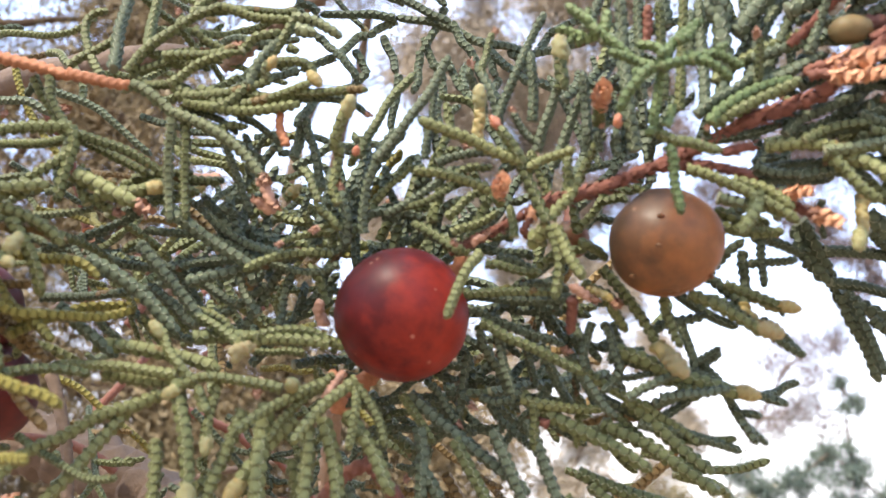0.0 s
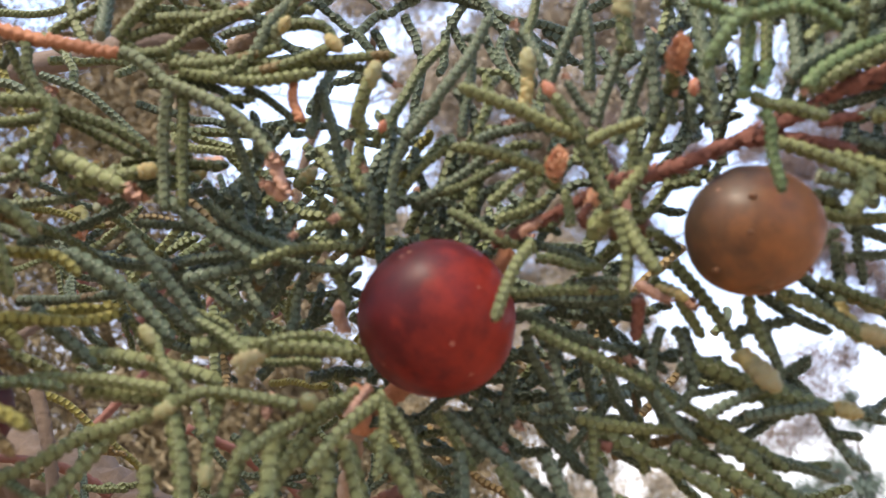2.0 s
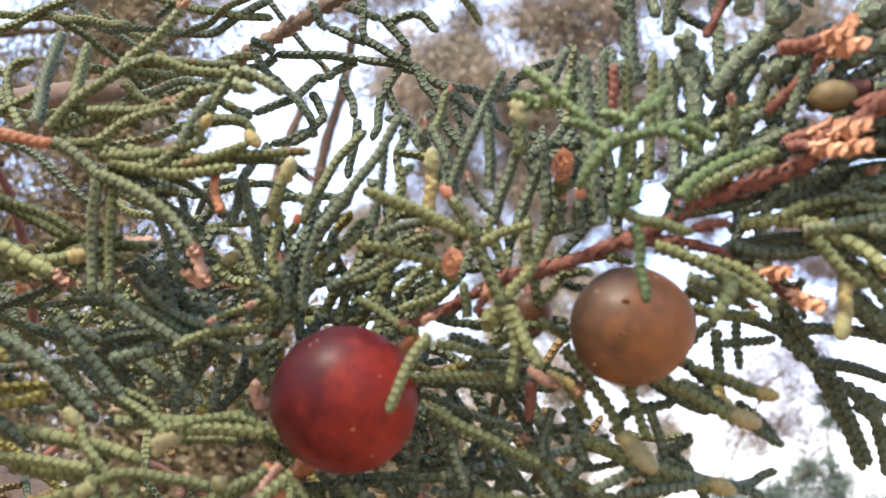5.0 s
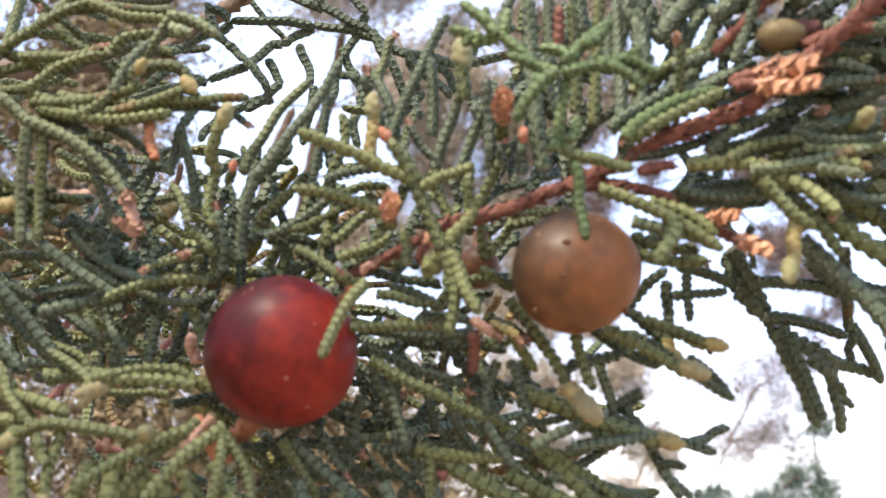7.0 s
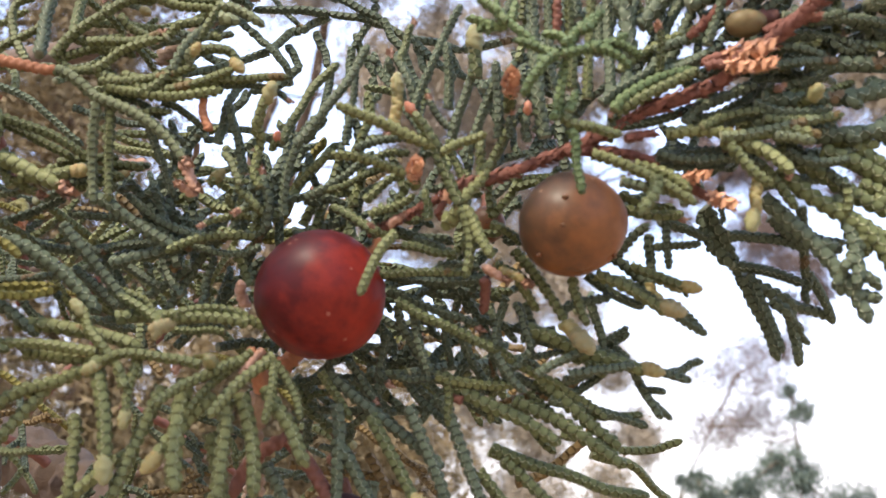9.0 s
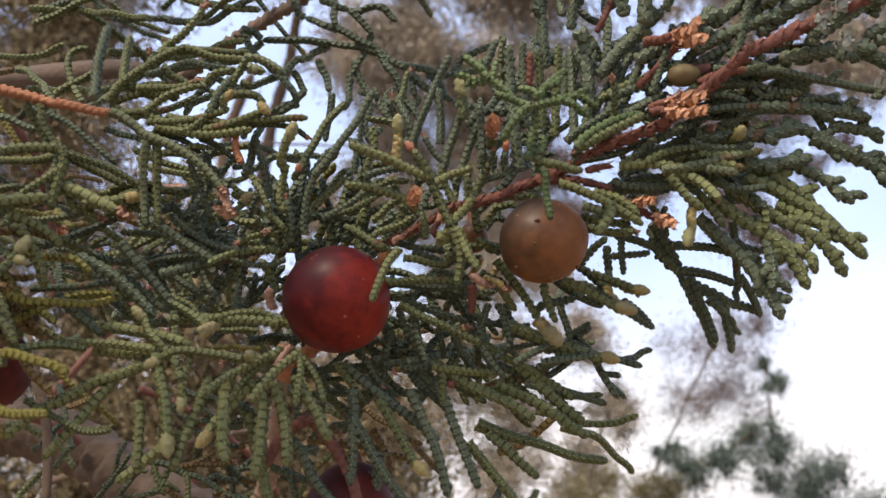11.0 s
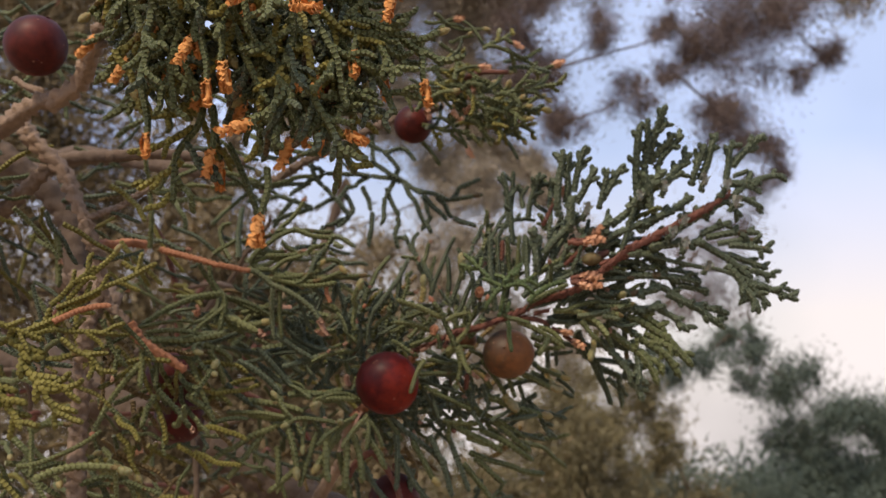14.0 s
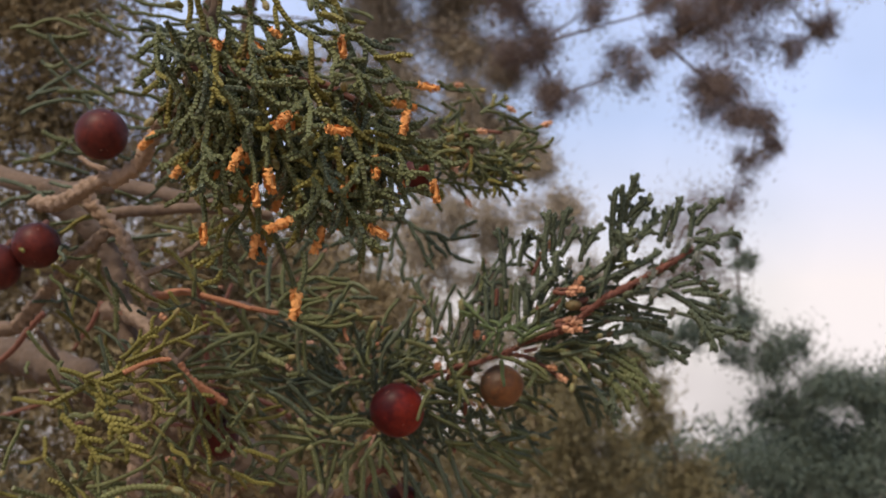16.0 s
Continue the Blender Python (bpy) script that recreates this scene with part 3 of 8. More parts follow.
far_shrub("low olive-brown juniper thicket on dry ground", (0.6, 4.7, -0.27), (0.6, 4.5, 1.3), [
    (0.43, 4.20, 1.36, 0.21), (0.68, 4.20, 1.24, 0.22), (0.56, 4.20, 1.51, 0.14), (0.82, 4.20, 1.41, 0.13), (0.95, 4.20, 1.51, 0.10), (0.25, 4.20, 1.17, 0.22), (1.02, 4.20, 1.34, 0.10), (0.87, 4.20, 1.59, 0.09), (0.05, 4.20, 1.09, 0.21), (0.75, 4.20, 1.09, 0.21), (-0.20, 4.20, 1.09, 0.23), (1.16, 4.20, 1.07, 0.18)], OLIVE_LEAF, BARK, 0.024, 4.0, 13)

far_shrub("thin pale brown juniper rising behind the spray", (-1.5, 5.9, -0.37), (-0.6, 5.5, 2.9), [
    (0.22, 5.00, 2.76, 0.18), (0.57, 5.00, 2.76, 0.15), (-0.07, 5.00, 2.41, 0.17), (-0.32, 5.00, 2.36, 0.12), (0.31, 5.00, 2.38, 0.18), (0.68, 5.00, 2.44, 0.15), (-0.56, 5.00, 2.16, 0.18), (-0.00, 5.00, 2.10, 0.18), (0.37, 5.00, 2.04, 0.18), (0.83, 5.00, 2.04, 0.14), (0.67, 5.00, 1.73, 0.15), (0.24, 5.00, 1.73, 0.18), (-0.25, 5.00, 1.91, 0.18),
        (-0.56, 5.40, 3.32, 0.22), (-0.21, 5.40, 3.32, 0.23), (0.13, 5.40, 3.15, 0.22), (-0.28, 5.40, 3.73, 0.25), (0.06, 5.40, 3.69, 0.25), (0.34, 5.40, 3.40, 0.20), (-0.90, 5.40, 3.36, 0.18), (0.24, 5.40, 4.02, 0.27), (-0.01, 5.40, 2.93, 0.17), (0.44, 5.40, 2.97, 0.17), (-0.36, 5.40, 3.99, 0.20)], TAN_LEAF, BARK, 0.026, 4.5, 16)

far_shrub("sparse brownish juniper between the bush and the tall tree", (0.75, 6.0, -0.38), (0.95, 5.6, 1.45), [
    (1.46, 5.20, 2.42, 0.22), (1.66, 5.20, 2.54, 0.16), (1.28, 5.20, 2.13, 0.16), (1.57, 5.20, 2.13, 0.18)], BROWN_LEAF, BARK, 0.018, 1.1, 17)

# thicket: lower towards the open side
tr = np.random.default_rng(8)
bush = []
for k in range(116):
    tx = -0.98 + 0.92 * tr.random()
    top = 1.66 if tx > -0.24 else 1.88 if tx > -0.46 else 2.4
    bush.append((tx, 1.0 + 0.2 * tr.random(), 1.06 + (top - 1.06) * tr.random(), 0.07 + 0.06 * tr.random()))
far_shrub("dense juniper thicket with dry brown inner twigs", (-0.55, 1.3, 0), (-0.5, 1.25, 1.8), bush, THICKET_LEAF, BARK, 0.012, 1.35, 14)


woods = []
wr = np.random.default_rng(5)
for k in range(60):
    wx = -9 + k * 0.32 + wr.normal(0, 0.1)
    woods.append((wx, 9 + wr.normal(0, 0.5), 0.2 + wr.normal(0, 0.15), 0.5))
    woods.append((wx + 0.1, 9 + wr.normal(0, 0.5), 0.8 + wr.normal(0, 0.15), 0.28 + 0.1 * wr.random()))
tagged(as_part("far_woods", crown_mesh("far_woods", woods, 0.10, 0.8, 21), GREY_LEAF, None, Vector((0, 0, 0))), "hazy line of grey-green shrubs on the slope", "woods", kind="stuff")


# ---- the juniper that carries the sprays: trunk on the ground, limbs, woody branches ----
TREE = thing("juniper_tree", Vector((-0.34, 0.32, 0)), "old juniper with grey-brown peeling bark carrying the sprays", "tree")
stem(TREE, Vector((-0.34, 0.32, 0)), mm(-330, 300, 60), (20, 0, 0), 46, 34, BARK, "trunk", 0.12, 20)
stem(TREE, mm(-330, 300, 55), mm(-380, 330, 560), (-15, 0, 0), 34, 14, BARK, "trunk", 0.12, 18)
stem(TREE, mm(-325, 300, 40), mm(-90, 85, 4), (0, 0, 6), 7, 5, BARK, "limb", 0.24, 22)
stem(TREE, mm(-92, 87, 4), mm(-20, 58, -25), (-2, 0, 3), 5, 4.0, BARK, "limb", 0.24, 22)
stem(TREE, mm(-22, 58, -25), mm(18, 30, -48), (0, 0, 3), 4.2, 2.5, BARK, "limb", 0.10, 16)
stem(TREE, mm(-330, 300, 20), mm(-74, -8, 16), (0, -8, -6), 6, 1.6, BARK, "limb", 0.24, 18)
stem(TREE, mm(-74.5, -7.6, 15.8), mm(-53, -20.5, 33), (0, 0, 0.8), 1.27, 1.10, PEEL, "branch", 0.4, 22)
stem(TREE, mm(-85, 25, 50), mm(-60, 25, 12), (3, 0, 3), 2.6, 2.2, BARK, "limb", 0.24, 18)
stem(TREE, mm(-62, 0, 39.5), mm(-26, 2, 40), (0, 0, 1.5), 1.3, 0.9, BARK, "limb", 0.14, 12)
# branch that runs up to the nearest foliage
stem(TREE, (-66, -22, 38), (-49, -30, 40.5), (0, 0, -0.8), 1.36, 1.27, PEEL, "branch", 0.4, 22)
stem(TREE, (-49.5, -30, 40.3), (-39, -40, 47.2), (1.5, 0, -1), 1.27, 1.10, PEEL, "branch", 0.4, 22)
stem(TREE, (-39.3, -39.8, 47), (-31, -48, 55), (0.8, 0, 0.2), 1.10, 0.85, PEEL, "branch", 0.4, 22)
stem(TREE, (-48, -30, 41), (-56.5, -27, 45.5), (0, 0, 0), 0.59, 0.42, PEEL, "side_twig", 0.4, 22)
# branch that runs down to the left sprays
stem(TREE, (-58.5, -20, 41), (-46.3, -21, 24.3), (0.6, 0, 1.0), 1.27, 1.02, PEEL, "branch", 0.4, 22)
stem(TREE, (-46.4, -21, 24.5), (-43.6, -19, 13.5), (0.8, 0, 0), 1.02, 0.85, PEEL, "branch", 0.4, 22)
stem(TREE, (-43.8, -19, 14), (-39.5, -17, 8.4), (-0.4, 0, -0.4), 0.85, 0.64, PEEL, "branch", 0.4, 22)
stem(TREE, (-39.8, -17, 8.8), (-31, -14, 1.4), (-0.6, 0, -0.8), 0.8, 0.6, TWIG, "branch", 0.4, 22)
stem(TREE, (-46.5, -21, 24.6), (-36.5, -18, 31.8), (0.6, 0, -0.8), 0.59, 0.42, PEEL, "side_twig", 0.4, 22)
stem(TREE, (-46.0, -19, 20.2), (-40.2, -8, 23.2), (0, 0, 0.5), 0.75, 0.65, TWIG, "side_twig", 0.4, 22)
stem(TREE, (-43.8, -19, 13.6), (-47.1, -16.0, 2.3), (-0.5, 0, 0.4), 0.95, 1.25, PEEL, "branch", 0.4, 22)
stem(TREE, (-47.0, -16.0, 2.7), (-47.8, -15.0, -21.5), (0.7, 0, 0), 1.25, 1.4, PEEL, "branch", 0.4, 22)
stem(TREE, (-70, 30, 22), (-52, 12, 15), (0, 0, 2), 1.87, 1.70, PEEL, "branch", 0.4, 22)
stem(TREE, (-31, 40, 44), (10, 22, 58), (0, 0, 2), 1.02, 0.68, PEEL, "branch", 0.4, 22)
stem(TREE, mm(-330, 300, 120), mm(-30, 40, 44), (0, -6, 6), 8, 1.2, BARK, "limb", 0.12, 14)
stem(TREE, (-20, 58, -25), (-7, 12, -6), (0, 0, -3), 1.36, 0.68, PEEL, "branch", 0.4, 22)
stem(TREE, (-7, 12, -6), (5, 1, 5), (0, 0, -0.6), 0.8, 0.6, TWIG, "branch", 0.4, 22)
stem(TREE, (-7, 12, -6), (-5, -2, -5.3), (0, 0, -0.4), 0.7, 0.5, TWIG, "branch", 0.4, 22)

FAN = thing("juniper_spray", mm(-30, -4, 21), "fan of blue-green scaly juniper shoots on a rust-red stem", "branch", "juniper sprays")
CORE = thing("juniper_spray", mm(-5, -2, -5), "tangled green juniper shoots with buds around the red berry", "branch", "juniper sprays")
AXIS = thing("juniper_spray", mm(10, -3, 9), "dark green juniper spray on a rust-brown scaly axis", "branch", "juniper sprays")
NEAR = thing("juniper_spray", mm(20, -11, 12), "small pale yellow-green juniper sprig over the brown berry", "branch", "juniper sprays")
OUTER = thing("juniper_spray", mm(28, -8, 18), "outer juniper spray tip with orange cones and grey frosted buds", "branch", "juniper sprays")
LOWER = thing("juniper_spray", mm(-4, -2, -8), "drooping yellow-green juniper shoots with swollen tips", "branch", "juniper sprays")
LEFT = thing("juniper_spray", mm(-39, -15, 9), "loose olive-green juniper twigs beside a bare woody branch", "branch", "juniper sprays")
YELLOW = thing("juniper_spray", mm(-50, -38, 2), "yellowish olive juniper sprig on a thin orange twig", "branch", "juniper sprays")
BACK = thing("juniper_spray", mm(-10, 30, 40), "dark juniper spray silhouetted against bright sky", "branch", "juniper sprays")
UPPER = thing("juniper_spray", mm(-31, -48, 55), "overhanging green juniper foliage dotted with orange cones", "branch", "juniper sprays")
MIDDLE = thing("juniper_spray", mm(5, 18, 58), "green juniper spray with orange cones and pale buds", "branch", "juniper sprays")
INNER = thing("juniper_spray", mm(-40, 50, 0), "shaded inner juniper foliage around brown limbs", "branch", "juniper sprays")

# ---- shoots, stems and their tips, spray by spray (millimetres from the red berry) ----

shoot(FAN, (-39.4, -4.0, 22.9), (-28.7, -4.0, 20.1), (0.1, 0.0, -0.3), 0.64, TWIG)
shoot(FAN, (-29.2, -4.0, 20.2), (-23.4, -3.5, 19.2), (0.2, 0.0, -0.2), 0.58, TWIG)
shoot(FAN, (-23.7, -3.5, 19.3), (-19.4, -3.5, 16.3), (0.2, 0.0, 0.3), 0.58, SAGE)
shoot(FAN, (-19.8, -3.5, 16.6), (-11.4, -3.5, 10.5), (0.7, 0.0, 0.6), 0.57, SAGE, tip="p")
shoot(FAN, (-19.7, -3.5, 16.1), (-19.4, -2.0, 7.1), (-0.3, 0.0, -0.0), 0.52, SAGE)
shoot(FAN, (-16.3, -3.5, 15.0), (-13.3, -3.0, 15.6), (0.0, 0.0, -0.1), 0.43, GREEN)
shoot(FAN, (-26.2, -2.0, 21.6), (-26.1, 0.0, 31.3), (-0.4, 0.0, -0.1), 0.62, DARK)
shoot(FAN, (-30.9, -1.0, 22.5), (-26.2, -1.0, 25.6), (-0.0, 0.0, 0.2), 0.46, GREEN)
shoot(FAN, (-23.2, -2.0, 23.1), (-23.4, -1.0, 29.7), (-0.2, 0.0, -0.0), 0.56, GREEN)
shoot(FAN, (-24.2, -3.5, 20.5), (-19.6, -4.0, 24.6), (-0.3, 0.0, 0.2), 0.54, GREEN)
shoot(FAN, (-19.8, -4.0, 24.5), (-15.9, -4.0, 26.7), (-0.0, 0.0, 0.3), 0.49, GREEN)
shoot(FAN, (-19.8, -4.0, 24.4), (-20.0, -4.0, 25.9), (0.0, 0.0, -0.0), 0.34, GREEN, tip="p")
shoot(FAN, (-16.1, -4.0, 26.3), (-9.4, -4.0, 24.8), (0.0, 0.0, -0.2), 0.49, GREEN)
shoot(FAN, (-9.8, -4.0, 25.1), (-5.5, -4.0, 23.3), (0.2, 0.0, 0.3), 0.53, SAGE)
shoot(FAN, (-9.3, -4.5, 23.7), (-7.5, -5.0, 23.0), (0.0, -0.0, -0.0), 0.62, SAGE)
shoot(FAN, (-18.4, -4.0, 24.2), (-15.0, -4.0, 22.2), (-0.1, 0.0, -0.3), 0.44, GREEN)
shoot(FAN, (-20.1, -4.0, 19.0), (-14.5, -4.0, 22.0), (-0.2, 0.0, 0.4), 0.48, GREEN)
shoot(FAN, (-13.7, -5.0, 21.6), (-14.8, -4.0, 21.8), (0.0, 0.0, 0.0), 0.29, GREEN, tip="p")
shoot(FAN, (-14.2, -4.0, 22.0), (-10.7, -4.0, 23.8), (-0.0, 0.0, 0.3), 0.48, GREEN)
shoot(FAN, (-23.0, -3.0, 22.8), (-18.2, -3.0, 21.2), (0.0, 0.0, -0.3), 0.44, GREEN)
shoot(FAN, (-22.1, -3.0, 22.5), (-17.9, -3.0, 22.7), (0.0, 0.0, -0.2), 0.39, GREEN, tip="p")
shoot(FAN, (-13.2, -4.0, 18.8), (-9.1, -4.0, 25.4), (-0.2, 0.0, 0.4), 0.53, DARK)
shoot(FAN, (-10.2, -4.0, 22.3), (-9.0, -4.0, 21.9), (0.0, 0.0, -0.0), 0.43, GREEN)
shoot(FAN, (-23.9, -3.0, 20.4), (-20.0, -3.0, 19.6), (0.1, 0.0, -0.5), 0.39, GREEN)
shoot(FAN, (-23.5, -3.0, 19.5), (-18.4, -3.0, 18.7), (-0.0, 0.0, 0.2), 0.44, GREEN)
shoot(FAN, (-19.7, -3.5, 18.2), (-11.1, -4.0, 19.4), (0.1, 0.0, -0.6), 0.48, GREEN)
shoot(FAN, (-17.9, -3.5, 17.3), (-7.8, -4.0, 19.0), (0.1, 0.0, -0.8), 0.48, GREEN)
shoot(FAN, (-18.9, -3.5, 17.6), (-8.7, -4.0, 17.0), (0.1, 0.0, -0.7), 0.52, GREEN)
shoot(FAN, (-17.8, -3.5, 18.7), (-9.4, -3.5, 18.1), (0.0, 0.0, -0.3), 0.53, GREEN)
shoot(FAN, (-9.9, -3.5, 18.2), (-3.0, -4.0, 18.1), (0.0, 0.0, 0.2), 0.47, GREEN)
shoot(FAN, (-11.4, -4.0, 20.8), (-7.6, -4.0, 19.2), (1.0, 0.0, 0.7), 0.52, GREEN, tip="y")
shoot(FAN, (-11.8, -4.0, 19.4), (-11.2, -5.0, 20.3), (-0.2, 0.0, 0.0), 0.43, SAGE, tip="y")
shoot(FAN, (-10.5, -3.0, 17.8), (-3.2, -3.0, 16.5), (1.0, 0.0, 0.6), 0.38, DARK, tip="p")
shoot(FAN, (-9.9, -3.0, 13.7), (-10.6, -3.0, 17.3), (-0.1, 0.0, -0.0), 0.43, TWIG)
shoot(FAN, (-19.0, -2.5, 17.6), (-14.5, -2.0, 15.1), (-0.0, 0.0, 0.2), 0.39, DARK)
shoot(FAN, (-14.6, -2.0, 16.9), (-11.0, 0.0, 14.9), (0.2, 0.0, 0.2), 0.39, DARK)
shoot(FAN, (-18.0, -2.0, 16.5), (-12.6, 0.0, 13.6), (-0.0, 0.0, 0.3), 0.44, DARK)
shoot(FAN, (-9.9, 0.0, 13.8), (-8.3, 0.0, 19.7), (-0.3, 0.0, -0.0), 0.49, DARK)
shoot(FAN, (-32.8, -3.0, 20.4), (-29.2, -2.0, 15.0), (-0.2, 0.0, -0.0), 0.49, GREEN)
shoot(FAN, (-29.6, -2.0, 15.3), (-22.2, -1.0, 11.9), (0.3, 0.0, 0.2), 0.49, GREEN)
shoot(FAN, (-29.2, -2.0, 15.0), (-37.1, -1.0, 15.0), (0.1, 0.0, -0.2), 0.49, GREEN)
shoot(FAN, (-29.2, -2.0, 14.8), (-29.3, -3.0, 10.1), (-0.2, 0.0, -0.0), 0.48, SAGE)
shoot(FAN, (-34.9, 0.0, 20.4), (-32.8, -2.0, 20.8), (-0.3, 0.0, -0.3), 0.35, DARK)
shoot(FAN, (-25.8, -1.0, 13.3), (-24.7, -1.0, 14.5), (-0.0, 0.0, -0.0), 0.29, GREEN)
shoot(FAN, (-38.9, 2.0, 12.2), (-34.2, 2.0, 13.2), (-0.1, 0.0, 0.3), 0.41, SAGE)
shoot(FAN, (-34.0, -2.0, 7.1), (-28.7, -4.0, 4.4), (-0.0, 0.0, 0.3), 0.42, SAGE)
shoot(FAN, (-35.7, 0.0, 9.3), (-31.9, 0.0, 11.4), (-0.0, 0.0, 0.2), 0.40, SAGE)
shoot(FAN, (-32.5, 0.0, 8.7), (-25.6, 0.0, 10.0), (0.1, 0.0, -0.4), 0.39, SAGE)
shoot(FAN, (-28.3, 0.0, 11.3), (-25.4, -1.0, 11.4), (0.0, 0.0, 0.0), 0.39, SAGE, tip="y")
shoot(FAN, (-31.8, 0.0, 10.8), (-28.0, 0.0, 12.9), (0.0, 0.0, -0.2), 0.35, SAGE)
shoot(FAN, (-24.4, 3.0, 11.4), (-16.8, 3.0, 12.9), (-0.1, 0.0, 0.5), 0.46, DARK)
shoot(FAN, (-26.3, 3.0, 9.7), (-19.7, 3.0, 11.6), (-0.1, 0.0, 0.5), 0.46, DARK)
shoot(FAN, (-26.4, 3.0, 12.5), (-16.9, 2.0, 12.0), (-0.0, 0.0, 0.8), 0.51, GREEN)

shoot(CORE, (-12.0, -3.0, 10.7), (-10.6, -3.0, 8.4), (0.1, 0.0, 0.1), 0.53, BUD, tip="p")
shoot(CORE, (-11.1, -2.0, 8.3), (-11.8, -3.0, 8.6), (-0.0, 0.0, 0.0), 0.49, BUD, tip="p")
shoot(CORE, (-16.0, -2.0, 16.1), (-13.3, 1.0, 9.0), (-0.3, 0.0, 0.0), 0.43, DARK)
shoot(CORE, (-7.0, -2.5, 8.9), (-8.8, -2.5, 12.0), (0.3, 0.0, 0.1), 0.41, GREEN)
shoot(CORE, (-5.3, -1.0, 7.0), (-7.1, -2.5, 9.1), (-0.2, 0.0, -0.2), 0.41, GREEN)
shoot(CORE, (-7.4, 0.0, 10.9), (-8.9, -1.0, 17.4), (0.2, 0.0, -0.0), 0.48, DARK)
shoot(CORE, (-5.0, 0.0, 6.0), (-5.4, -1.5, 10.4), (0.3, 0.0, 0.0), 0.50, DARK, tip="p")
shoot(CORE, (-5.4, -2.0, 13.3), (-4.7, -4.0, 16.7), (-0.6, 0.0, -0.4), 0.59, FRESH, tip="k")
shoot(CORE, (-5.5, -1.5, 9.0), (-5.6, -2.0, 13.8), (-0.2, 0.0, -0.0), 0.50, GREEN)
shoot(CORE, (-4.5, -2.0, 12.4), (-3.9, -3.0, 12.9), (0.0, 0.0, 0.0), 0.42, GREEN, tip="r")
shoot(CORE, (-3.3, -1.0, 6.6), (-2.3, -3.0, 12.7), (-0.4, 0.0, 0.0), 0.46, DARK)
shoot(CORE, (-2.3, -3.0, 12.3), (3.9, -4.3, 21.3), (0.2, 0.0, -0.4), 0.50, DARK)
shoot(CORE, (-4.4, 1.0, 14.3), (0.1, 2.0, 22.9), (-0.4, 0.0, 0.3), 0.50, GREEN)
shoot(CORE, (-2.1, -1.0, 13.5), (-0.1, -1.0, 15.8), (-0.0, 0.0, -0.0), 0.43, DARK)
shoot(CORE, (-3.2, -1.0, 11.4), (-0.9, -1.0, 16.1), (-0.3, 0.0, 0.1), 0.47, DARK)
shoot(CORE, (1.5, 0.0, 13.6), (2.2, -1.0, 20.3), (-0.0, 0.0, -0.0), 0.39, DARK)
shoot(CORE, (1.6, 1.0, 14.6), (1.3, 1.0, 18.0), (0.0, 0.0, -0.0), 0.35, DARK)
shoot(CORE, (-2.6, -1.0, 9.4), (0.8, -2.0, 12.4), (0.0, 0.0, 0.0), 0.38, GREEN)
shoot(CORE, (-1.6, -1.0, 8.3), (4.2, -2.0, 12.0), (0.0, 0.0, -0.4), 0.42, DARK)
shoot(CORE, (-0.4, -1.0, 8.8), (3.9, -2.0, 10.2), (0.0, 0.0, -0.3), 0.37, GREEN)
shoot(CORE, (2.7, -2.0, 12.4), (7.9, -2.0, 13.3), (-0.0, 0.0, 0.4), 0.42, DARK)
shoot(CORE, (3.4, -2.0, 11.1), (7.5, -2.0, 12.0), (-0.0, 0.0, 0.4), 0.42, GREEN)
shoot(CORE, (3.6, -2.0, 7.6), (7.2, -2.0, 10.2), (-0.0, 0.0, 0.3), 0.45, GREEN)
shoot(CORE, (4.1, -2.0, 6.3), (7.7, -2.0, 8.4), (0.0, 0.0, -0.3), 0.41, GREEN)
shoot(CORE, (-6.4, 0.0, 6.9), (-10.1, -2.0, 5.4), (-0.3, 0.0, 0.4), 0.37, GREEN, tip="p")
shoot(CORE, (-5.2, 0.0, 7.8), (-7.2, -2.0, 6.7), (-0.0, 0.0, -0.0), 0.37, GREEN, tip="p")
shoot(CORE, (-7.9, -1.0, 7.4), (-8.1, -2.0, 8.2), (-0.0, 0.0, 0.0), 0.33, GREEN)
shoot(CORE, (-6.2, 1.0, 5.4), (-13.3, -1.0, 3.3), (-0.2, 0.0, 0.8), 0.46, GREEN)
shoot(CORE, (-5.6, 1.0, 4.5), (-11.7, 1.0, 4.5), (0.0, 0.0, -0.4), 0.38, DARK)
shoot(CORE, (-8.3, 2.0, 6.1), (-8.2, 1.0, 8.5), (-0.0, 0.0, 0.0), 0.43, DARK)
shoot(CORE, (-5.0, 1.0, 6.7), (-7.8, 3.0, 3.3), (0.0, 0.0, 0.0), 0.43, DARK)
shoot(CORE, (-6.8, 3.0, 1.5), (-8.4, 2.0, 4.8), (0.2, 0.0, -0.0), 0.51, GREEN)
shoot(CORE, (-7.1, 3.0, -0.2), (-7.3, 1.0, 1.5), (-0.0, 0.0, 0.0), 0.55, BUD)
shoot(CORE, (-10.9, 2.0, 5.7), (-18.6, 3.0, 10.1), (-0.3, 0.0, -0.5), 0.48, DARK)
shoot(CORE, (-14.4, 3.0, 6.4), (-24.3, 4.0, 8.5), (-0.0, 0.0, 0.6), 0.45, DARK)
shoot(CORE, (-11.6, 3.0, 5.0), (-21.0, 4.0, 4.8), (-0.1, 0.0, 0.7), 0.44, DARK)
shoot(CORE, (-15.1, 4.0, 1.7), (-24.0, 5.0, 6.5), (0.1, 0.0, -0.0), 0.45, DARK)
shoot(CORE, (-12.6, 4.0, 3.5), (-19.3, 5.0, 0.1), (0.1, 0.0, -0.4), 0.44, DARK)
shoot(CORE, (-18.9, 5.0, 0.1), (-23.5, 5.0, 3.7), (0.0, 0.0, -0.0), 0.49, DARK)
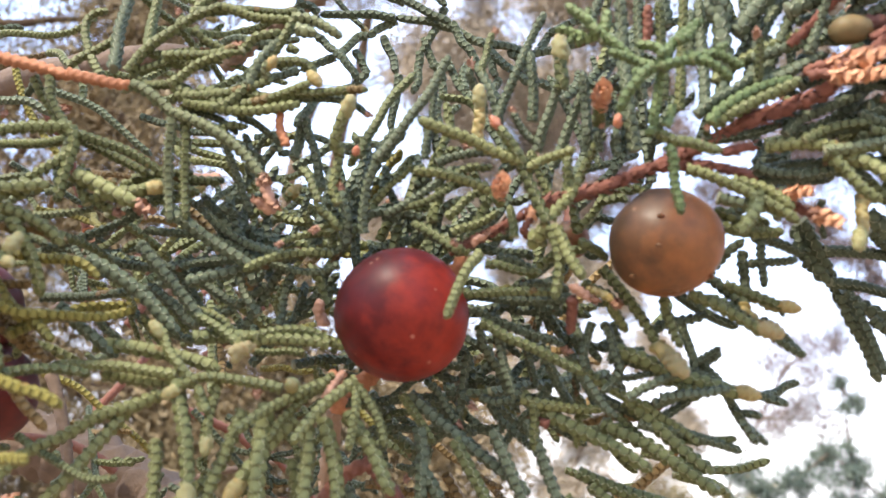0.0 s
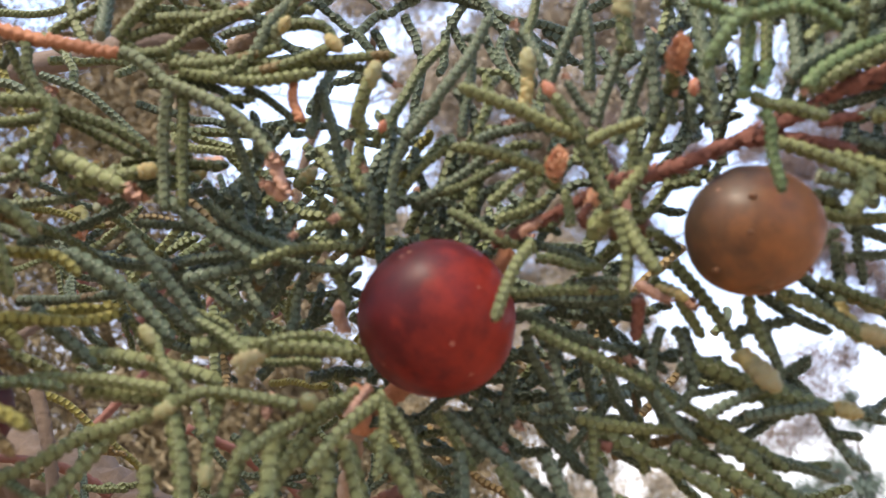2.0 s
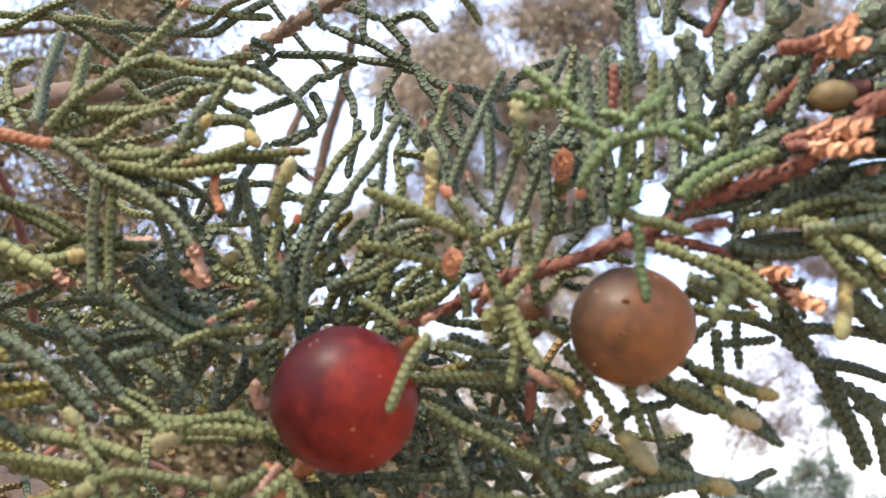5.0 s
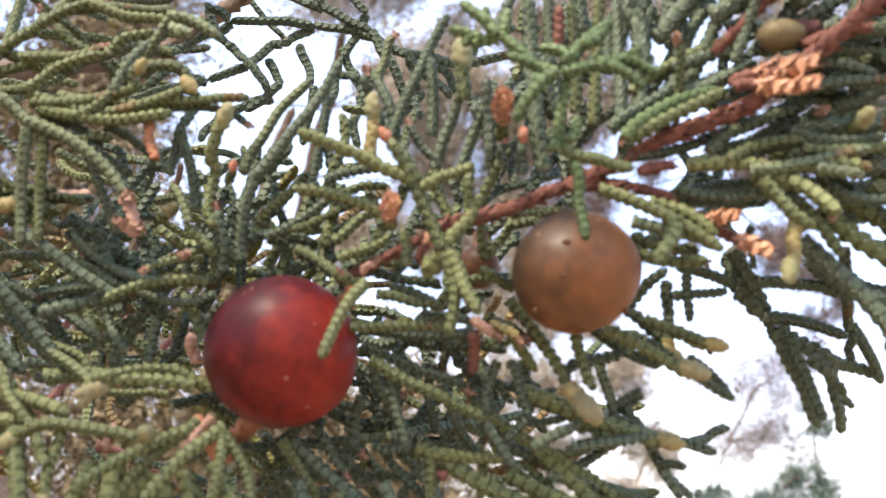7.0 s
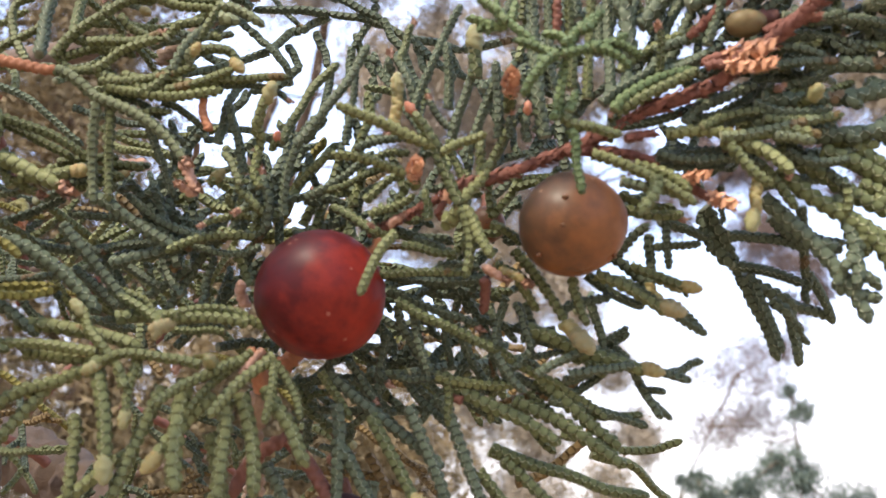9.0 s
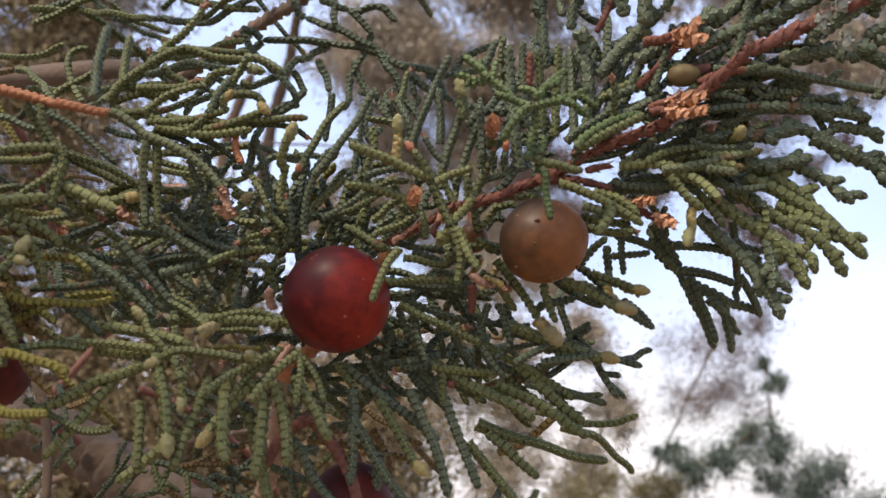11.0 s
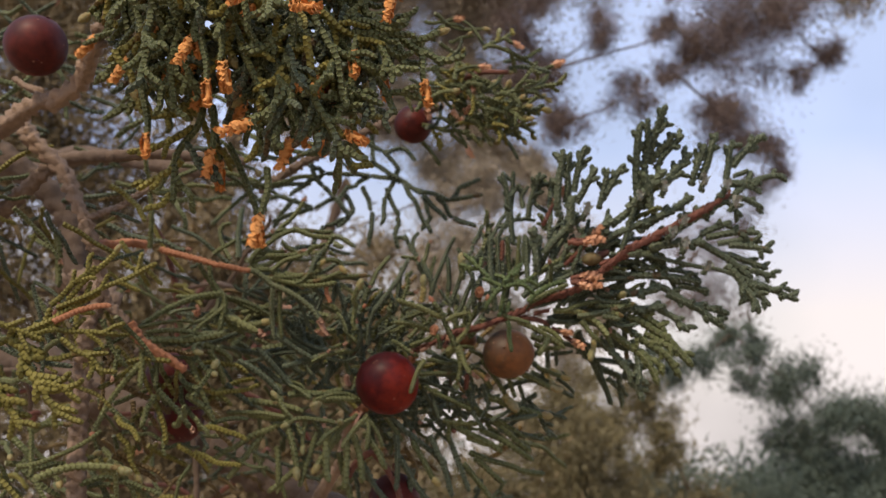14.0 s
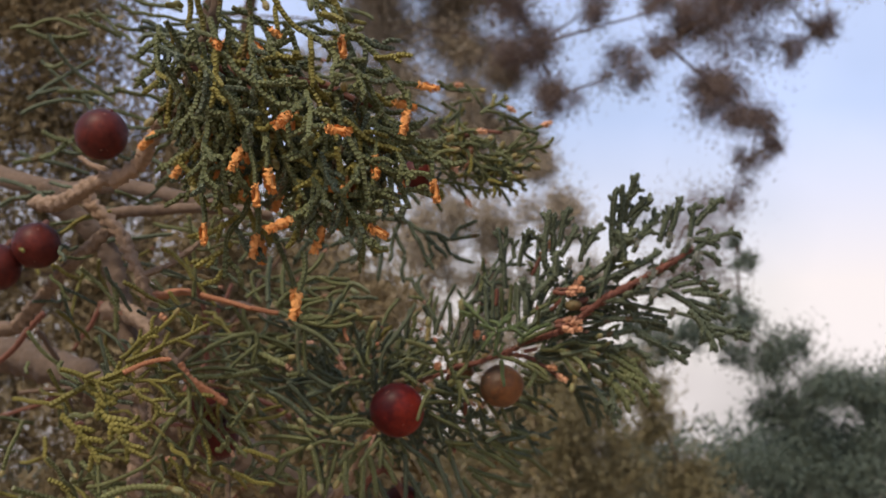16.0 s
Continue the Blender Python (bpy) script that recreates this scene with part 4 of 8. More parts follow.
shoot(CORE, (-12.8, 3.0, 0.6), (-15.1, 3.0, 4.6), (0.0, 0.0, -0.0), 0.43, DARK)
shoot(CORE, (-11.3, 4.0, -0.1), (-10.5, 4.0, 4.4), (-0.0, 0.0, -0.0), 0.44, DARK)
shoot(CORE, (-23.9, 2.0, 11.9), (-18.4, 1.0, 11.0), (-0.0, 0.0, 0.5), 0.44, GREEN)
shoot(CORE, (-25.0, 2.0, 12.8), (-19.5, 2.0, 13.2), (-0.0, 0.0, 0.3), 0.45, GREEN)
shoot(CORE, (-23.3, 3.0, 10.8), (-18.9, 2.0, 11.6), (0.1, 0.0, -0.3), 0.40, GREEN, tip="y")
shoot(CORE, (-17.6, 4.0, 13.4), (-19.9, 4.0, 13.4), (0.0, 0.0, 0.0), 0.69, BUD, tip="p")
shoot(CORE, (-11.0, 2.0, 10.7), (-10.2, 2.0, 11.4), (-0.0, 0.0, -0.0), 0.53, FRESH, tip="y")
shoot(CORE, (-14.3, 1.0, -1.5), (-17.8, 0.0, 0.7), (0.3, 0.0, 0.3), 0.41, FRESH)
shoot(CORE, (-16.1, 2.0, -1.2), (-19.0, 2.0, -1.6), (0.0, 0.0, -0.3), 0.38, DARK)
shoot(CORE, (-4.4, -1.0, -3.0), (-11.2, -4.0, -2.8), (-0.5, 0.0, 0.8), 0.47, FRESH)
shoot(CORE, (-10.7, -4.0, -2.8), (-12.1, -4.2, -4.0), (-0.4, -0.0, 0.4), 0.46, FRESH, tip="K")
shoot(CORE, (-7.9, 0.0, -3.3), (-12.4, 0.0, -3.3), (-0.0, 0.0, 0.2), 0.36, GREEN)
shoot(CORE, (-8.5, -4.0, -6.8), (-16.8, -5.0, -7.0), (-0.5, 0.0, 0.8), 0.48, FRESH, tip="k")
shoot(CORE, (-13.5, -4.0, -6.3), (-13.6, -5.0, -11.1), (-0.2, -0.0, -0.0), 0.44, FRESH, tip="k")
shoot(CORE, (-10.3, -3.0, -6.1), (-10.4, -4.0, -7.0), (-0.0, 0.0, -0.0), 0.53, BUD, tip="p")
shoot(CORE, (-7.7, -3.0, -6.6), (-7.6, -5.0, -6.7), (-0.0, 0.0, 0.0), 0.49, FRESH, tip="k")
shoot(CORE, (-5.4, -2.0, -5.9), (-11.1, -7.0, -10.5), (-0.6, 0.0, 0.2), 0.48, FRESH)
shoot(CORE, (-5.0, -2.0, -5.3), (-9.3, -4.0, -10.8), (-0.4, 0.0, -0.1), 0.41, FRESH)
shoot(CORE, (-3.2, -2.0, -5.7), (-7.2, -5.0, -11.0), (-0.3, -0.0, 0.1), 0.52, FRESH)
shoot(CORE, (-3.2, -2.0, -6.1), (-3.2, -4.0, -11.2), (0.2, 0.0, -0.1), 0.41, FRESH)
shoot(CORE, (-3.0, -2.0, -6.3), (-0.6, -3.0, -10.9), (0.4, 0.0, -0.0), 0.42, FRESH)
shoot(CORE, (-4.4, -1.0, -5.0), (-5.2, -3.0, -7.0), (-0.0, 0.0, -0.0), 0.39, BUD, tip="p")
shoot(CORE, (-19.5, 0.0, -3.0), (-21.0, -2.0, -0.6), (-0.0, 0.0, 0.0), 0.40, FRESH)
shoot(CORE, (-17.5, 0.0, -5.0), (-19.3, -2.0, -3.4), (-0.0, 0.0, 0.0), 0.40, FRESH)
shoot(CORE, (6.5, -5.0, 3.7), (4.1, -7.5, -1.9), (-0.1, 0.0, -0.0), 0.48, FRESH)
shoot(CORE, (5.0, -2.0, 4.6), (0.7, -1.5, 7.3), (-0.2, 0.0, 0.2), 0.49, GREEN)
shoot(CORE, (5.4, -2.0, 4.6), (4.4, -3.0, 5.0), (-0.0, 0.0, 0.0), 0.36, GREEN, tip="p")
shoot(CORE, (13.8, 1.0, 1.7), (5.4, 2.0, 2.2), (0.1, 0.0, -0.4), 0.46, DARK)
shoot(CORE, (5.4, 2.0, 0.9), (13.3, 3.0, -2.2), (0.0, 0.0, 0.3), 0.46, DARK, tip="p")
shoot(CORE, (7.6, 0.0, 4.8), (11.4, 0.0, 3.3), (-0.0, 0.0, 0.3), 0.45, DARK)
shoot(CORE, (6.1, 4.0, 0.1), (8.9, 6.0, -5.9), (-0.3, 0.0, -0.0), 0.47, DARK)
shoot(CORE, (10.1, 4.0, 0.1), (10.7, 6.0, -5.1), (-0.0, 0.0, 0.0), 0.43, DARK)
shoot(CORE, (11.2, 4.0, -1.6), (13.8, 6.0, -6.5), (-0.0, 0.0, 0.0), 0.47, DARK)
shoot(CORE, (13.4, 4.0, -2.0), (15.7, 5.0, -6.8), (0.0, 0.0, -0.0), 0.42, DARK)
shoot(CORE, (14.2, 4.0, 0.2), (15.5, 4.0, -4.2), (-0.2, 0.0, -0.0), 0.42, DARK)
shoot(CORE, (6.3, 4.0, -6.2), (9.7, 4.0, -6.6), (0.0, 0.0, -0.0), 0.41, DARK)
shoot(CORE, (9.6, 3.0, -6.3), (16.5, 4.0, -7.0), (-0.0, 0.0, -0.3), 0.49, FRESH)
shoot(CORE, (10.6, 3.0, -6.7), (10.8, 4.0, -10.4), (0.0, 0.0, -0.0), 0.45, GREEN)
shoot(CORE, (13.8, 4.0, -3.2), (20.5, 5.0, -7.1), (0.0, 0.0, -0.0), 0.50, GREEN)
shoot(CORE, (19.6, 5.0, -6.3), (24.4, 6.0, -9.6), (0.0, 0.0, -0.0), 0.50, GREEN)
shoot(CORE, (16.3, 5.0, -6.0), (22.3, 7.0, -8.2), (-0.0, 0.0, 0.0), 0.46, DARK)
shoot(CORE, (20.9, 6.0, -8.3), (27.5, 7.0, -8.9), (-0.0, 0.0, -0.4), 0.46, GREEN)
shoot(CORE, (2.1, 4.0, -5.0), (4.4, 4.0, -8.3), (0.0, 0.0, -0.0), 0.42, DARK, tip="p")
shoot(CORE, (4.5, 5.0, -5.7), (5.4, 5.0, -6.7), (0.0, 0.0, -0.0), 0.42, DARK, tip="p")
shoot(CORE, (-0.2, 3.0, -6.0), (2.4, 4.0, -9.9), (0.0, 0.0, -0.0), 0.45, GREEN)
shoot(CORE, (5.2, 5.0, -2.3), (3.7, 6.0, -8.9), (-0.0, 0.0, -0.0), 0.47, DARK)
shoot(CORE, (7.0, 6.0, -6.4), (10.5, 6.0, -10.3), (0.0, 0.0, -0.0), 0.42, DARK)
shoot(CORE, (14.6, 5.0, -6.4), (14.3, 5.0, -10.2), (-0.0, 0.0, -0.0), 0.42, FRESH)
shoot(CORE, (17.6, 6.0, -7.1), (20.5, 6.0, -10.1), (0.0, 0.0, -0.0), 0.42, GREEN)
shoot(CORE, (12.1, 6.0, -4.6), (7.9, 7.0, -10.0), (-0.0, 0.0, -0.0), 0.43, DARK)
shoot(CORE, (13.7, 0.0, 1.4), (13.5, 2.0, -1.1), (0.2, 0.0, 0.0), 0.53, RUST)
shoot(CORE, (11.8, 3.0, -8.4), (10.3, 4.0, -7.6), (0.0, 0.0, -0.0), 0.41, RUST)
shoot(CORE, (10.7, -3.0, 5.2), (11.8, -5.0, 6.0), (0.0, -0.0, 0.0), 0.78, FRESH)
shoot(CORE, (11.7, -5.0, 6.2), (9.5, -6.0, 11.2), (-0.1, -0.0, -0.0), 0.58, GREEN)
shoot(CORE, (9.8, -6.0, 10.7), (7.9, -7.0, 13.5), (0.2, -0.0, -0.2), 0.55, GREEN, tip="r")
shoot(CORE, (11.9, -5.0, 6.6), (14.4, -5.0, 10.1), (0.1, 0.0, -0.2), 0.51, FRESH)
shoot(CORE, (11.9, -5.0, 5.8), (12.3, -5.0, -0.1), (0.3, 0.0, -0.0), 0.49, GREEN)
shoot(CORE, (12.3, -5.0, 5.8), (14.2, -7.0, 1.1), (0.0, 0.0, -0.1), 0.53, FRESH)
shoot(CORE, (9.8, -6.0, 10.8), (1.7, -8.0, 13.4), (-0.3, 0.0, 0.3), 0.54, FRESH)
shoot(CORE, (10.2, -6.0, 10.3), (13.9, -7.0, 11.5), (0.0, -0.0, 0.2), 0.43, FRESH)
shoot(CORE, (7.3, -5.0, 8.8), (1.4, -6.5, 10.0), (-0.0, -0.0, 0.3), 0.47, FRESH)
shoot(CORE, (7.9, -4.0, 8.2), (8.0, -5.5, 8.4), (-0.0, 0.0, 0.0), 0.55, GREEN, tip="o")
shoot(CORE, (9.1, -3.0, 5.6), (8.8, -3.0, 8.5), (0.0, 0.0, -0.0), 0.44, GREEN)
shoot(CORE, (14.2, -2.0, 5.5), (16.4, -1.0, 4.1), (0.3, 0.0, 0.3), 0.44, GREEN)
shoot(CORE, (10.6, -2.0, 5.9), (9.8, -2.0, 6.3), (0.0, 0.0, -0.0), 0.48, RUST)

shoot(AXIS, (7.5, -3.0, 14.9), (11.8, -4.0, 25.1), (-0.4, 0.0, 0.0), 0.46, DARK)
shoot(AXIS, (10.6, -3.0, 15.6), (10.4, -4.0, 21.6), (0.2, 0.0, -0.0), 0.50, DARK)
shoot(AXIS, (10.9, -3.0, 12.9), (12.9, -5.0, 18.2), (0.0, 0.0, 0.0), 0.49, DARK)
shoot(AXIS, (12.9, -5.0, 17.5), (13.0, -6.0, 20.6), (-0.0, -0.0, -0.0), 0.65, GREEN, tip="k")
shoot(AXIS, (7.8, -2.0, 15.6), (5.7, -2.0, 21.5), (0.5, 0.0, -0.0), 0.51, DARK)
shoot(AXIS, (6.4, -2.0, 20.3), (7.4, -2.0, 24.4), (-0.4, 0.0, -0.0), 0.43, GREEN, tip="p")
shoot(AXIS, (6.1, -3.0, 13.8), (6.4, -4.0, 17.4), (-0.0, 0.0, -0.0), 0.58, YBUD, tip="k")
shoot(AXIS, (11.3, -3.0, 13.3), (9.0, -4.0, 16.1), (-0.2, 0.0, -0.2), 0.37, DARK, tip="p")
shoot(AXIS, (12.2, -3.0, 11.5), (15.0, -5.0, 17.7), (0.0, -0.0, 0.0), 0.49, DARK)
shoot(AXIS, (14.9, -4.0, 12.4), (14.7, -6.0, 18.6), (0.0, 0.0, -0.0), 0.52, DARK)
shoot(AXIS, (17.2, -5.0, 11.6), (17.2, -6.0, 13.9), (0.0, 0.0, 0.0), 0.47, DARK, tip="r")
shoot(AXIS, (15.8, -5.0, 12.0), (15.9, -6.0, 13.9), (0.0, 0.0, 0.0), 0.36, DARK, tip="p")
shoot(AXIS, (15.6, -6.0, 14.2), (15.8, -8.6, 14.4), (0.0, -0.0, 0.0), 0.54, GREEN, tip="o")
shoot(AXIS, (12.2, -2.0, 8.9), (10.5, -3.0, 12.9), (0.0, 0.0, -0.0), 0.45, GREEN)
shoot(AXIS, (13.4, -3.0, 9.0), (13.4, -4.0, 13.3), (0.0, 0.0, -0.0), 0.48, GREEN)
shoot(AXIS, (14.2, -3.0, 10.2), (16.2, -5.0, 13.7), (0.0, -0.0, 0.0), 0.48, GREEN)
shoot(AXIS, (18.6, -5.0, 12.0), (17.6, -7.0, 24.8), (-0.2, -0.0, -0.1), 0.64, DARK)
shoot(AXIS, (19.4, -5.0, 16.4), (19.1, -7.0, 24.8), (-0.2, 0.0, -0.0), 0.49, DARK)
shoot(AXIS, (19.6, -6.0, 20.6), (19.8, -7.0, 23.8), (-0.0, -0.0, -0.0), 0.49, RUST)
shoot(AXIS, (21.0, -5.0, 16.4), (20.6, -7.0, 24.3), (0.0, 0.0, -0.0), 0.48, GREEN)
shoot(AXIS, (22.2, -5.0, 15.5), (22.7, -7.0, 24.8), (-0.0, 0.0, -0.0), 0.48, GREEN)
shoot(AXIS, (24.0, -6.0, 14.6), (24.0, -6.0, 24.9), (0.0, 0.0, -0.1), 0.52, DARK)
shoot(AXIS, (25.2, -6.0, 15.9), (26.6, -5.0, 25.1), (-0.0, 0.0, -0.1), 0.57, DARK)
shoot(AXIS, (26.8, -6.0, 15.8), (29.3, -5.0, 26.0), (0.2, -0.0, -0.1), 0.57, DARK)
shoot(AXIS, (27.7, -7.0, 16.2), (27.6, -9.0, 19.7), (0.2, -0.0, 0.0), 0.39, GREEN, tip="p")
shoot(AXIS, (28.6, -6.0, 17.6), (32.1, -6.0, 25.3), (-0.0, -0.0, -0.1), 0.56, DARK)
shoot(AXIS, (31.6, -8.0, 18.7), (33.2, -9.0, 23.3), (-0.0, 0.0, -0.0), 0.50, DARK)
shoot(AXIS, (33.5, -7.0, 20.1), (36.6, -8.0, 24.0), (-0.0, 0.0, -0.0), 0.51, DARK)
shoot(AXIS, (15.0, -3.0, 24.0), (16.7, -3.0, 27.5), (-0.0, 0.0, -0.0), 0.48, DARK)


scaly_stem(AXIS, (3.8, 0.0, 5.2), (11.4, -3.0, 8.5), (0.1, 0.0, -0.1), 0.36, 0.31)
scaly_stem(AXIS, (11.0, -3.0, 8.3), (20.5, -5.0, 11.0), (0.1, -0.0, -0.3), 0.50, 0.42)
scaly_stem(AXIS, (20.1, -5.0, 10.7), (26.7, -6.0, 13.9), (0.0, -0.0, -0.2), 0.50, 0.42)
scaly_stem(AXIS, (26.3, -6.0, 13.7), (32.5, -8.0, 15.5), (0.0, -0.0, -0.1), 0.57, 0.48)
scaly_stem(AXIS, (32.1, -8.0, 15.2), (40.6, -11.0, 21.9), (0.0, 0.0, -0.2), 0.55, 0.47)
scaly_stem(AXIS, (20.1, -5.0, 10.7), (27.4, -5.0, 9.8), (0.0, -0.0, 0.5), 0.41, 0.34)
scaly_stem(AXIS, (25.0, -6.0, 11.4), (27.5, -6.0, 12.0), (-0.0, -0.0, -0.0), 0.34, 0.29)
scaly_stem(AXIS, (35.9, -9.0, 19.4), (40.5, -9.0, 20.6), (0.0, 0.0, 0.2), 0.34, 0.29)
shoot(AXIS, (23.7, -6.0, 12.6), (29.6, -5.0, 14.1), (-0.0, 0.0, -0.3), 0.47, DARK)
shoot(AXIS, (23.8, -7.0, 12.7), (23.6, -8.0, 12.5), (-0.0, 0.0, 0.0), 0.30, GREEN, tip="p")
shoot(AXIS, (24.2, -7.0, 13.2), (30.6, -9.0, 16.2), (-0.2, 0.0, -0.1), 0.53, GREEN)
shoot(AXIS, (23.1, -7.0, 14.1), (27.9, -7.0, 17.9), (-0.0, -0.0, -0.0), 0.51, DARK)
shoot(AXIS, (27.6, -7.0, 18.8), (32.9, -8.0, 20.4), (-0.0, 0.0, -0.3), 0.51, DARK)
shoot(AXIS, (27.8, -7.0, 16.6), (32.7, -8.0, 18.7), (0.0, -0.0, 0.0), 0.50, DARK)
shoot(AXIS, (28.3, -6.0, 11.9), (35.0, -7.0, 11.1), (0.1, 0.0, 0.2), 0.57, FRESH)
shoot(AXIS, (34.2, -7.0, 11.1), (39.9, -8.0, 10.7), (0.1, 0.0, 0.5), 0.60, FRESH)
shoot(AXIS, (32.8, -6.0, 11.4), (37.0, -9.0, 7.1), (0.6, 0.0, 0.4), 0.63, FRESH)
shoot(AXIS, (33.4, -4.0, 12.0), (38.6, -5.0, 5.7), (0.5, -0.0, 0.3), 0.54, GREEN)
shoot(AXIS, (22.3, -6.0, 10.1), (29.9, -7.0, 5.4), (0.6, -0.0, 0.4), 0.53, FRESH)
shoot(AXIS, (25.7, -6.0, 9.1), (29.8, -7.0, 6.5), (0.1, 0.0, 0.4), 0.53, FRESH)
shoot(AXIS, (27.1, -7.0, 7.7), (25.5, -8.0, 4.1), (0.4, 0.0, 0.1), 0.59, GREEN)
shoot(AXIS, (27.8, -3.0, 10.9), (36.8, -1.0, 12.4), (-0.0, 0.0, 0.4), 0.49, DARK)
shoot(AXIS, (27.6, -2.0, 10.4), (34.6, 0.0, 11.4), (-0.0, 0.0, 0.3), 0.54, DARK)
shoot(AXIS, (31.5, -1.0, 11.9), (40.0, 1.0, 13.2), (-0.0, 0.0, 0.3), 0.59, DARK)
shoot(AXIS, (36.4, 0.0, 13.7), (44.6, 2.0, 13.6), (-0.1, 0.0, -0.4), 0.59, DARK)
shoot(AXIS, (38.8, 0.0, 12.8), (44.6, 2.0, 10.8), (-0.0, 0.0, 0.0), 0.59, DARK)
shoot(AXIS, (36.9, 0.0, 9.6), (44.3, 2.0, 11.3), (-0.0, 0.0, -0.0), 0.59, DARK)
shoot(AXIS, (29.8, -4.0, 14.6), (34.2, -4.0, 16.6), (-0.0, 0.0, -0.2), 0.48, DARK)
shoot(AXIS, (30.6, -4.0, 13.9), (36.3, -4.0, 16.1), (-0.0, 0.0, -0.2), 0.48, DARK)
shoot(AXIS, (33.4, -5.0, 13.3), (40.2, -6.0, 15.1), (0.0, 0.0, -0.2), 0.51, DARK)
shoot(AXIS, (34.2, -5.0, 12.8), (39.3, -6.0, 13.7), (0.0, 0.0, 0.0), 0.51, GREEN)
shoot(AXIS, (36.4, -5.0, 15.6), (37.2, -7.0, 15.3), (0.0, 0.0, 0.0), 0.47, DARK, tip="p")
shoot(AXIS, (34.8, -4.0, 16.8), (37.9, -4.0, 17.9), (-0.0, 0.0, -0.0), 0.45, DARK)
shoot(AXIS, (36.7, -6.0, 18.0), (42.6, -5.0, 19.6), (-0.0, 0.0, 0.2), 0.52, DARK)
shoot(AXIS, (37.3, -7.0, 19.6), (43.5, -6.0, 20.4), (0.0, -0.0, 0.3), 0.55, DARK)
shoot(AXIS, (36.0, -7.0, 21.9), (39.7, -8.0, 23.9), (0.0, -0.0, 0.0), 0.51, DARK)
shoot(AXIS, (39.4, -8.0, 20.8), (43.3, -8.0, 21.6), (-0.0, 0.0, -0.0), 0.50, DARK)
shoot(AXIS, (39.2, -6.0, 16.2), (42.8, -6.0, 17.9), (-0.0, 0.0, -0.0), 0.51, DARK)
shoot(AXIS, (39.3, -6.0, 14.1), (39.9, -8.0, 14.2), (0.0, -0.0, 0.0), 0.57, FRESH, tip="k")
shoot(AXIS, (35.7, -5.0, 8.7), (34.6, -6.0, 4.4), (-0.0, 0.0, -0.0), 0.57, YBUD, tip="k")
shoot(AXIS, (33.5, -2.0, 8.9), (33.8, 0.0, 6.6), (0.0, 0.0, 0.0), 0.32, DARK)
shoot(AXIS, (24.9, -3.0, 7.7), (26.8, -3.0, 6.9), (0.0, 0.0, -0.0), 0.51, GREEN)
shoot(AXIS, (25.3, -3.0, 6.5), (29.7, -4.0, 5.8), (0.0, 0.0, -0.4), 0.51, GREEN)
shoot(AXIS, (31.1, -8.0, 17.2), (34.5, -10.0, 15.5), (0.0, -0.0, -0.0), 0.38, RUST, tip="o")
shoot(AXIS, (29.1, 3.0, 7.5), (34.2, 5.0, 6.3), (-0.0, 0.0, 0.2), 0.52, DARK)
shoot(AXIS, (25.2, 3.0, 4.2), (27.9, 1.0, 6.9), (0.0, 0.0, 0.0), 0.50, DARK)
shoot(AXIS, (33.5, 4.0, 9.2), (36.7, 7.0, 3.9), (0.2, 0.0, 0.2), 0.70, DARK)
shoot(AXIS, (34.2, 5.0, 7.0), (33.7, 5.0, 5.2), (-0.0, 0.0, -0.0), 0.39, DARK)
shoot(AXIS, (35.5, 5.0, 6.8), (43.0, 7.0, 6.3), (-0.0, 0.0, 0.3), 0.57, DARK)
shoot(AXIS, (36.0, 6.0, 4.3), (43.6, 9.0, 3.4), (-0.0, -0.0, 0.4), 0.58, DARK)
shoot(AXIS, (36.5, 7.0, 4.6), (36.9, 7.0, 2.6), (0.0, 0.0, -0.0), 0.44, DARK)
shoot(AXIS, (37.1, 7.0, 3.5), (40.5, 9.0, -3.6), (0.0, -0.0, -0.0), 0.62, DARK)
shoot(AXIS, (37.3, 7.0, 3.7), (42.2, 9.0, 1.0), (-0.0, -0.0, 0.0), 0.75, DARK)
shoot(AXIS, (41.4, 9.0, 1.7), (46.4, 11.0, 0.5), (0.0, -0.0, 0.2), 0.59, DARK)
shoot(AXIS, (41.8, 9.0, 1.2), (42.4, 10.0, -4.1), (0.0, 0.0, -0.0), 0.58, DARK)
shoot(AXIS, (42.1, 9.0, -0.3), (43.6, 10.0, -2.1), (-0.0, 0.0, 0.0), 0.40, DARK)
shoot(AXIS, (39.5, 5.0, 8.6), (43.0, 7.0, 6.0), (0.0, 0.0, 0.2), 0.53, DARK)
shoot(AXIS, (42.4, 5.0, 9.6), (43.4, 9.0, 3.8), (0.0, 0.0, 0.0), 0.53, DARK)
shoot(AXIS, (43.7, 9.0, 4.5), (46.0, 10.0, -0.1), (0.0, 0.0, 0.2), 0.54, DARK)
shoot(AXIS, (42.7, 6.0, 7.1), (47.0, 9.0, 4.3), (0.0, -0.0, 0.2), 0.58, DARK)
shoot(AXIS, (28.6, 3.0, 5.1), (33.0, 4.0, 5.8), (-0.0, 0.0, -0.0), 0.43, DARK)
shoot(AXIS, (29.7, 3.0, 7.1), (29.7, 3.0, 3.1), (-0.0, 0.0, -0.0), 0.42, DARK)
shoot(AXIS, (28.2, 3.0, 6.2), (28.2, 3.0, 1.4), (-0.0, 0.0, -0.0), 0.51, DARK)
shoot(AXIS, (23.9, 3.0, 4.4), (28.4, 3.0, 1.4), (0.0, 0.0, 0.3), 0.55, DARK)
shoot(AXIS, (28.6, 3.0, 2.5), (30.1, 3.0, 1.8), (0.0, 0.0, -0.0), 0.59, YBUD, tip="k")
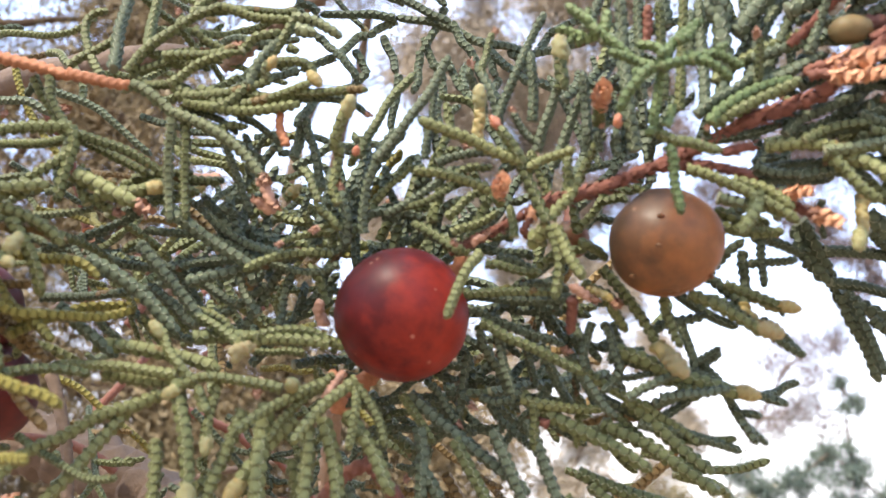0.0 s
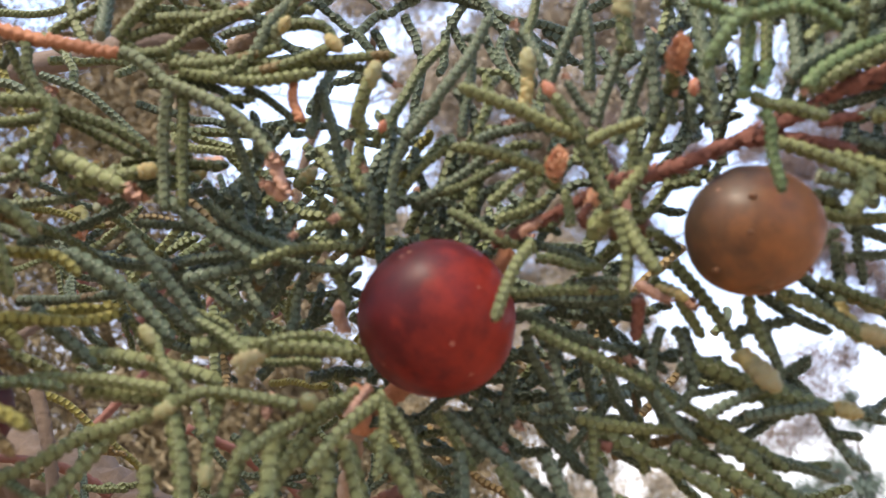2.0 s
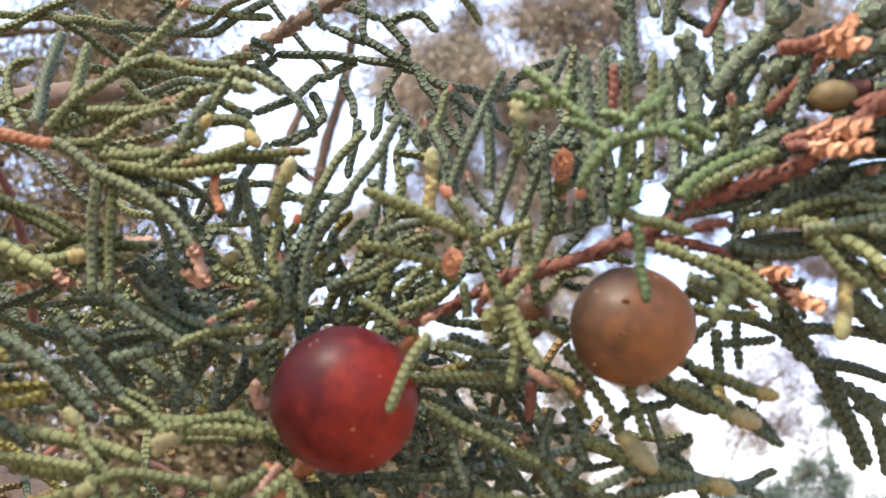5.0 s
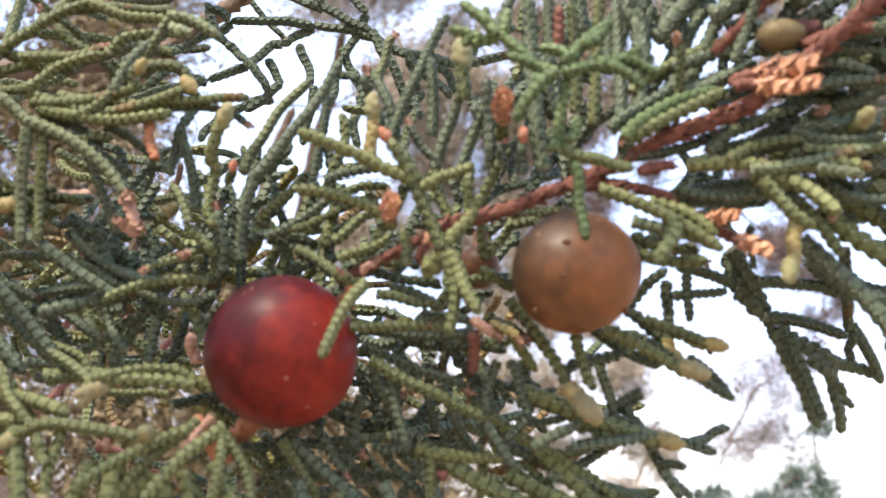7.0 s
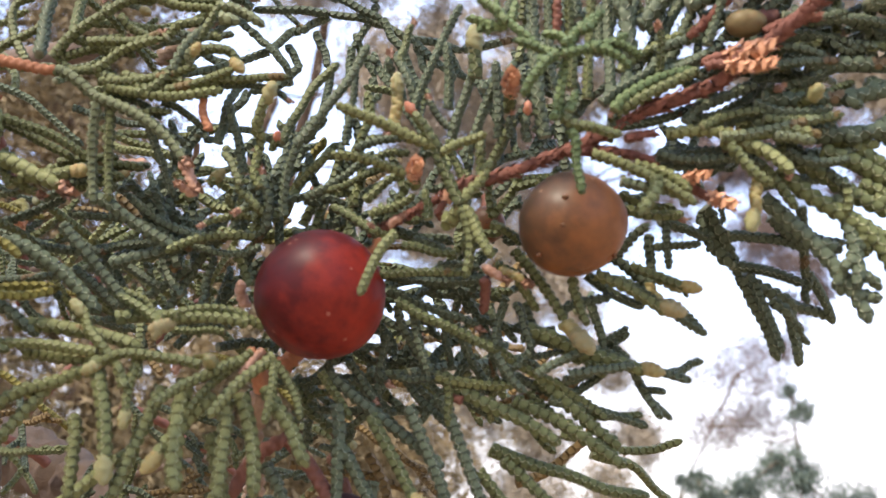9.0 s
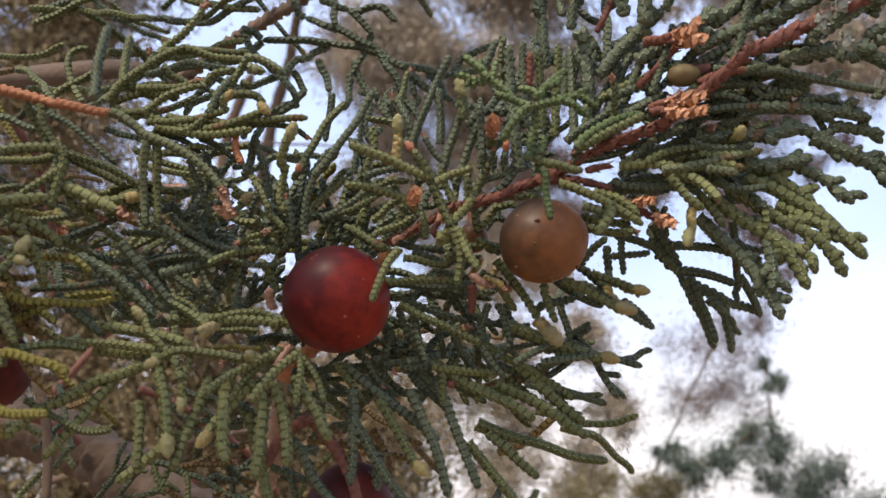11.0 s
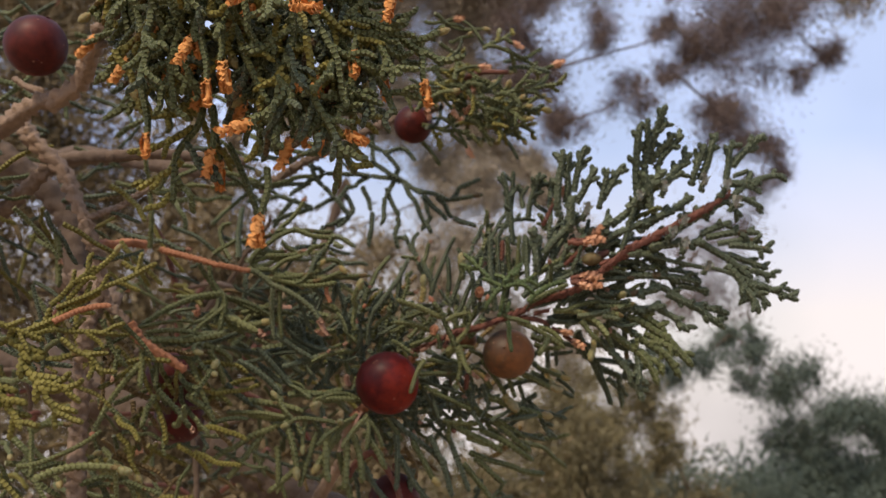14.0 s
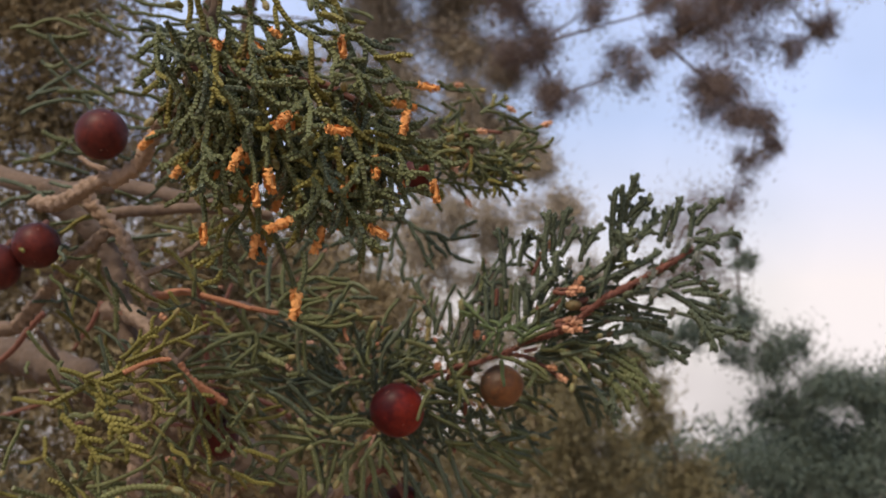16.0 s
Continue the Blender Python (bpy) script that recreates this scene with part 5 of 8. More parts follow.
shoot(AXIS, (28.0, 3.0, 1.8), (28.5, 3.0, -0.1), (0.0, 0.0, -0.0), 0.62, YBUD, tip="k")
shoot(AXIS, (30.7, 4.0, 2.1), (31.5, 4.0, 0.9), (0.0, 0.0, -0.0), 0.30, DARK)
shoot(AXIS, (30.0, 6.0, 1.0), (33.3, 7.0, -1.7), (0.3, 0.0, 0.2), 0.43, DARK)
shoot(AXIS, (22.6, 3.0, 2.6), (27.6, 4.0, -0.1), (-0.0, 0.0, -0.3), 0.51, DARK)
shoot(AXIS, (16.3, 1.0, 4.2), (20.7, 1.0, -2.4), (0.2, 0.0, 0.1), 0.53, GREEN)
shoot(AXIS, (20.5, 1.0, -2.2), (21.6, 0.0, -3.8), (0.0, 0.0, -0.0), 0.72, YBUD, tip="K")
shoot(AXIS, (21.1, 0.0, 1.5), (22.2, 0.0, -2.5), (-0.2, 0.0, -0.0), 0.48, GREEN)
shoot(AXIS, (23.2, 5.0, 0.5), (24.1, 5.0, -3.6), (0.0, 0.0, -0.0), 0.47, DARK)
shoot(AXIS, (23.9, 5.0, -3.0), (26.3, 5.0, -1.5), (-0.0, 0.0, -0.0), 0.38, DARK)
shoot(AXIS, (23.5, 5.0, -3.6), (27.3, 6.0, -5.1), (0.0, 0.0, 0.2), 0.46, DARK)
shoot(AXIS, (24.9, 6.0, -2.8), (26.5, 6.0, -4.4), (0.0, 0.0, -0.0), 0.43, DARK)
shoot(AXIS, (16.9, 4.0, -3.0), (19.9, 4.0, -1.9), (-0.0, 0.0, -0.0), 0.38, DARK)
shoot(AXIS, (17.3, 4.0, -4.0), (20.4, 4.0, -4.2), (0.0, 0.0, -0.0), 0.37, DARK)
shoot(AXIS, (17.2, 4.0, 0.2), (17.8, 4.0, -4.2), (0.3, 0.0, -0.0), 0.50, DARK)
shoot(AXIS, (20.5, 5.0, -6.3), (24.4, 6.0, -4.5), (-0.0, 0.0, -0.3), 0.50, DARK)
shoot(AXIS, (20.5, 6.0, -7.4), (24.4, 6.0, -5.5), (-0.0, 0.0, -0.3), 0.46, DARK)
shoot(AXIS, (14.6, 0.0, 2.7), (17.5, 1.0, 1.3), (-0.0, 0.0, 0.0), 0.49, GREEN, tip="p")
shoot(AXIS, (16.5, 0.0, 1.4), (18.3, 2.0, -1.0), (-0.0, 0.0, 0.0), 0.49, GREEN)
shoot(AXIS, (9.7, 1.0, 2.5), (13.4, 1.0, 2.5), (-0.0, 0.0, 0.4), 0.45, DARK)

shoot(OUTER, (21.9, -3.0, 24.2), (20.1, -5.0, 36.6), (0.2, 0.0, -0.0), 0.59, DARK)
shoot(OUTER, (21.4, -2.0, 27.4), (22.0, -4.0, 36.9), (0.0, 0.0, 0.0), 0.50, DARK)
shoot(OUTER, (24.6, -3.0, 28.7), (26.7, -5.0, 36.6), (-0.3, 0.0, 0.0), 0.59, DARK)
shoot(OUTER, (25.2, -3.0, 31.3), (27.3, -4.0, 35.3), (0.0, 0.0, 0.0), 0.50, DARK)
shoot(OUTER, (23.7, -3.0, 30.3), (23.4, -3.0, 34.3), (0.0, 0.0, -0.0), 0.50, DARK)
shoot(OUTER, (29.6, -7.0, 27.9), (30.2, -10.0, 39.3), (-0.6, 0.0, 0.0), 0.77, DARK)
shoot(OUTER, (30.8, -7.0, 30.4), (31.4, -10.0, 38.7), (0.0, 0.0, 0.0), 0.68, DARK)
shoot(OUTER, (29.2, -7.0, 31.4), (28.1, -8.0, 34.1), (-0.0, 0.0, 0.0), 0.58, DARK)
shoot(OUTER, (32.0, -8.0, 32.1), (34.3, -10.0, 39.9), (-0.4, 0.0, 0.0), 0.68, DARK)
shoot(OUTER, (33.4, -9.0, 36.8), (35.0, -10.0, 37.6), (0.0, -0.0, 0.0), 0.48, DARK)
shoot(OUTER, (32.4, -8.0, 30.1), (35.6, -10.0, 35.8), (0.0, 0.0, 0.0), 0.67, DARK)
shoot(OUTER, (36.2, -8.0, 29.1), (37.6, -10.0, 35.8), (0.0, 0.0, 0.0), 0.58, DARK)
shoot(OUTER, (36.8, -8.0, 30.6), (40.7, -10.0, 36.4), (-0.4, 0.0, 0.0), 0.67, DARK)
shoot(OUTER, (42.7, -9.0, 30.9), (42.7, -13.0, 42.8), (-0.4, -0.0, 0.0), 0.76, DARK)
shoot(OUTER, (43.9, -9.0, 33.9), (44.2, -13.0, 43.8), (0.0, -0.0, 0.0), 0.67, DARK)
shoot(OUTER, (44.8, -9.0, 36.8), (47.1, -14.0, 45.8), (-0.4, 0.0, 0.1), 0.76, DARK)
shoot(OUTER, (45.5, -12.0, 41.3), (47.8, -13.0, 42.9), (0.0, 0.0, 0.0), 0.48, DARK)
shoot(OUTER, (45.0, -9.0, 36.8), (49.0, -12.0, 41.3), (-0.4, 0.0, 0.0), 0.67, DARK)
shoot(OUTER, (45.9, -9.0, 35.8), (50.4, -12.0, 41.1), (-0.4, 0.0, 0.0), 0.67, DARK)
shoot(OUTER, (46.7, -9.0, 32.4), (52.1, -10.0, 38.7), (-0.0, -0.0, -0.0), 0.77, DARK)
shoot(OUTER, (47.7, -9.0, 33.4), (50.5, -10.0, 35.3), (0.0, -0.0, 0.0), 0.58, DARK)
shoot(OUTER, (51.8, -9.0, 32.9), (54.1, -11.0, 40.0), (0.0, 0.0, 0.0), 0.67, DARK)
shoot(OUTER, (53.5, -9.0, 33.9), (56.5, -11.0, 41.9), (-0.2, 0.0, 0.0), 0.77, DARK)
shoot(OUTER, (53.2, -9.0, 36.8), (52.6, -10.0, 39.3), (-0.0, -0.0, 0.0), 0.58, DARK)
shoot(OUTER, (57.9, -9.0, 33.9), (59.3, -10.0, 40.7), (-0.3, -0.0, -0.0), 0.67, DARK)
shoot(OUTER, (59.0, -9.0, 36.3), (64.8, -10.0, 41.8), (-0.3, -0.0, 0.2), 0.77, DARK)
shoot(OUTER, (59.2, -9.0, 34.6), (61.8, -9.0, 35.6), (-0.0, 0.0, -0.0), 0.48, DARK)
shoot(OUTER, (58.3, -9.0, 33.4), (64.2, -9.0, 34.3), (-0.0, 0.0, -0.4), 0.77, DARK)
shoot(OUTER, (63.2, -9.0, 34.1), (68.2, -9.0, 34.6), (0.0, 0.0, 0.2), 0.58, DARK)
shoot(OUTER, (59.3, -9.0, 33.4), (64.0, -9.0, 32.1), (0.0, 0.0, -0.0), 0.58, DARK)
shoot(OUTER, (58.2, -9.0, 30.9), (64.2, -9.0, 29.0), (0.0, 0.0, 0.4), 0.58, DARK)
shoot(OUTER, (56.3, -9.0, 31.4), (60.2, -9.0, 27.4), (0.2, 0.0, 0.2), 0.57, DARK)
shoot(OUTER, (49.7, -8.0, 27.7), (55.2, -8.0, 27.5), (0.0, 0.0, 0.6), 0.58, DARK)
shoot(OUTER, (53.4, -8.0, 24.7), (59.0, -8.0, 26.7), (0.0, 0.0, 0.4), 0.67, DARK)
shoot(OUTER, (54.3, -8.0, 24.2), (63.6, -8.0, 24.9), (0.0, 0.0, 0.4), 0.67, DARK)
shoot(OUTER, (56.2, -8.0, 23.1), (63.8, -8.0, 23.3), (0.0, 0.0, 0.4), 0.57, DARK)
shoot(OUTER, (58.1, -8.0, 22.8), (65.7, -8.0, 21.7), (0.0, 0.0, 0.4), 0.67, DARK)
shoot(OUTER, (52.6, -7.0, 23.9), (62.1, -7.0, 17.6), (0.0, 0.0, 0.2), 0.77, DARK)
shoot(OUTER, (61.5, -7.0, 18.6), (66.1, -7.0, 17.5), (0.0, 0.0, 0.2), 0.57, DARK)
shoot(OUTER, (58.3, -7.0, 21.5), (64.9, -7.0, 18.8), (0.0, 0.0, -0.0), 0.58, DARK)
shoot(OUTER, (57.7, -7.0, 19.6), (63.0, -7.0, 11.2), (0.4, 0.0, 0.4), 0.76, DARK)
shoot(OUTER, (60.0, -7.0, 17.1), (60.5, -7.0, 12.8), (0.0, 0.0, -0.0), 0.57, DARK)
shoot(OUTER, (60.9, -7.0, 16.8), (64.9, -7.0, 12.6), (0.0, 0.0, -0.0), 0.57, DARK)
shoot(OUTER, (61.8, -7.0, 16.2), (69.7, -7.0, 13.5), (0.0, 0.0, 0.4), 0.67, DARK)
shoot(OUTER, (64.7, -7.0, 15.2), (68.5, -7.0, 15.5), (0.0, 0.0, 0.3), 0.48, DARK)
shoot(OUTER, (66.5, -7.0, 14.7), (66.9, -7.0, 13.3), (0.0, 0.0, -0.0), 0.48, DARK)
shoot(OUTER, (45.1, -5.0, 16.9), (52.8, -5.0, 12.3), (0.0, 0.0, 0.4), 0.68, DARK)
shoot(OUTER, (47.9, -5.0, 15.0), (57.7, -5.0, 8.8), (0.4, 0.0, 0.4), 0.77, DARK)
shoot(OUTER, (52.7, -5.0, 13.0), (58.4, -5.0, 11.1), (0.0, 0.0, 0.2), 0.67, DARK)
shoot(OUTER, (46.1, -4.0, 12.7), (51.9, -4.0, 8.3), (0.4, 0.0, 0.2), 0.68, DARK)
shoot(OUTER, (49.9, -5.0, 16.4), (55.2, -5.0, 15.5), (0.0, 0.0, -0.0), 0.68, DARK)
shoot(OUTER, (41.2, -4.0, 11.2), (51.8, -5.0, 2.3), (1.0, 0.0, 0.7), 0.77, GREEN)
shoot(OUTER, (39.2, -4.0, 10.2), (49.6, -5.0, 0.6), (1.0, 0.0, 0.7), 0.77, GREEN)
shoot(OUTER, (37.3, -4.0, 9.3), (46.0, -5.0, -0.5), (1.0, 0.0, 0.5), 0.77, GREEN)
shoot(OUTER, (36.4, -3.0, 7.4), (43.4, -4.0, -3.3), (0.8, 0.0, 0.5), 0.77, DARK)
shoot(OUTER, (42.1, -4.0, 7.3), (42.5, -5.0, -0.8), (0.4, 0.0, -0.0), 0.67, DARK)
shoot(OUTER, (42.9, -4.0, 5.4), (47.4, -5.0, 2.0), (0.0, 0.0, -0.0), 0.67, GREEN)
shoot(OUTER, (44.0, -4.0, 8.3), (49.2, -5.0, 5.3), (0.0, 0.0, -0.0), 0.67, GREEN)
shoot(OUTER, (40.3, -4.0, 13.1), (47.9, -4.0, 8.3), (0.0, 0.0, 0.6), 0.77, GREEN)
shoot(OUTER, (35.3, -5.0, 13.0), (47.8, -5.0, 13.0), (-0.0, 0.0, -0.8), 0.77, DARK)
shoot(OUTER, (36.2, -6.0, 14.8), (46.8, -6.0, 15.8), (-0.0, 0.0, -0.4), 0.77, DARK)
shoot(OUTER, (40.1, -6.0, 17.8), (53.5, -6.0, 16.8), (0.0, 0.0, 0.6), 0.77, DARK)
shoot(OUTER, (41.0, -7.0, 22.5), (47.9, -6.0, 19.7), (0.0, 0.0, 0.4), 0.58, DARK)
shoot(OUTER, (44.7, -8.0, 22.3), (54.3, -8.0, 23.3), (0.0, 0.0, 0.4), 0.77, DARK)
shoot(OUTER, (36.1, -8.0, 23.3), (47.5, -9.0, 28.0), (0.0, 0.0, 0.4), 0.77, DARK)
shoot(OUTER, (38.1, -8.0, 26.2), (45.7, -9.0, 30.9), (0.0, 0.0, 0.4), 0.77, DARK)
shoot(OUTER, (42.8, -8.0, 25.2), (52.4, -9.0, 30.9), (0.0, 0.0, 0.4), 0.77, DARK)
shoot(OUTER, (47.6, -8.0, 24.2), (58.2, -9.0, 30.9), (0.0, 0.0, 0.2), 0.77, DARK)
shoot(OUTER, (30.3, -8.0, 22.3), (38.9, -9.0, 27.0), (0.0, 0.0, 0.0), 0.76, DARK)
shoot(OUTER, (26.7, -6.0, 21.7), (33.3, -8.0, 28.2), (0.0, 0.0, 0.0), 0.77, DARK)
shoot(OUTER, (25.7, -6.0, 18.7), (25.1, -8.0, 26.2), (-0.0, 0.0, 0.0), 0.77, DARK)
shoot(OUTER, (31.2, -9.0, 26.0), (31.2, -10.0, 31.1), (0.0, -0.0, 0.0), 0.86, DARK)
shoot(OUTER, (40.9, -9.0, 28.9), (47.4, -11.0, 35.3), (0.0, 0.0, 0.0), 0.86, DARK)
shoot(OUTER, (44.7, -9.0, 28.9), (43.5, -11.0, 35.3), (-0.0, 0.0, 0.0), 0.86, DARK)
shoot(OUTER, (53.3, -9.0, 28.0), (61.2, -9.0, 32.9), (-0.0, 0.0, -0.0), 0.67, DARK)
scaly_stem(OUTER, (30.2, -8.0, 19.4), (35.0, -9.0, 24.1), (0.0, 0.0, 0.0), 0.34, 0.29, tip="o")
scaly_stem(OUTER, (26.8, -6.0, 26.6), (29.2, -7.0, 31.4), (0.0, 0.0, 0.0), 0.29, 0.25, tip="o")
scaly_stem(OUTER, (31.2, -9.0, 23.6), (34.3, -10.0, 23.4), (0.0, -0.0, 0.0), 0.28, 0.24, tip="o")
scaly_stem(OUTER, (40.2, -10.8, 21.6), (58.2, -9.0, 31.4), (-0.0, 0.0, -0.4), 0.57, 0.49)
shoot(OUTER, (37.9, -8.0, 21.3), (62.8, -7.0, 16.6), (0.0, 0.0, 1.0), 0.48, DARK)
shoot(OUTER, (39.8, -8.0, 21.3), (44.7, -11.0, 39.3), (-0.0, 0.0, -0.0), 0.57, DARK)

shoot(LOWER, (-16.9, -4.0, -6.4), (-14.4, -6.0, -14.9), (0.4, 0.0, -0.0), 0.66, FRESH, tip="k")
shoot(LOWER, (-11.7, -3.0, -8.3), (-14.1, -5.0, -17.2), (-0.0, 0.0, -0.0), 0.57, FRESH)
shoot(LOWER, (-9.8, -3.0, -7.8), (-9.0, -5.0, -16.5), (-0.5, 0.0, -0.0), 0.76, FRESH)
shoot(LOWER, (-8.0, -2.0, -8.8), (-11.5, -4.0, -14.3), (-0.0, 0.0, -0.0), 0.67, FRESH, tip="y")
shoot(LOWER, (-6.9, -2.0, -9.3), (-7.0, -3.0, -17.9), (0.4, 0.0, -0.0), 0.67, FRESH)
shoot(LOWER, (-5.6, -2.0, -8.8), (-3.9, -3.0, -16.7), (0.4, 0.0, -0.0), 0.67, FRESH)
shoot(LOWER, (-3.7, -2.0, -8.3), (0.2, -3.0, -14.6), (0.4, 0.0, -0.0), 0.67, FRESH)
shoot(LOWER, (-8.1, -1.0, -11.7), (-5.8, -1.0, -20.1), (0.0, 0.0, -0.0), 0.67, FRESH)
shoot(LOWER, (-17.5, -3.0, -6.9), (-29.8, -6.0, -14.2), (-0.5, 0.0, 0.5), 0.57, FRESH)
shoot(LOWER, (-20.3, -3.0, -7.8), (-26.1, -5.0, -16.1), (-0.0, 0.0, -0.0), 0.57, FRESH)
shoot(LOWER, (-18.4, -3.0, -10.7), (-17.5, -4.0, -17.1), (0.0, 0.0, -0.0), 0.57, FRESH)
shoot(LOWER, (-13.5, -3.0, -13.4), (-19.4, -4.0, -18.0), (-0.0, 0.0, -0.0), 0.57, FRESH)
shoot(LOWER, (1.4, 2.0, -8.9), (1.5, 2.0, -18.4), (0.4, 0.0, -0.0), 0.59, DARK)
shoot(LOWER, (4.3, 2.0, -9.8), (8.3, 2.0, -17.0), (0.0, 0.0, -0.0), 0.59, GREEN, tip="y")
shoot(LOWER, (7.3, 3.0, -8.9), (11.2, 3.0, -19.5), (0.4, 0.0, -0.0), 0.59, DARK)
shoot(LOWER, (0.3, 4.0, -6.0), (10.2, 4.0, -13.8), (0.0, 0.0, -0.0), 0.60, DARK)
shoot(LOWER, (10.2, 4.0, -7.9), (14.2, 4.0, -18.6), (0.0, 0.0, -0.0), 0.59, DARK)
shoot(LOWER, (11.2, 4.0, -7.0), (20.1, 4.0, -11.8), (0.0, 0.0, -0.0), 0.70, GREEN)
shoot(LOWER, (16.2, 5.0, -8.0), (25.8, 6.0, -13.4), (0.0, 0.0, 0.3), 0.70, GREEN)
shoot(LOWER, (18.3, 5.0, -6.0), (25.3, 6.0, -11.9), (0.0, 0.0, -0.0), 0.70, GREEN)
shoot(LOWER, (19.3, 5.0, -8.0), (27.9, 7.0, -10.0), (-0.0, 0.0, 0.2), 0.50, DARK)
shoot(LOWER, (14.3, 6.0, -11.9), (27.8, 7.0, -15.7), (-0.0, 0.0, -0.6), 0.60, GREEN)
shoot(LOWER, (15.3, 6.0, -12.9), (20.5, 7.0, -17.6), (-0.0, 0.0, 0.0), 0.60, GREEN)
shoot(LOWER, (17.2, 3.0, -2.1), (28.0, 4.0, -5.5), (-0.0, 0.0, -0.4), 0.70, GREEN, tip="y")
shoot(LOWER, (13.2, 6.0, -13.9), (19.2, 7.0, -21.2), (0.0, 0.0, -0.0), 0.60, GREEN)
shoot(LOWER, (4.2, 6.0, -14.8), (3.3, 6.0, -21.6), (-0.0, 0.0, -0.0), 0.70, DARK)
shoot(LOWER, (25.1, 2.0, 1.9), (32.8, 4.0, -2.5), (-0.0, 0.0, 0.4), 0.50, DARK)
shoot(LOWER, (23.0, 0.0, 1.8), (29.4, 1.0, -1.1), (-0.0, 0.0, 0.0), 0.59, GREEN, tip="K")
shoot(LOWER, (26.1, 1.0, 2.8), (31.0, 1.0, 0.8), (0.0, 0.0, -0.0), 0.49, GREEN, tip="y")
shoot(LOWER, (20.1, 2.0, -1.1), (24.6, 2.0, 0.9), (-0.0, 0.0, -0.0), 0.50, DARK)
shoot(LOWER, (-2.5, 2.0, -11.8), (-6.4, 2.0, -16.5), (-0.6, 0.0, 0.8), 0.68, RUST)
shoot(LOWER, (-2.5, 2.0, -11.8), (2.4, 3.0, -21.4), (0.8, 0.0, 0.6), 0.68, RUST)
shoot(LOWER, (1.4, 2.0, -11.8), (7.3, 3.0, -20.4), (0.0, 0.0, -0.0), 0.59, DARK)
shoot(LOWER, (-4.5, 3.0, -13.7), (0.5, 3.0, -21.4), (0.0, 0.0, -0.0), 0.59, DARK)

shoot(LEFT, (-38.8, -12.0, 21.6), (-39.0, -14.0, 32.6), (0.4, 0.0, 0.0), 0.47, FRESH)
shoot(LEFT, (-35.7, -13.0, 30.9), (-27.3, -12.0, 31.6), (-0.1, 0.0, 0.8), 0.38, FRESH)
shoot(LEFT, (-38.7, -14.0, 31.2), (-35.7, -13.0, 30.9), (0.0, -0.0, -0.6), 0.37, FRESH)
shoot(LEFT, (-38.4, -14.0, 31.2), (-39.3, -16.0, 36.9), (-0.0, 0.0, 0.0), 0.46, FRESH)
shoot(LEFT, (-37.3, -14.0, 31.2), (-34.2, -16.0, 36.9), (0.4, 0.0, 0.0), 0.46, FRESH)
shoot(LEFT, (-30.8, -4.0, 20.0), (-28.2, -4.0, 15.1), (-0.4, 0.0, -0.4), 0.49, GREEN)
shoot(LEFT, (-28.2, -4.0, 15.1), (-40.5, -10.0, 8.7), (-0.2, 0.0, 1.3), 0.57, GREEN)
shoot(LEFT, (-28.2, -4.0, 15.1), (-28.4, -4.0, 8.3), (0.4, 0.0, -0.0), 0.58, GREEN)
shoot(LEFT, (-28.2, -4.0, 14.6), (-20.2, -2.0, 11.4), (-0.0, 0.0, 0.6), 0.49, GREEN)
shoot(LEFT, (-19.2, -3.0, 17.2), (-18.3, -2.0, 7.5), (0.4, 0.0, -0.0), 0.49, GREEN)
shoot(LEFT, (-39.7, -14.0, 8.3), (-30.8, -12.0, 9.4), (-0.1, 0.0, 0.4), 0.37, FRESH)
shoot(LEFT, (-40.1, -14.0, 6.5), (-26.1, -10.0, 7.8), (-0.1, 0.0, -0.7), 0.64, FRESH)
shoot(LEFT, (-29.7, -10.0, 5.9), (-25.2, -8.0, 3.3), (0.3, 0.0, 0.4), 0.56, FRESH)
shoot(LEFT, (-28.7, -10.0, 5.0), (-26.6, -8.0, -0.6), (0.4, 0.0, 0.0), 0.56, FRESH)
shoot(LEFT, (-32.5, -10.0, 5.0), (-27.8, -10.0, -6.0), (0.0, 0.0, -0.0), 0.55, FRESH)
shoot(LEFT, (-38.3, -15.0, 5.5), (-37.6, -16.0, -1.6), (0.0, 0.0, -0.0), 0.54, FRESH)
shoot(LEFT, (-37.7, -15.0, 2.9), (-44.0, -18.0, -8.1), (-0.5, 0.0, 0.6), 0.53, FRESH, tip="r")
shoot(LEFT, (-35.9, -14.0, 4.7), (-36.0, -14.0, -1.5), (-0.0, 0.0, -0.0), 0.45, GREEN)
shoot(LEFT, (-36.0, -14.0, -2.4), (-37.6, -15.0, -7.7), (-0.4, -0.0, -0.0), 0.53, GREEN)
shoot(LEFT, (-35.6, -14.0, -1.5), (-30.2, -13.0, -7.7), (0.0, -0.0, -0.0), 0.54, GREEN, tip="p")
shoot(LEFT, (-31.6, -12.0, -2.4), (-27.1, -11.0, -6.7), (0.3, 0.0, 0.4), 0.55, FRESH)
shoot(LEFT, (-30.1, -12.0, -6.0), (-27.7, -12.0, -8.6), (0.0, 0.0, -0.0), 0.45, FRESH)
shoot(LEFT, (-54.4, -20.0, -13.1), (-42.0, -20.0, -7.6), (0.1, 0.0, -1.2), 0.43, FRESH)
shoot(LEFT, (-51.7, -20.0, -15.1), (-38.1, -20.0, -13.6), (-0.1, 0.0, 1.2), 0.68, FRESH, tip="k")
shoot(LEFT, (-53.2, -20.0, -7.6), (-46.4, -20.0, -7.0), (-0.0, 0.0, 0.3), 0.43, FRESH)
shoot(LEFT, (-52.2, -20.0, -14.3), (-52.8, -20.0, -6.8), (0.0, 0.0, -0.0), 0.43, FRESH)
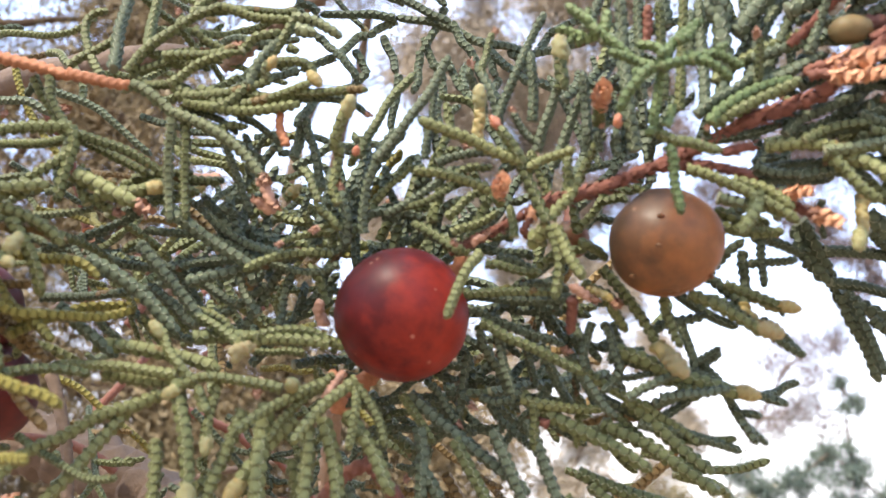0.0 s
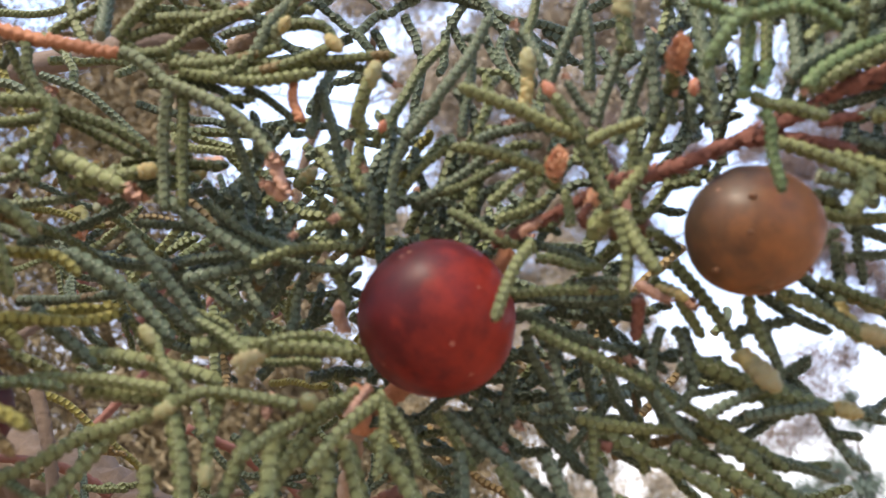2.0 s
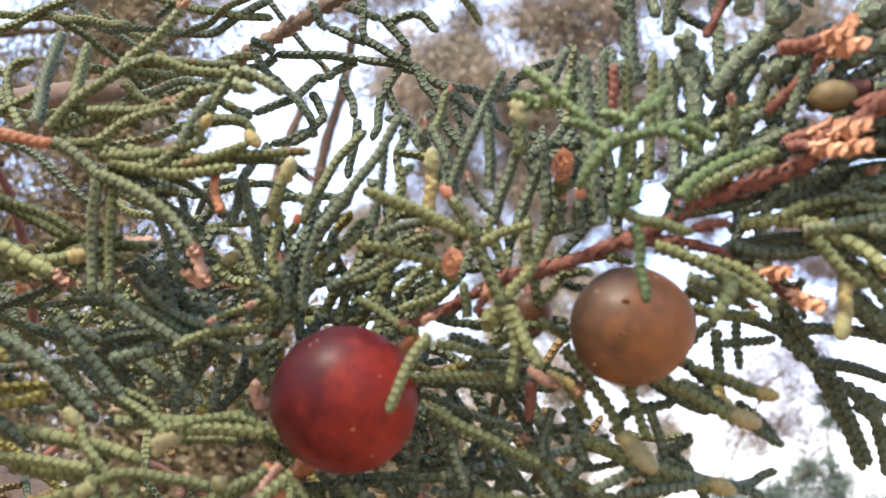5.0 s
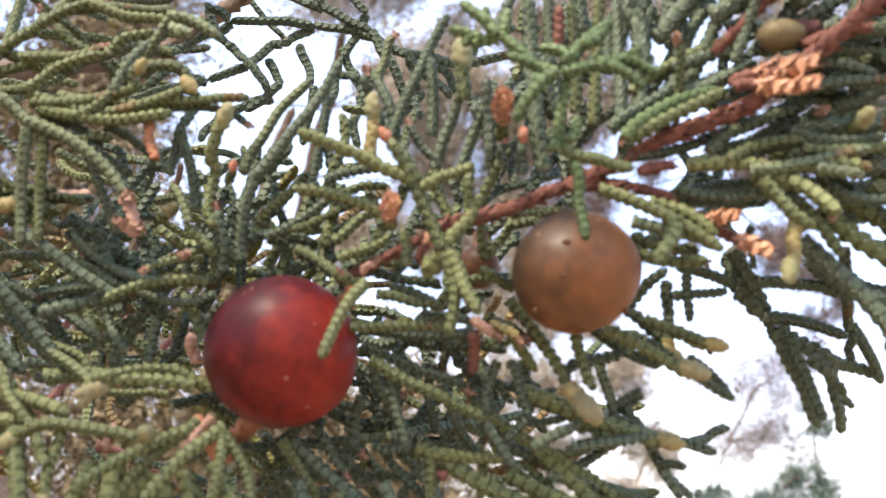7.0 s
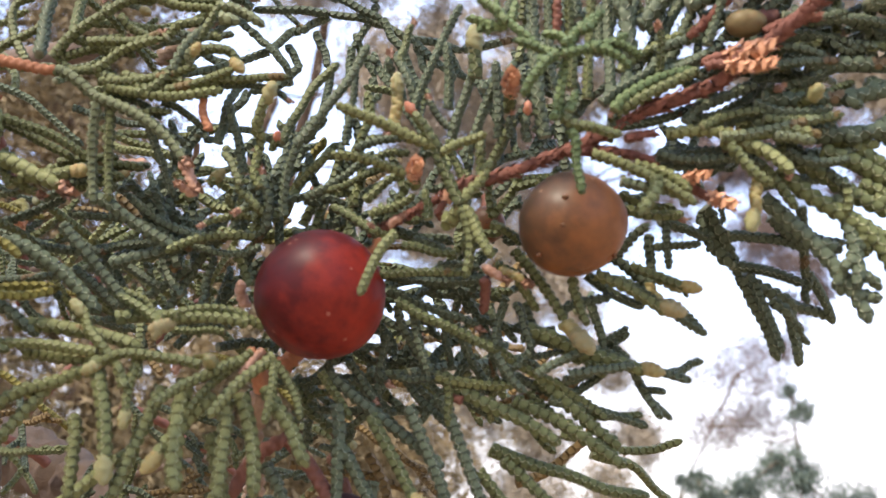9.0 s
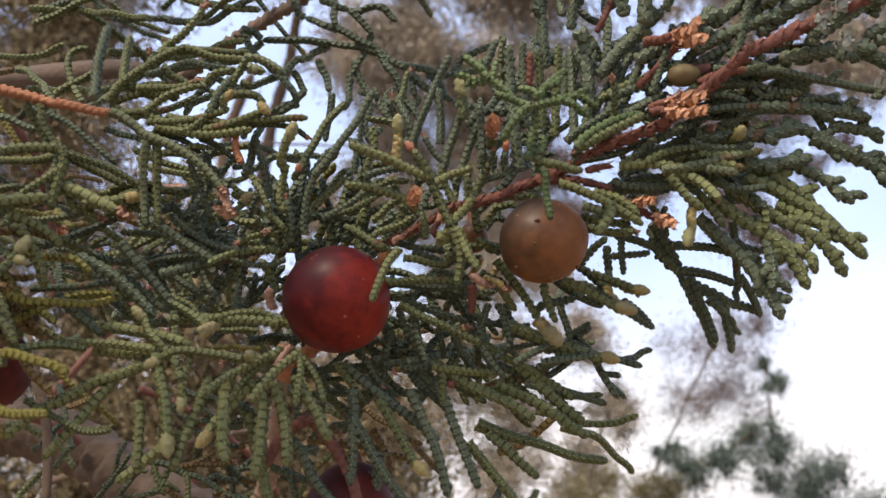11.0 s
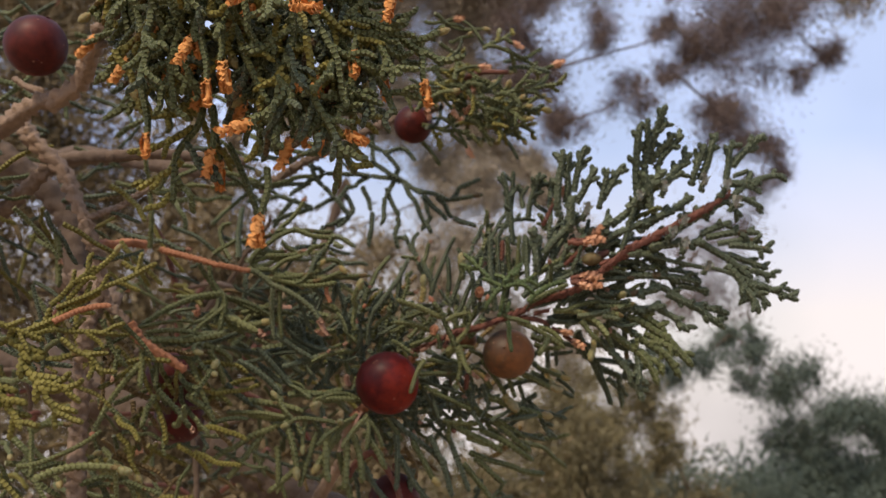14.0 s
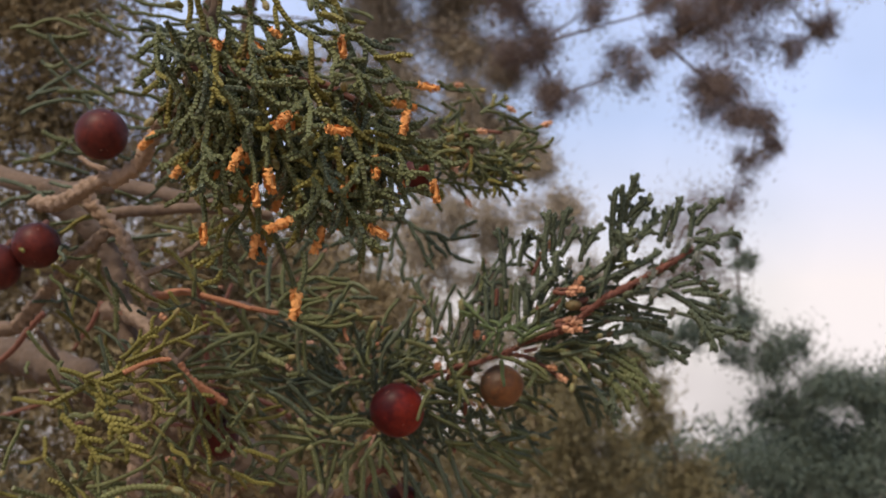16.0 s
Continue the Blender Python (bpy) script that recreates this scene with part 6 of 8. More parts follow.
shoot(LEFT, (-27.8, -3.0, 11.3), (-21.8, -3.0, 8.4), (0.0, 0.0, -0.0), 0.78, FRESH, tip="p")
shoot(LEFT, (-25.8, -3.0, 9.4), (-21.1, -2.0, 10.4), (-0.0, 0.0, -0.0), 0.68, FRESH, tip="y")
shoot(LEFT, (-41.9, -15.0, 4.7), (-42.2, -16.0, 0.2), (-0.0, 0.0, -0.0), 0.45, GREEN, tip="p")
shoot(LEFT, (-53.1, -15.0, 23.9), (-52.0, -15.0, 14.6), (0.2, 0.0, -0.0), 0.64, FRESH)
shoot(LEFT, (-38.5, -12.0, 7.6), (-27.9, -10.0, 6.8), (-0.1, 0.0, 0.9), 0.46, FRESH)
shoot(LEFT, (-27.6, -4.0, 13.1), (-33.6, -6.0, 7.2), (-0.0, 0.0, -0.0), 0.48, GREEN)
shoot(LEFT, (-25.3, -4.0, 3.5), (-17.8, -2.0, -2.2), (-0.0, 0.0, 0.8), 0.67, DARK)
shoot(LEFT, (-27.1, -4.0, -0.3), (-22.6, -2.0, -4.1), (-0.0, 0.0, 0.0), 0.58, DARK)
shoot(LEFT, (-20.1, -2.0, 8.5), (-12.4, 0.0, 3.7), (-0.0, 0.0, 0.0), 0.59, DARK)
shoot(LEFT, (-21.9, -2.0, 5.5), (-16.2, 0.0, -1.1), (-0.0, 0.0, 0.0), 0.59, DARK)
shoot(LEFT, (-18.3, 0.0, 2.7), (-8.7, 2.0, 5.8), (-0.0, 0.0, -0.0), 0.59, DARK)
shoot(LEFT, (-17.2, 0.0, -2.1), (-7.6, 2.0, -1.1), (-0.0, 0.0, -0.0), 0.69, GREEN)
shoot(LEFT, (-24.5, -2.0, -3.1), (-13.9, -2.0, -5.0), (-0.0, 0.0, 0.4), 0.68, FRESH)
shoot(LEFT, (-23.5, -2.0, -5.5), (-15.6, -3.0, -6.4), (0.0, 0.0, -0.0), 0.58, FRESH)

shoot(YELLOW, (-54.5, -38.0, 1.6), (-41.9, -38.0, 6.9), (-0.1, 0.0, 0.6), 0.57, OLIVE)
shoot(YELLOW, (-45.7, -38.0, 6.5), (-34.2, -38.0, 5.4), (0.0, 0.0, -0.3), 0.43, OLIVE)
shoot(YELLOW, (-47.2, -38.0, 5.4), (-36.5, -39.0, 10.6), (0.0, 0.0, 0.0), 0.47, OLIVE)
shoot(YELLOW, (-42.4, -39.0, 8.7), (-28.9, -40.0, 14.7), (0.0, 0.0, -0.3), 0.42, OLIVE)
shoot(YELLOW, (-41.0, -39.0, 9.8), (-34.2, -40.0, 16.6), (-0.0, 0.0, -0.0), 0.43, OLIVE, tip="y")
shoot(YELLOW, (-43.2, -39.0, 9.1), (-37.1, -40.0, 14.3), (0.0, 0.0, 0.0), 0.42, OLIVE)
shoot(YELLOW, (-48.6, -38.0, 4.6), (-44.9, -40.0, 1.4), (0.0, 0.0, -0.0), 0.75, OLIVE)
shoot(YELLOW, (-46.4, -39.0, 1.5), (-42.3, -40.0, -3.0), (0.0, 0.0, -0.0), 0.74, OLIVE)
shoot(YELLOW, (-43.5, -40.0, -1.5), (-39.0, -40.0, -2.6), (-0.0, 0.0, 0.4), 0.55, OLIVE)
shoot(YELLOW, (-42.7, -40.0, -3.0), (-40.2, -40.0, -5.9), (0.0, 0.0, -0.0), 0.55, OLIVE)
shoot(YELLOW, (-41.4, -39.0, 4.5), (-35.7, -39.0, -0.7), (0.6, 0.0, 0.3), 0.47, OLIVE)
shoot(YELLOW, (-49.1, -39.0, -3.0), (-45.3, -40.0, -7.4), (0.0, 0.0, -0.0), 0.55, OLIVE)
shoot(YELLOW, (-52.3, -39.0, 0.0), (-47.0, -40.0, -4.5), (0.0, 0.0, -0.0), 0.65, OLIVE)
shoot(YELLOW, (-42.7, -39.0, 6.8), (-34.8, -39.0, 8.7), (-0.1, 0.0, 0.8), 0.47, TWIG)
shoot(YELLOW, (-52.5, -40.0, 7.4), (-43.2, -40.0, 4.4), (0.0, 0.0, -0.0), 0.47, OLIVE)

shoot(BACK, (-5.6, 30.0, 54.1), (-4.8, 29.0, 47.0), (0, 0, 0), 0.62, DARK, 1)
shoot(BACK, (-4.8, 29.0, 47.0), (1.3, 28.0, 43.0), (0, 0, 0), 0.62, DARK, 1)
shoot(BACK, (1.3, 28.0, 43.0), (7.1, 27.0, 31.6), (0, 0, 0), 0.62, DARK, 1)
shoot(BACK, (-18.7, 30.0, 47.2), (-15.5, 29.0, 42.0), (0, 0, 0), 0.62, DARK, 1)
shoot(BACK, (-15.5, 29.0, 42.0), (-12.9, 28.0, 39.3), (0, 0, 0), 0.62, DARK, 1)
shoot(BACK, (-12.9, 28.0, 39.3), (-9.8, 27.0, 34.9), (0, 0, 0), 0.62, DARK, 1)
shoot(BACK, (1.2, 30.0, 43.5), (-5.9, 29.0, 44.5), (0, 0, 0), 0.62, DARK, 1)
shoot(BACK, (-5.9, 29.0, 44.5), (-15.4, 28.0, 44.8), (0, 0, 0), 0.62, DARK, 1)
shoot(BACK, (-15.4, 28.0, 44.8), (-18.3, 27.0, 46.4), (0, 0, 0), 0.62, DARK, 1)
shoot(BACK, (-13.4, 30.0, 39.8), (-17.7, 29.0, 37.4), (0, 0, 0), 0.62, DARK, 1)
shoot(BACK, (-17.7, 29.0, 37.4), (-26.0, 28.0, 34.7), (0, 0, 0), 0.62, DARK, 1)
shoot(BACK, (-17.9, 30.0, 37.6), (-22.0, 29.0, 39.3), (0, 0, 0), 0.62, DARK, 1)
shoot(BACK, (-22.0, 29.0, 39.3), (-25.8, 28.0, 33.3), (0, 0, 0), 0.62, DARK, 1)
shoot(BACK, (-6.0, 30.0, 44.7), (-9.3, 29.0, 42.0), (0, 0, 0), 0.62, DARK, 1)
shoot(BACK, (-9.3, 29.0, 42.0), (-13.1, 28.0, 39.3), (0, 0, 0), 0.62, DARK, 1)
shoot(BACK, (0.2, 30.0, 46.2), (-2.7, 29.0, 39.6), (0, 0, 0), 0.62, DARK, 1)
shoot(BACK, (-2.7, 29.0, 39.6), (-2.9, 28.0, 33.0), (0, 0, 0), 0.62, DARK, 1)
shoot(BACK, (-7.4, 30.0, 42.3), (-5.2, 29.0, 36.5), (0, 0, 0), 0.62, DARK, 1)
shoot(BACK, (-5.2, 29.0, 36.5), (-5.6, 28.0, 28.5), (0, 0, 0), 0.62, DARK, 1)
shoot(BACK, (3.6, 30.0, 41.7), (11.4, 29.0, 39.3), (0, 0, 0), 0.62, DARK, 1)
shoot(BACK, (11.4, 29.0, 39.3), (17.9, 28.0, 40.0), (0, 0, 0), 0.62, DARK, 1)
shoot(BACK, (-2.2, 30.0, 42.0), (0.1, 29.0, 35.3), (0, 0, 0), 0.62, DARK, 1)
shoot(BACK, (0.1, 29.0, 35.3), (0.5, 28.0, 28.5), (0, 0, 0), 0.62, DARK, 1)
shoot(BACK, (-10.1, 30.0, 35.5), (-15.3, 29.0, 33.5), (0, 0, 0), 0.62, DARK, 1)
shoot(BACK, (-15.3, 29.0, 33.5), (-17.4, 28.0, 29.4), (0, 0, 0), 0.62, DARK, 1)
shoot(BACK, (8.4, 30.0, 40.1), (12.0, 29.0, 35.3), (0, 0, 0), 0.62, DARK, 1)
shoot(BACK, (12.0, 29.0, 35.3), (16.7, 28.0, 33.1), (0, 0, 0), 0.62, DARK, 1)
shoot(BACK, (1.2, 30.0, 43.5), (5.5, 29.0, 40.2), (0, 0, 0), 0.62, DARK, 1)
shoot(BACK, (5.5, 29.0, 40.2), (10.2, 28.0, 34.3), (0, 0, 0), 0.62, DARK, 1)
shoot(BACK, (-7.4, 30.0, 52.2), (-2.7, 29.0, 49.7), (0, 0, 0), 0.62, DARK, 1)
shoot(BACK, (-2.7, 29.0, 49.7), (0.1, 28.0, 46.1), (0, 0, 0), 0.62, DARK, 1)
shoot(BACK, (-15.7, 30.0, 45.4), (-20.3, 29.0, 42.0), (0, 0, 0), 0.62, DARK, 1)
shoot(BACK, (-20.3, 29.0, 42.0), (-22.4, 28.0, 39.9), (0, 0, 0), 0.62, DARK, 1)
shoot(BACK, (-10.8, 30.0, 40.4), (-9.2, 29.0, 36.9), (0, 0, 0), 0.62, DARK, 1)
shoot(BACK, (-9.2, 29.0, 36.9), (-12.2, 28.0, 33.0), (0, 0, 0), 0.62, DARK, 1)
shoot(BACK, (5.4, 30.0, 40.4), (7.0, 29.0, 35.9), (0, 0, 0), 0.62, DARK, 1)
shoot(BACK, (7.0, 29.0, 35.9), (5.5, 28.0, 32.1), (0, 0, 0), 0.62, DARK, 1)
shoot(BACK, (-4.9, 30.0, 47.2), (-9.6, 29.0, 48.8), (0, 0, 0), 0.62, DARK, 1)
shoot(BACK, (-9.6, 29.0, 48.8), (-12.0, 28.0, 51.6), (0, 0, 0), 0.62, DARK, 1)
shoot(BACK, (-2.7, 30.0, 50.0), (1.2, 29.0, 50.4), (0, 0, 0), 0.62, DARK, 1)
shoot(BACK, (1.2, 29.0, 50.4), (4.2, 28.0, 47.3), (0, 0, 0), 0.62, DARK, 1)
shoot(BACK, (11.4, 30.0, 39.6), (13.2, 29.0, 42.0), (0, 0, 0), 0.62, DARK, 1)
shoot(BACK, (13.2, 29.0, 42.0), (17.4, 28.0, 43.3), (0, 0, 0), 0.62, DARK, 1)

shoot(OUTER, (33.0, -10.0, 26.8), (33.6, -11.0, 28.3), (0.0, 0.0, 0.0), 0.57, DARK, tip="g")
shoot(OUTER, (42.1, -10.0, 29.2), (42.6, -11.0, 30.6), (0.0, 0.0, 0.0), 0.57, DARK, tip="g")
shoot(OUTER, (46.4, -10.0, 30.7), (46.9, -11.0, 32.1), (0.0, 0.0, 0.0), 0.57, DARK, tip="g")
shoot(OUTER, (53.2, -10.0, 31.6), (53.6, -11.0, 33.4), (0.0, 0.0, 0.0), 0.57, DARK, tip="g")
shoot(OUTER, (56.5, -10.0, 30.7), (57.3, -11.0, 32.4), (0.0, 0.0, 0.0), 0.57, DARK, tip="g")
shoot(OUTER, (49.1, -10.0, 24.8), (50.0, -11.0, 26.4), (0.0, 0.0, 0.0), 0.57, DARK, tip="g")
shoot(OUTER, (47.1, -10.0, 22.9), (47.5, -11.0, 24.3), (0.0, 0.0, 0.0), 0.57, DARK, tip="g")
shoot(OUTER, (49.4, -10.0, 21.0), (49.8, -11.0, 22.3), (0.0, 0.0, 0.0), 0.56, DARK, tip="g")
shoot(OUTER, (57.8, -10.0, 28.2), (58.5, -11.0, 29.7), (0.0, 0.0, 0.0), 0.57, DARK, tip="g")
shoot(OUTER, (53.5, -8.0, 17.9), (54.0, -9.0, 19.2), (0.0, 0.0, 0.0), 0.57, DARK, tip="g")

shoot(AXIS, (31.1, -9.0, 16.2), (32.7, -10.0, 15.9), (0.0, -0.0, 0.0), 0.45, RUST, tip="o")
shoot(AXIS, (32.8, -9.0, 16.6), (34.2, -10.0, 16.9), (0.0, 0.0, 0.0), 0.45, RUST, tip="o")
shoot(AXIS, (33.0, -9.0, 15.8), (34.5, -10.0, 15.9), (0.0, 0.0, 0.0), 0.45, RUST, tip="o")
shoot(AXIS, (28.3, -4.0, 9.1), (30.2, -5.0, 8.2), (0.0, 0.0, -0.0), 0.43, RUST, tip="o")
shoot(AXIS, (30.4, -4.0, 8.0), (31.9, -5.0, 6.6), (0.0, -0.0, -0.0), 0.46, RUST, tip="o")

shoot(OUTER, (30.5, -11.0, 22.7), (33.0, -13.0, 22.4), (0.0, 0.0, 0.0), 0.49, RUST, tip="o")
shoot(OUTER, (31.3, -8.0, 17.2), (33.3, -9.0, 17.4), (0.0, 0.0, 0.0), 0.50, RUST, tip="o")

shoot(CORE, (13.8, 0.0, 2.3), (15.4, -1.0, 1.0), (0.0, 0.0, -0.0), 0.44, BUD, tip="p")
shoot(CORE, (15.0, 0.0, 2.3), (17.0, -1.0, 0.8), (0.0, 0.0, -0.0), 0.44, YBUD, tip="p")
shoot(CORE, (5.8, -2.0, 5.4), (6.9, -3.0, 5.8), (0.0, 0.0, 0.0), 0.32, BUD, tip="p")
shoot(CORE, (9.7, -3.0, 6.0), (10.6, -3.0, 7.2), (-0.0, 0.0, -0.0), 0.36, RUST, tip="o")

shoot(CORE, (6.5, -1.0, 17.2), (5.5, -2.0, 21.3), (-0.3, 0.0, 0.6), 0.48, DARK, tip="p")
shoot(CORE, (5.0, -1.0, 1.5), (12.3, -1.0, 1.7), (-0.4, 0.0, -0.1), 0.45, GREEN)
shoot(CORE, (6.8, -1.0, 4.0), (11.5, -1.0, 3.1), (0.2, -0.0, 0.0), 0.44, GREEN)
shoot(CORE, (6.4, 0.0, -0.6), (14.7, 0.0, -4.8), (-0.2, 0.0, 0.1), 0.50, GREEN)
shoot(CORE, (7.6, 1.0, -1.1), (9.2, 1.0, -6.6), (0.0, 0.0, -0.3), 0.45, DARK)
shoot(CORE, (14.6, 1.0, -4.8), (17.2, 1.0, -8.1), (-0.0, 0.0, -0.3), 0.45, DARK)
shoot(CORE, (15.5, 2.0, -0.2), (15.1, 2.0, -4.4), (-0.6, 0.0, 0.0), 0.42, DARK)
shoot(CORE, (16.3, 2.0, -0.2), (17.5, 2.0, -4.5), (0.4, 0.0, 0.1), 0.42, DARK)
shoot(CORE, (17.5, 2.0, -4.5), (15.9, 2.0, -5.7), (-0.2, 0.0, -0.3), 0.42, DARK)
shoot(CORE, (18.0, 1.0, -6.5), (22.3, 1.0, -4.6), (0.1, 0.0, 0.3), 0.46, DARK)
shoot(CORE, (20.7, 2.0, -6.3), (26.2, 2.0, -5.5), (0.0, 0.0, 0.0), 0.46, DARK)

shoot(AXIS, (24.3, -4.0, 20.5), (25.2, -4.0, 26.7), (0.0, 0.0, 0.0), 0.50, DARK)
shoot(AXIS, (23.6, -3.0, 20.6), (23.9, -3.0, 25.9), (0.0, 0.0, 0.0), 0.50, DARK)
shoot(AXIS, (27.5, -5.0, 19.5), (31.3, -5.0, 25.7), (-0.1, 0.0, -0.2), 0.50, DARK)
shoot(AXIS, (24.9, -6.0, 17.4), (33.1, -6.0, 22.0), (-1.2, 0.0, 0.1), 0.52, GREEN)
shoot(AXIS, (24.0, -7.5, 13.2), (30.6, -7.5, 16.8), (-1.0, 0.0, 0.3), 0.55, VERD)
shoot(AXIS, (25.2, -6.0, 16.1), (33.7, -6.0, 19.8), (-1.4, 0.0, -0.7), 0.50, DARK)
shoot(AXIS, (32.2, -7.5, 10.9), (40.1, -7.5, 12.5), (-0.6, 0.0, -0.4), 0.52, SAGE)
shoot(AXIS, (32.7, -8.0, 10.0), (35.7, -8.0, 6.6), (-0.2, 0.0, 0.0), 0.52, GREEN)
shoot(AXIS, (36.3, -8.0, 10.8), (39.3, -8.0, 10.2), (0.0, 0.0, 0.0), 0.50, SAGE)
shoot(AXIS, (29.9, -6.0, 12.9), (36.1, -6.0, 16.2), (-0.9, -0.0, -0.1), 0.50, DARK)
shoot(AXIS, (30.9, -7.0, 11.9), (36.1, -7.0, 13.2), (-0.4, 0.0, 0.4), 0.50, GREEN)
shoot(AXIS, (35.2, -7.0, 14.0), (41.5, -7.0, 13.6), (-0.2, 0.0, -0.4), 0.48, DARK)
shoot(AXIS, (35.9, -7.0, 12.7), (42.2, -7.0, 13.0), (-0.2, 0.0, -0.3), 0.50, GREEN)
shoot(AXIS, (35.2, -8.0, 16.4), (42.3, -8.0, 17.2), (-0.5, 0.0, 0.3), 0.48, DARK)
shoot(AXIS, (35.3, -8.0, 18.2), (41.3, -8.0, 17.8), (-0.3, 0.0, 0.5), 0.50, DARK)
shoot(AXIS, (27.7, -5.0, 10.7), (33.0, -5.0, 10.5), (-0.2, -0.0, -0.6), 0.48, DARK)
shoot(AXIS, (30.9, -5.0, 9.8), (36.3, -5.0, 9.4), (-0.1, 0.0, 0.4), 0.48, DARK)
shoot(AXIS, (37.8, -6.0, 10.3), (42.5, -6.0, 9.7), (-0.2, 0.0, -0.6), 0.48, DARK)
shoot(AXIS, (24.5, -6.0, 7.8), (29.5, -6.0, 6.2), (-0.3, 0.0, 0.2), 0.52, SAGE)
shoot(AXIS, (29.2, -4.0, 23.3), (31.1, -4.0, 28.1), (0.4, 0.0, -0.5), 0.50, DARK)
shoot(AXIS, (32.2, -5.0, 23.1), (35.0, -5.0, 27.9), (0.4, 0.0, -0.5), 0.50, DARK)
shoot(AXIS, (33.9, -6.0, 22.3), (38.3, -6.0, 26.7), (0.3, -0.0, -0.6), 0.50, DARK)

shoot(OUTER, (33.8, 6.0, 9.4), (36.1, 6.0, 4.3), (-0.5, 0.0, -0.2), 0.80, DARK)
shoot(OUTER, (39.3, 6.0, 1.2), (40.9, 6.0, -0.7), (0.1, 0.0, -0.1), 0.62, DARK)
shoot(OUTER, (37.8, 6.0, 3.0), (39.7, 6.0, -3.8), (0.1, 0.0, -0.2), 0.52, DARK)
shoot(OUTER, (42.0, 4.0, 7.1), (45.6, 4.0, 5.6), (-0.2, 0.0, -0.0), 0.50, DARK)
shoot(OUTER, (42.7, 6.0, 3.1), (42.2, 6.0, 0.8), (0.0, 0.0, 0.0), 0.44, DARK)

shoot(NEAR, (19.3, -11.0, 10.8), (19.6, -12.5, 15.2), (-0.1, 0.0, -0.2), 0.43, VERD)
shoot(NEAR, (19.6, -13.0, 15.0), (22.9, -13.0, 19.1), (-0.7, 0.0, -0.1), 0.45, VERD)
shoot(NEAR, (20.8, -13.5, 16.9), (22.3, -13.5, 17.9), (0.2, -0.0, 0.1), 0.43, VERD)
shoot(NEAR, (19.9, -13.0, 16.0), (17.9, -13.0, 17.0), (0.2, 0.0, 0.2), 0.43, VERD)
shoot(NEAR, (19.6, -13.5, 14.9), (24.5, -13.5, 13.8), (0.2, -0.0, 0.9), 0.43, VERD)
shoot(NEAR, (21.2, -13.0, 15.9), (25.6, -13.0, 15.1), (0.1, 0.0, 0.5), 0.40, VERD)
shoot(NEAR, (23.3, -13.0, 16.1), (24.5, -13.0, 16.9), (-0.1, 0.0, 0.0), 0.38, VERD)
shoot(NEAR, (19.0, -14.0, 14.7), (16.5, -14.0, 11.2), (-0.1, 0.0, 0.3), 0.47, VERD)
shoot(NEAR, (19.1, -13.0, 15.2), (15.9, -13.0, 16.4), (0.0, -0.0, 0.1), 0.43, VERD)
shoot(NEAR, (19.2, -12.0, 10.5), (18.4, -12.0, 10.5), (0.0, 0.0, 0.0), 0.43, VERD)
shoot(NEAR, (19.5, -11.5, 10.7), (23.9, -11.5, 9.4), (0.1, 0.0, -0.2), 0.48, GREEN)
shoot(NEAR, (19.9, -12.0, 11.0), (20.6, -12.0, 12.9), (0.0, 0.0, 0.0), 0.40, VERD)
shoot(NEAR, (20.1, -11.5, 9.7), (20.7, -11.5, 4.5), (0.2, 0.0, 0.3), 0.43, VERD)
shoot(NEAR, (17.5, -12.5, 16.2), (15.3, -12.5, 18.5), (-0.2, 0.0, 0.3), 0.43, VERD)
shoot(NEAR, (15.4, -12.5, 18.3), (12.9, -12.5, 20.7), (-0.1, 0.0, 0.0), 0.47, VERD)
shoot(NEAR, (15.4, -12.0, 18.3), (12.0, -12.0, 18.7), (0.0, 0.0, -0.1), 0.43, VERD)
shoot(NEAR, (15.7, -12.5, 18.5), (16.1, -12.5, 20.1), (0.0, 0.0, 0.0), 0.43, VERD)
shoot(NEAR, (14.7, -12.5, 19.0), (14.5, -12.5, 20.2), (0.0, 0.0, 0.0), 0.40, VERD)
shoot(NEAR, (22.4, -13.5, 15.3), (23.1, -13.5, 16.0), (0.0, 0.0, 0.0), 0.36, VERD)
shoot(NEAR, (21.7, -13.5, 15.3), (22.2, -13.5, 16.1), (0.0, 0.0, 0.0), 0.36, VERD)
shoot(NEAR, (19.6, -13.5, 15.7), (20.1, -13.5, 16.7), (0.0, 0.0, 0.0), 0.38, VERD)
shoot(NEAR, (18.2, -13.5, 14.3), (17.6, -13.5, 14.7), (0.0, 0.0, 0.0), 0.36, VERD)
shoot(NEAR, (13.7, -12.0, 18.4), (13.0, -12.0, 17.8), (0.0, 0.0, 0.0), 0.38, VERD)
shoot(NEAR, (14.2, -12.0, 18.4), (13.9, -12.0, 17.6), (0.0, 0.0, 0.0), 0.38, VERD)

shoot(LOWER, (-13.1, -1.0, -2.7), (-18.1, 0.0, 0.6), (-0.2, 0.0, 0.2), 0.48, GREEN)
shoot(LOWER, (-5.5, -2.0, -3.0), (-11.9, -4.0, -3.6), (-0.4, 0.0, 0.7), 0.55, FRESH, tip="K")
shoot(LOWER, (-16.8, -4.0, -5.8), (-26.9, -4.0, -5.1), (0.3, 0.0, 0.2), 0.50, FRESH)
shoot(LOWER, (-15.8, -4.0, -6.0), (-18.7, -4.0, -2.1), (-0.1, -0.0, -0.1), 0.46, FRESH, tip="k")
shoot(LOWER, (-14.0, -5.0, -8.7), (-14.6, -5.0, -6.7), (0.0, 0.0, 0.0), 0.48, FRESH)

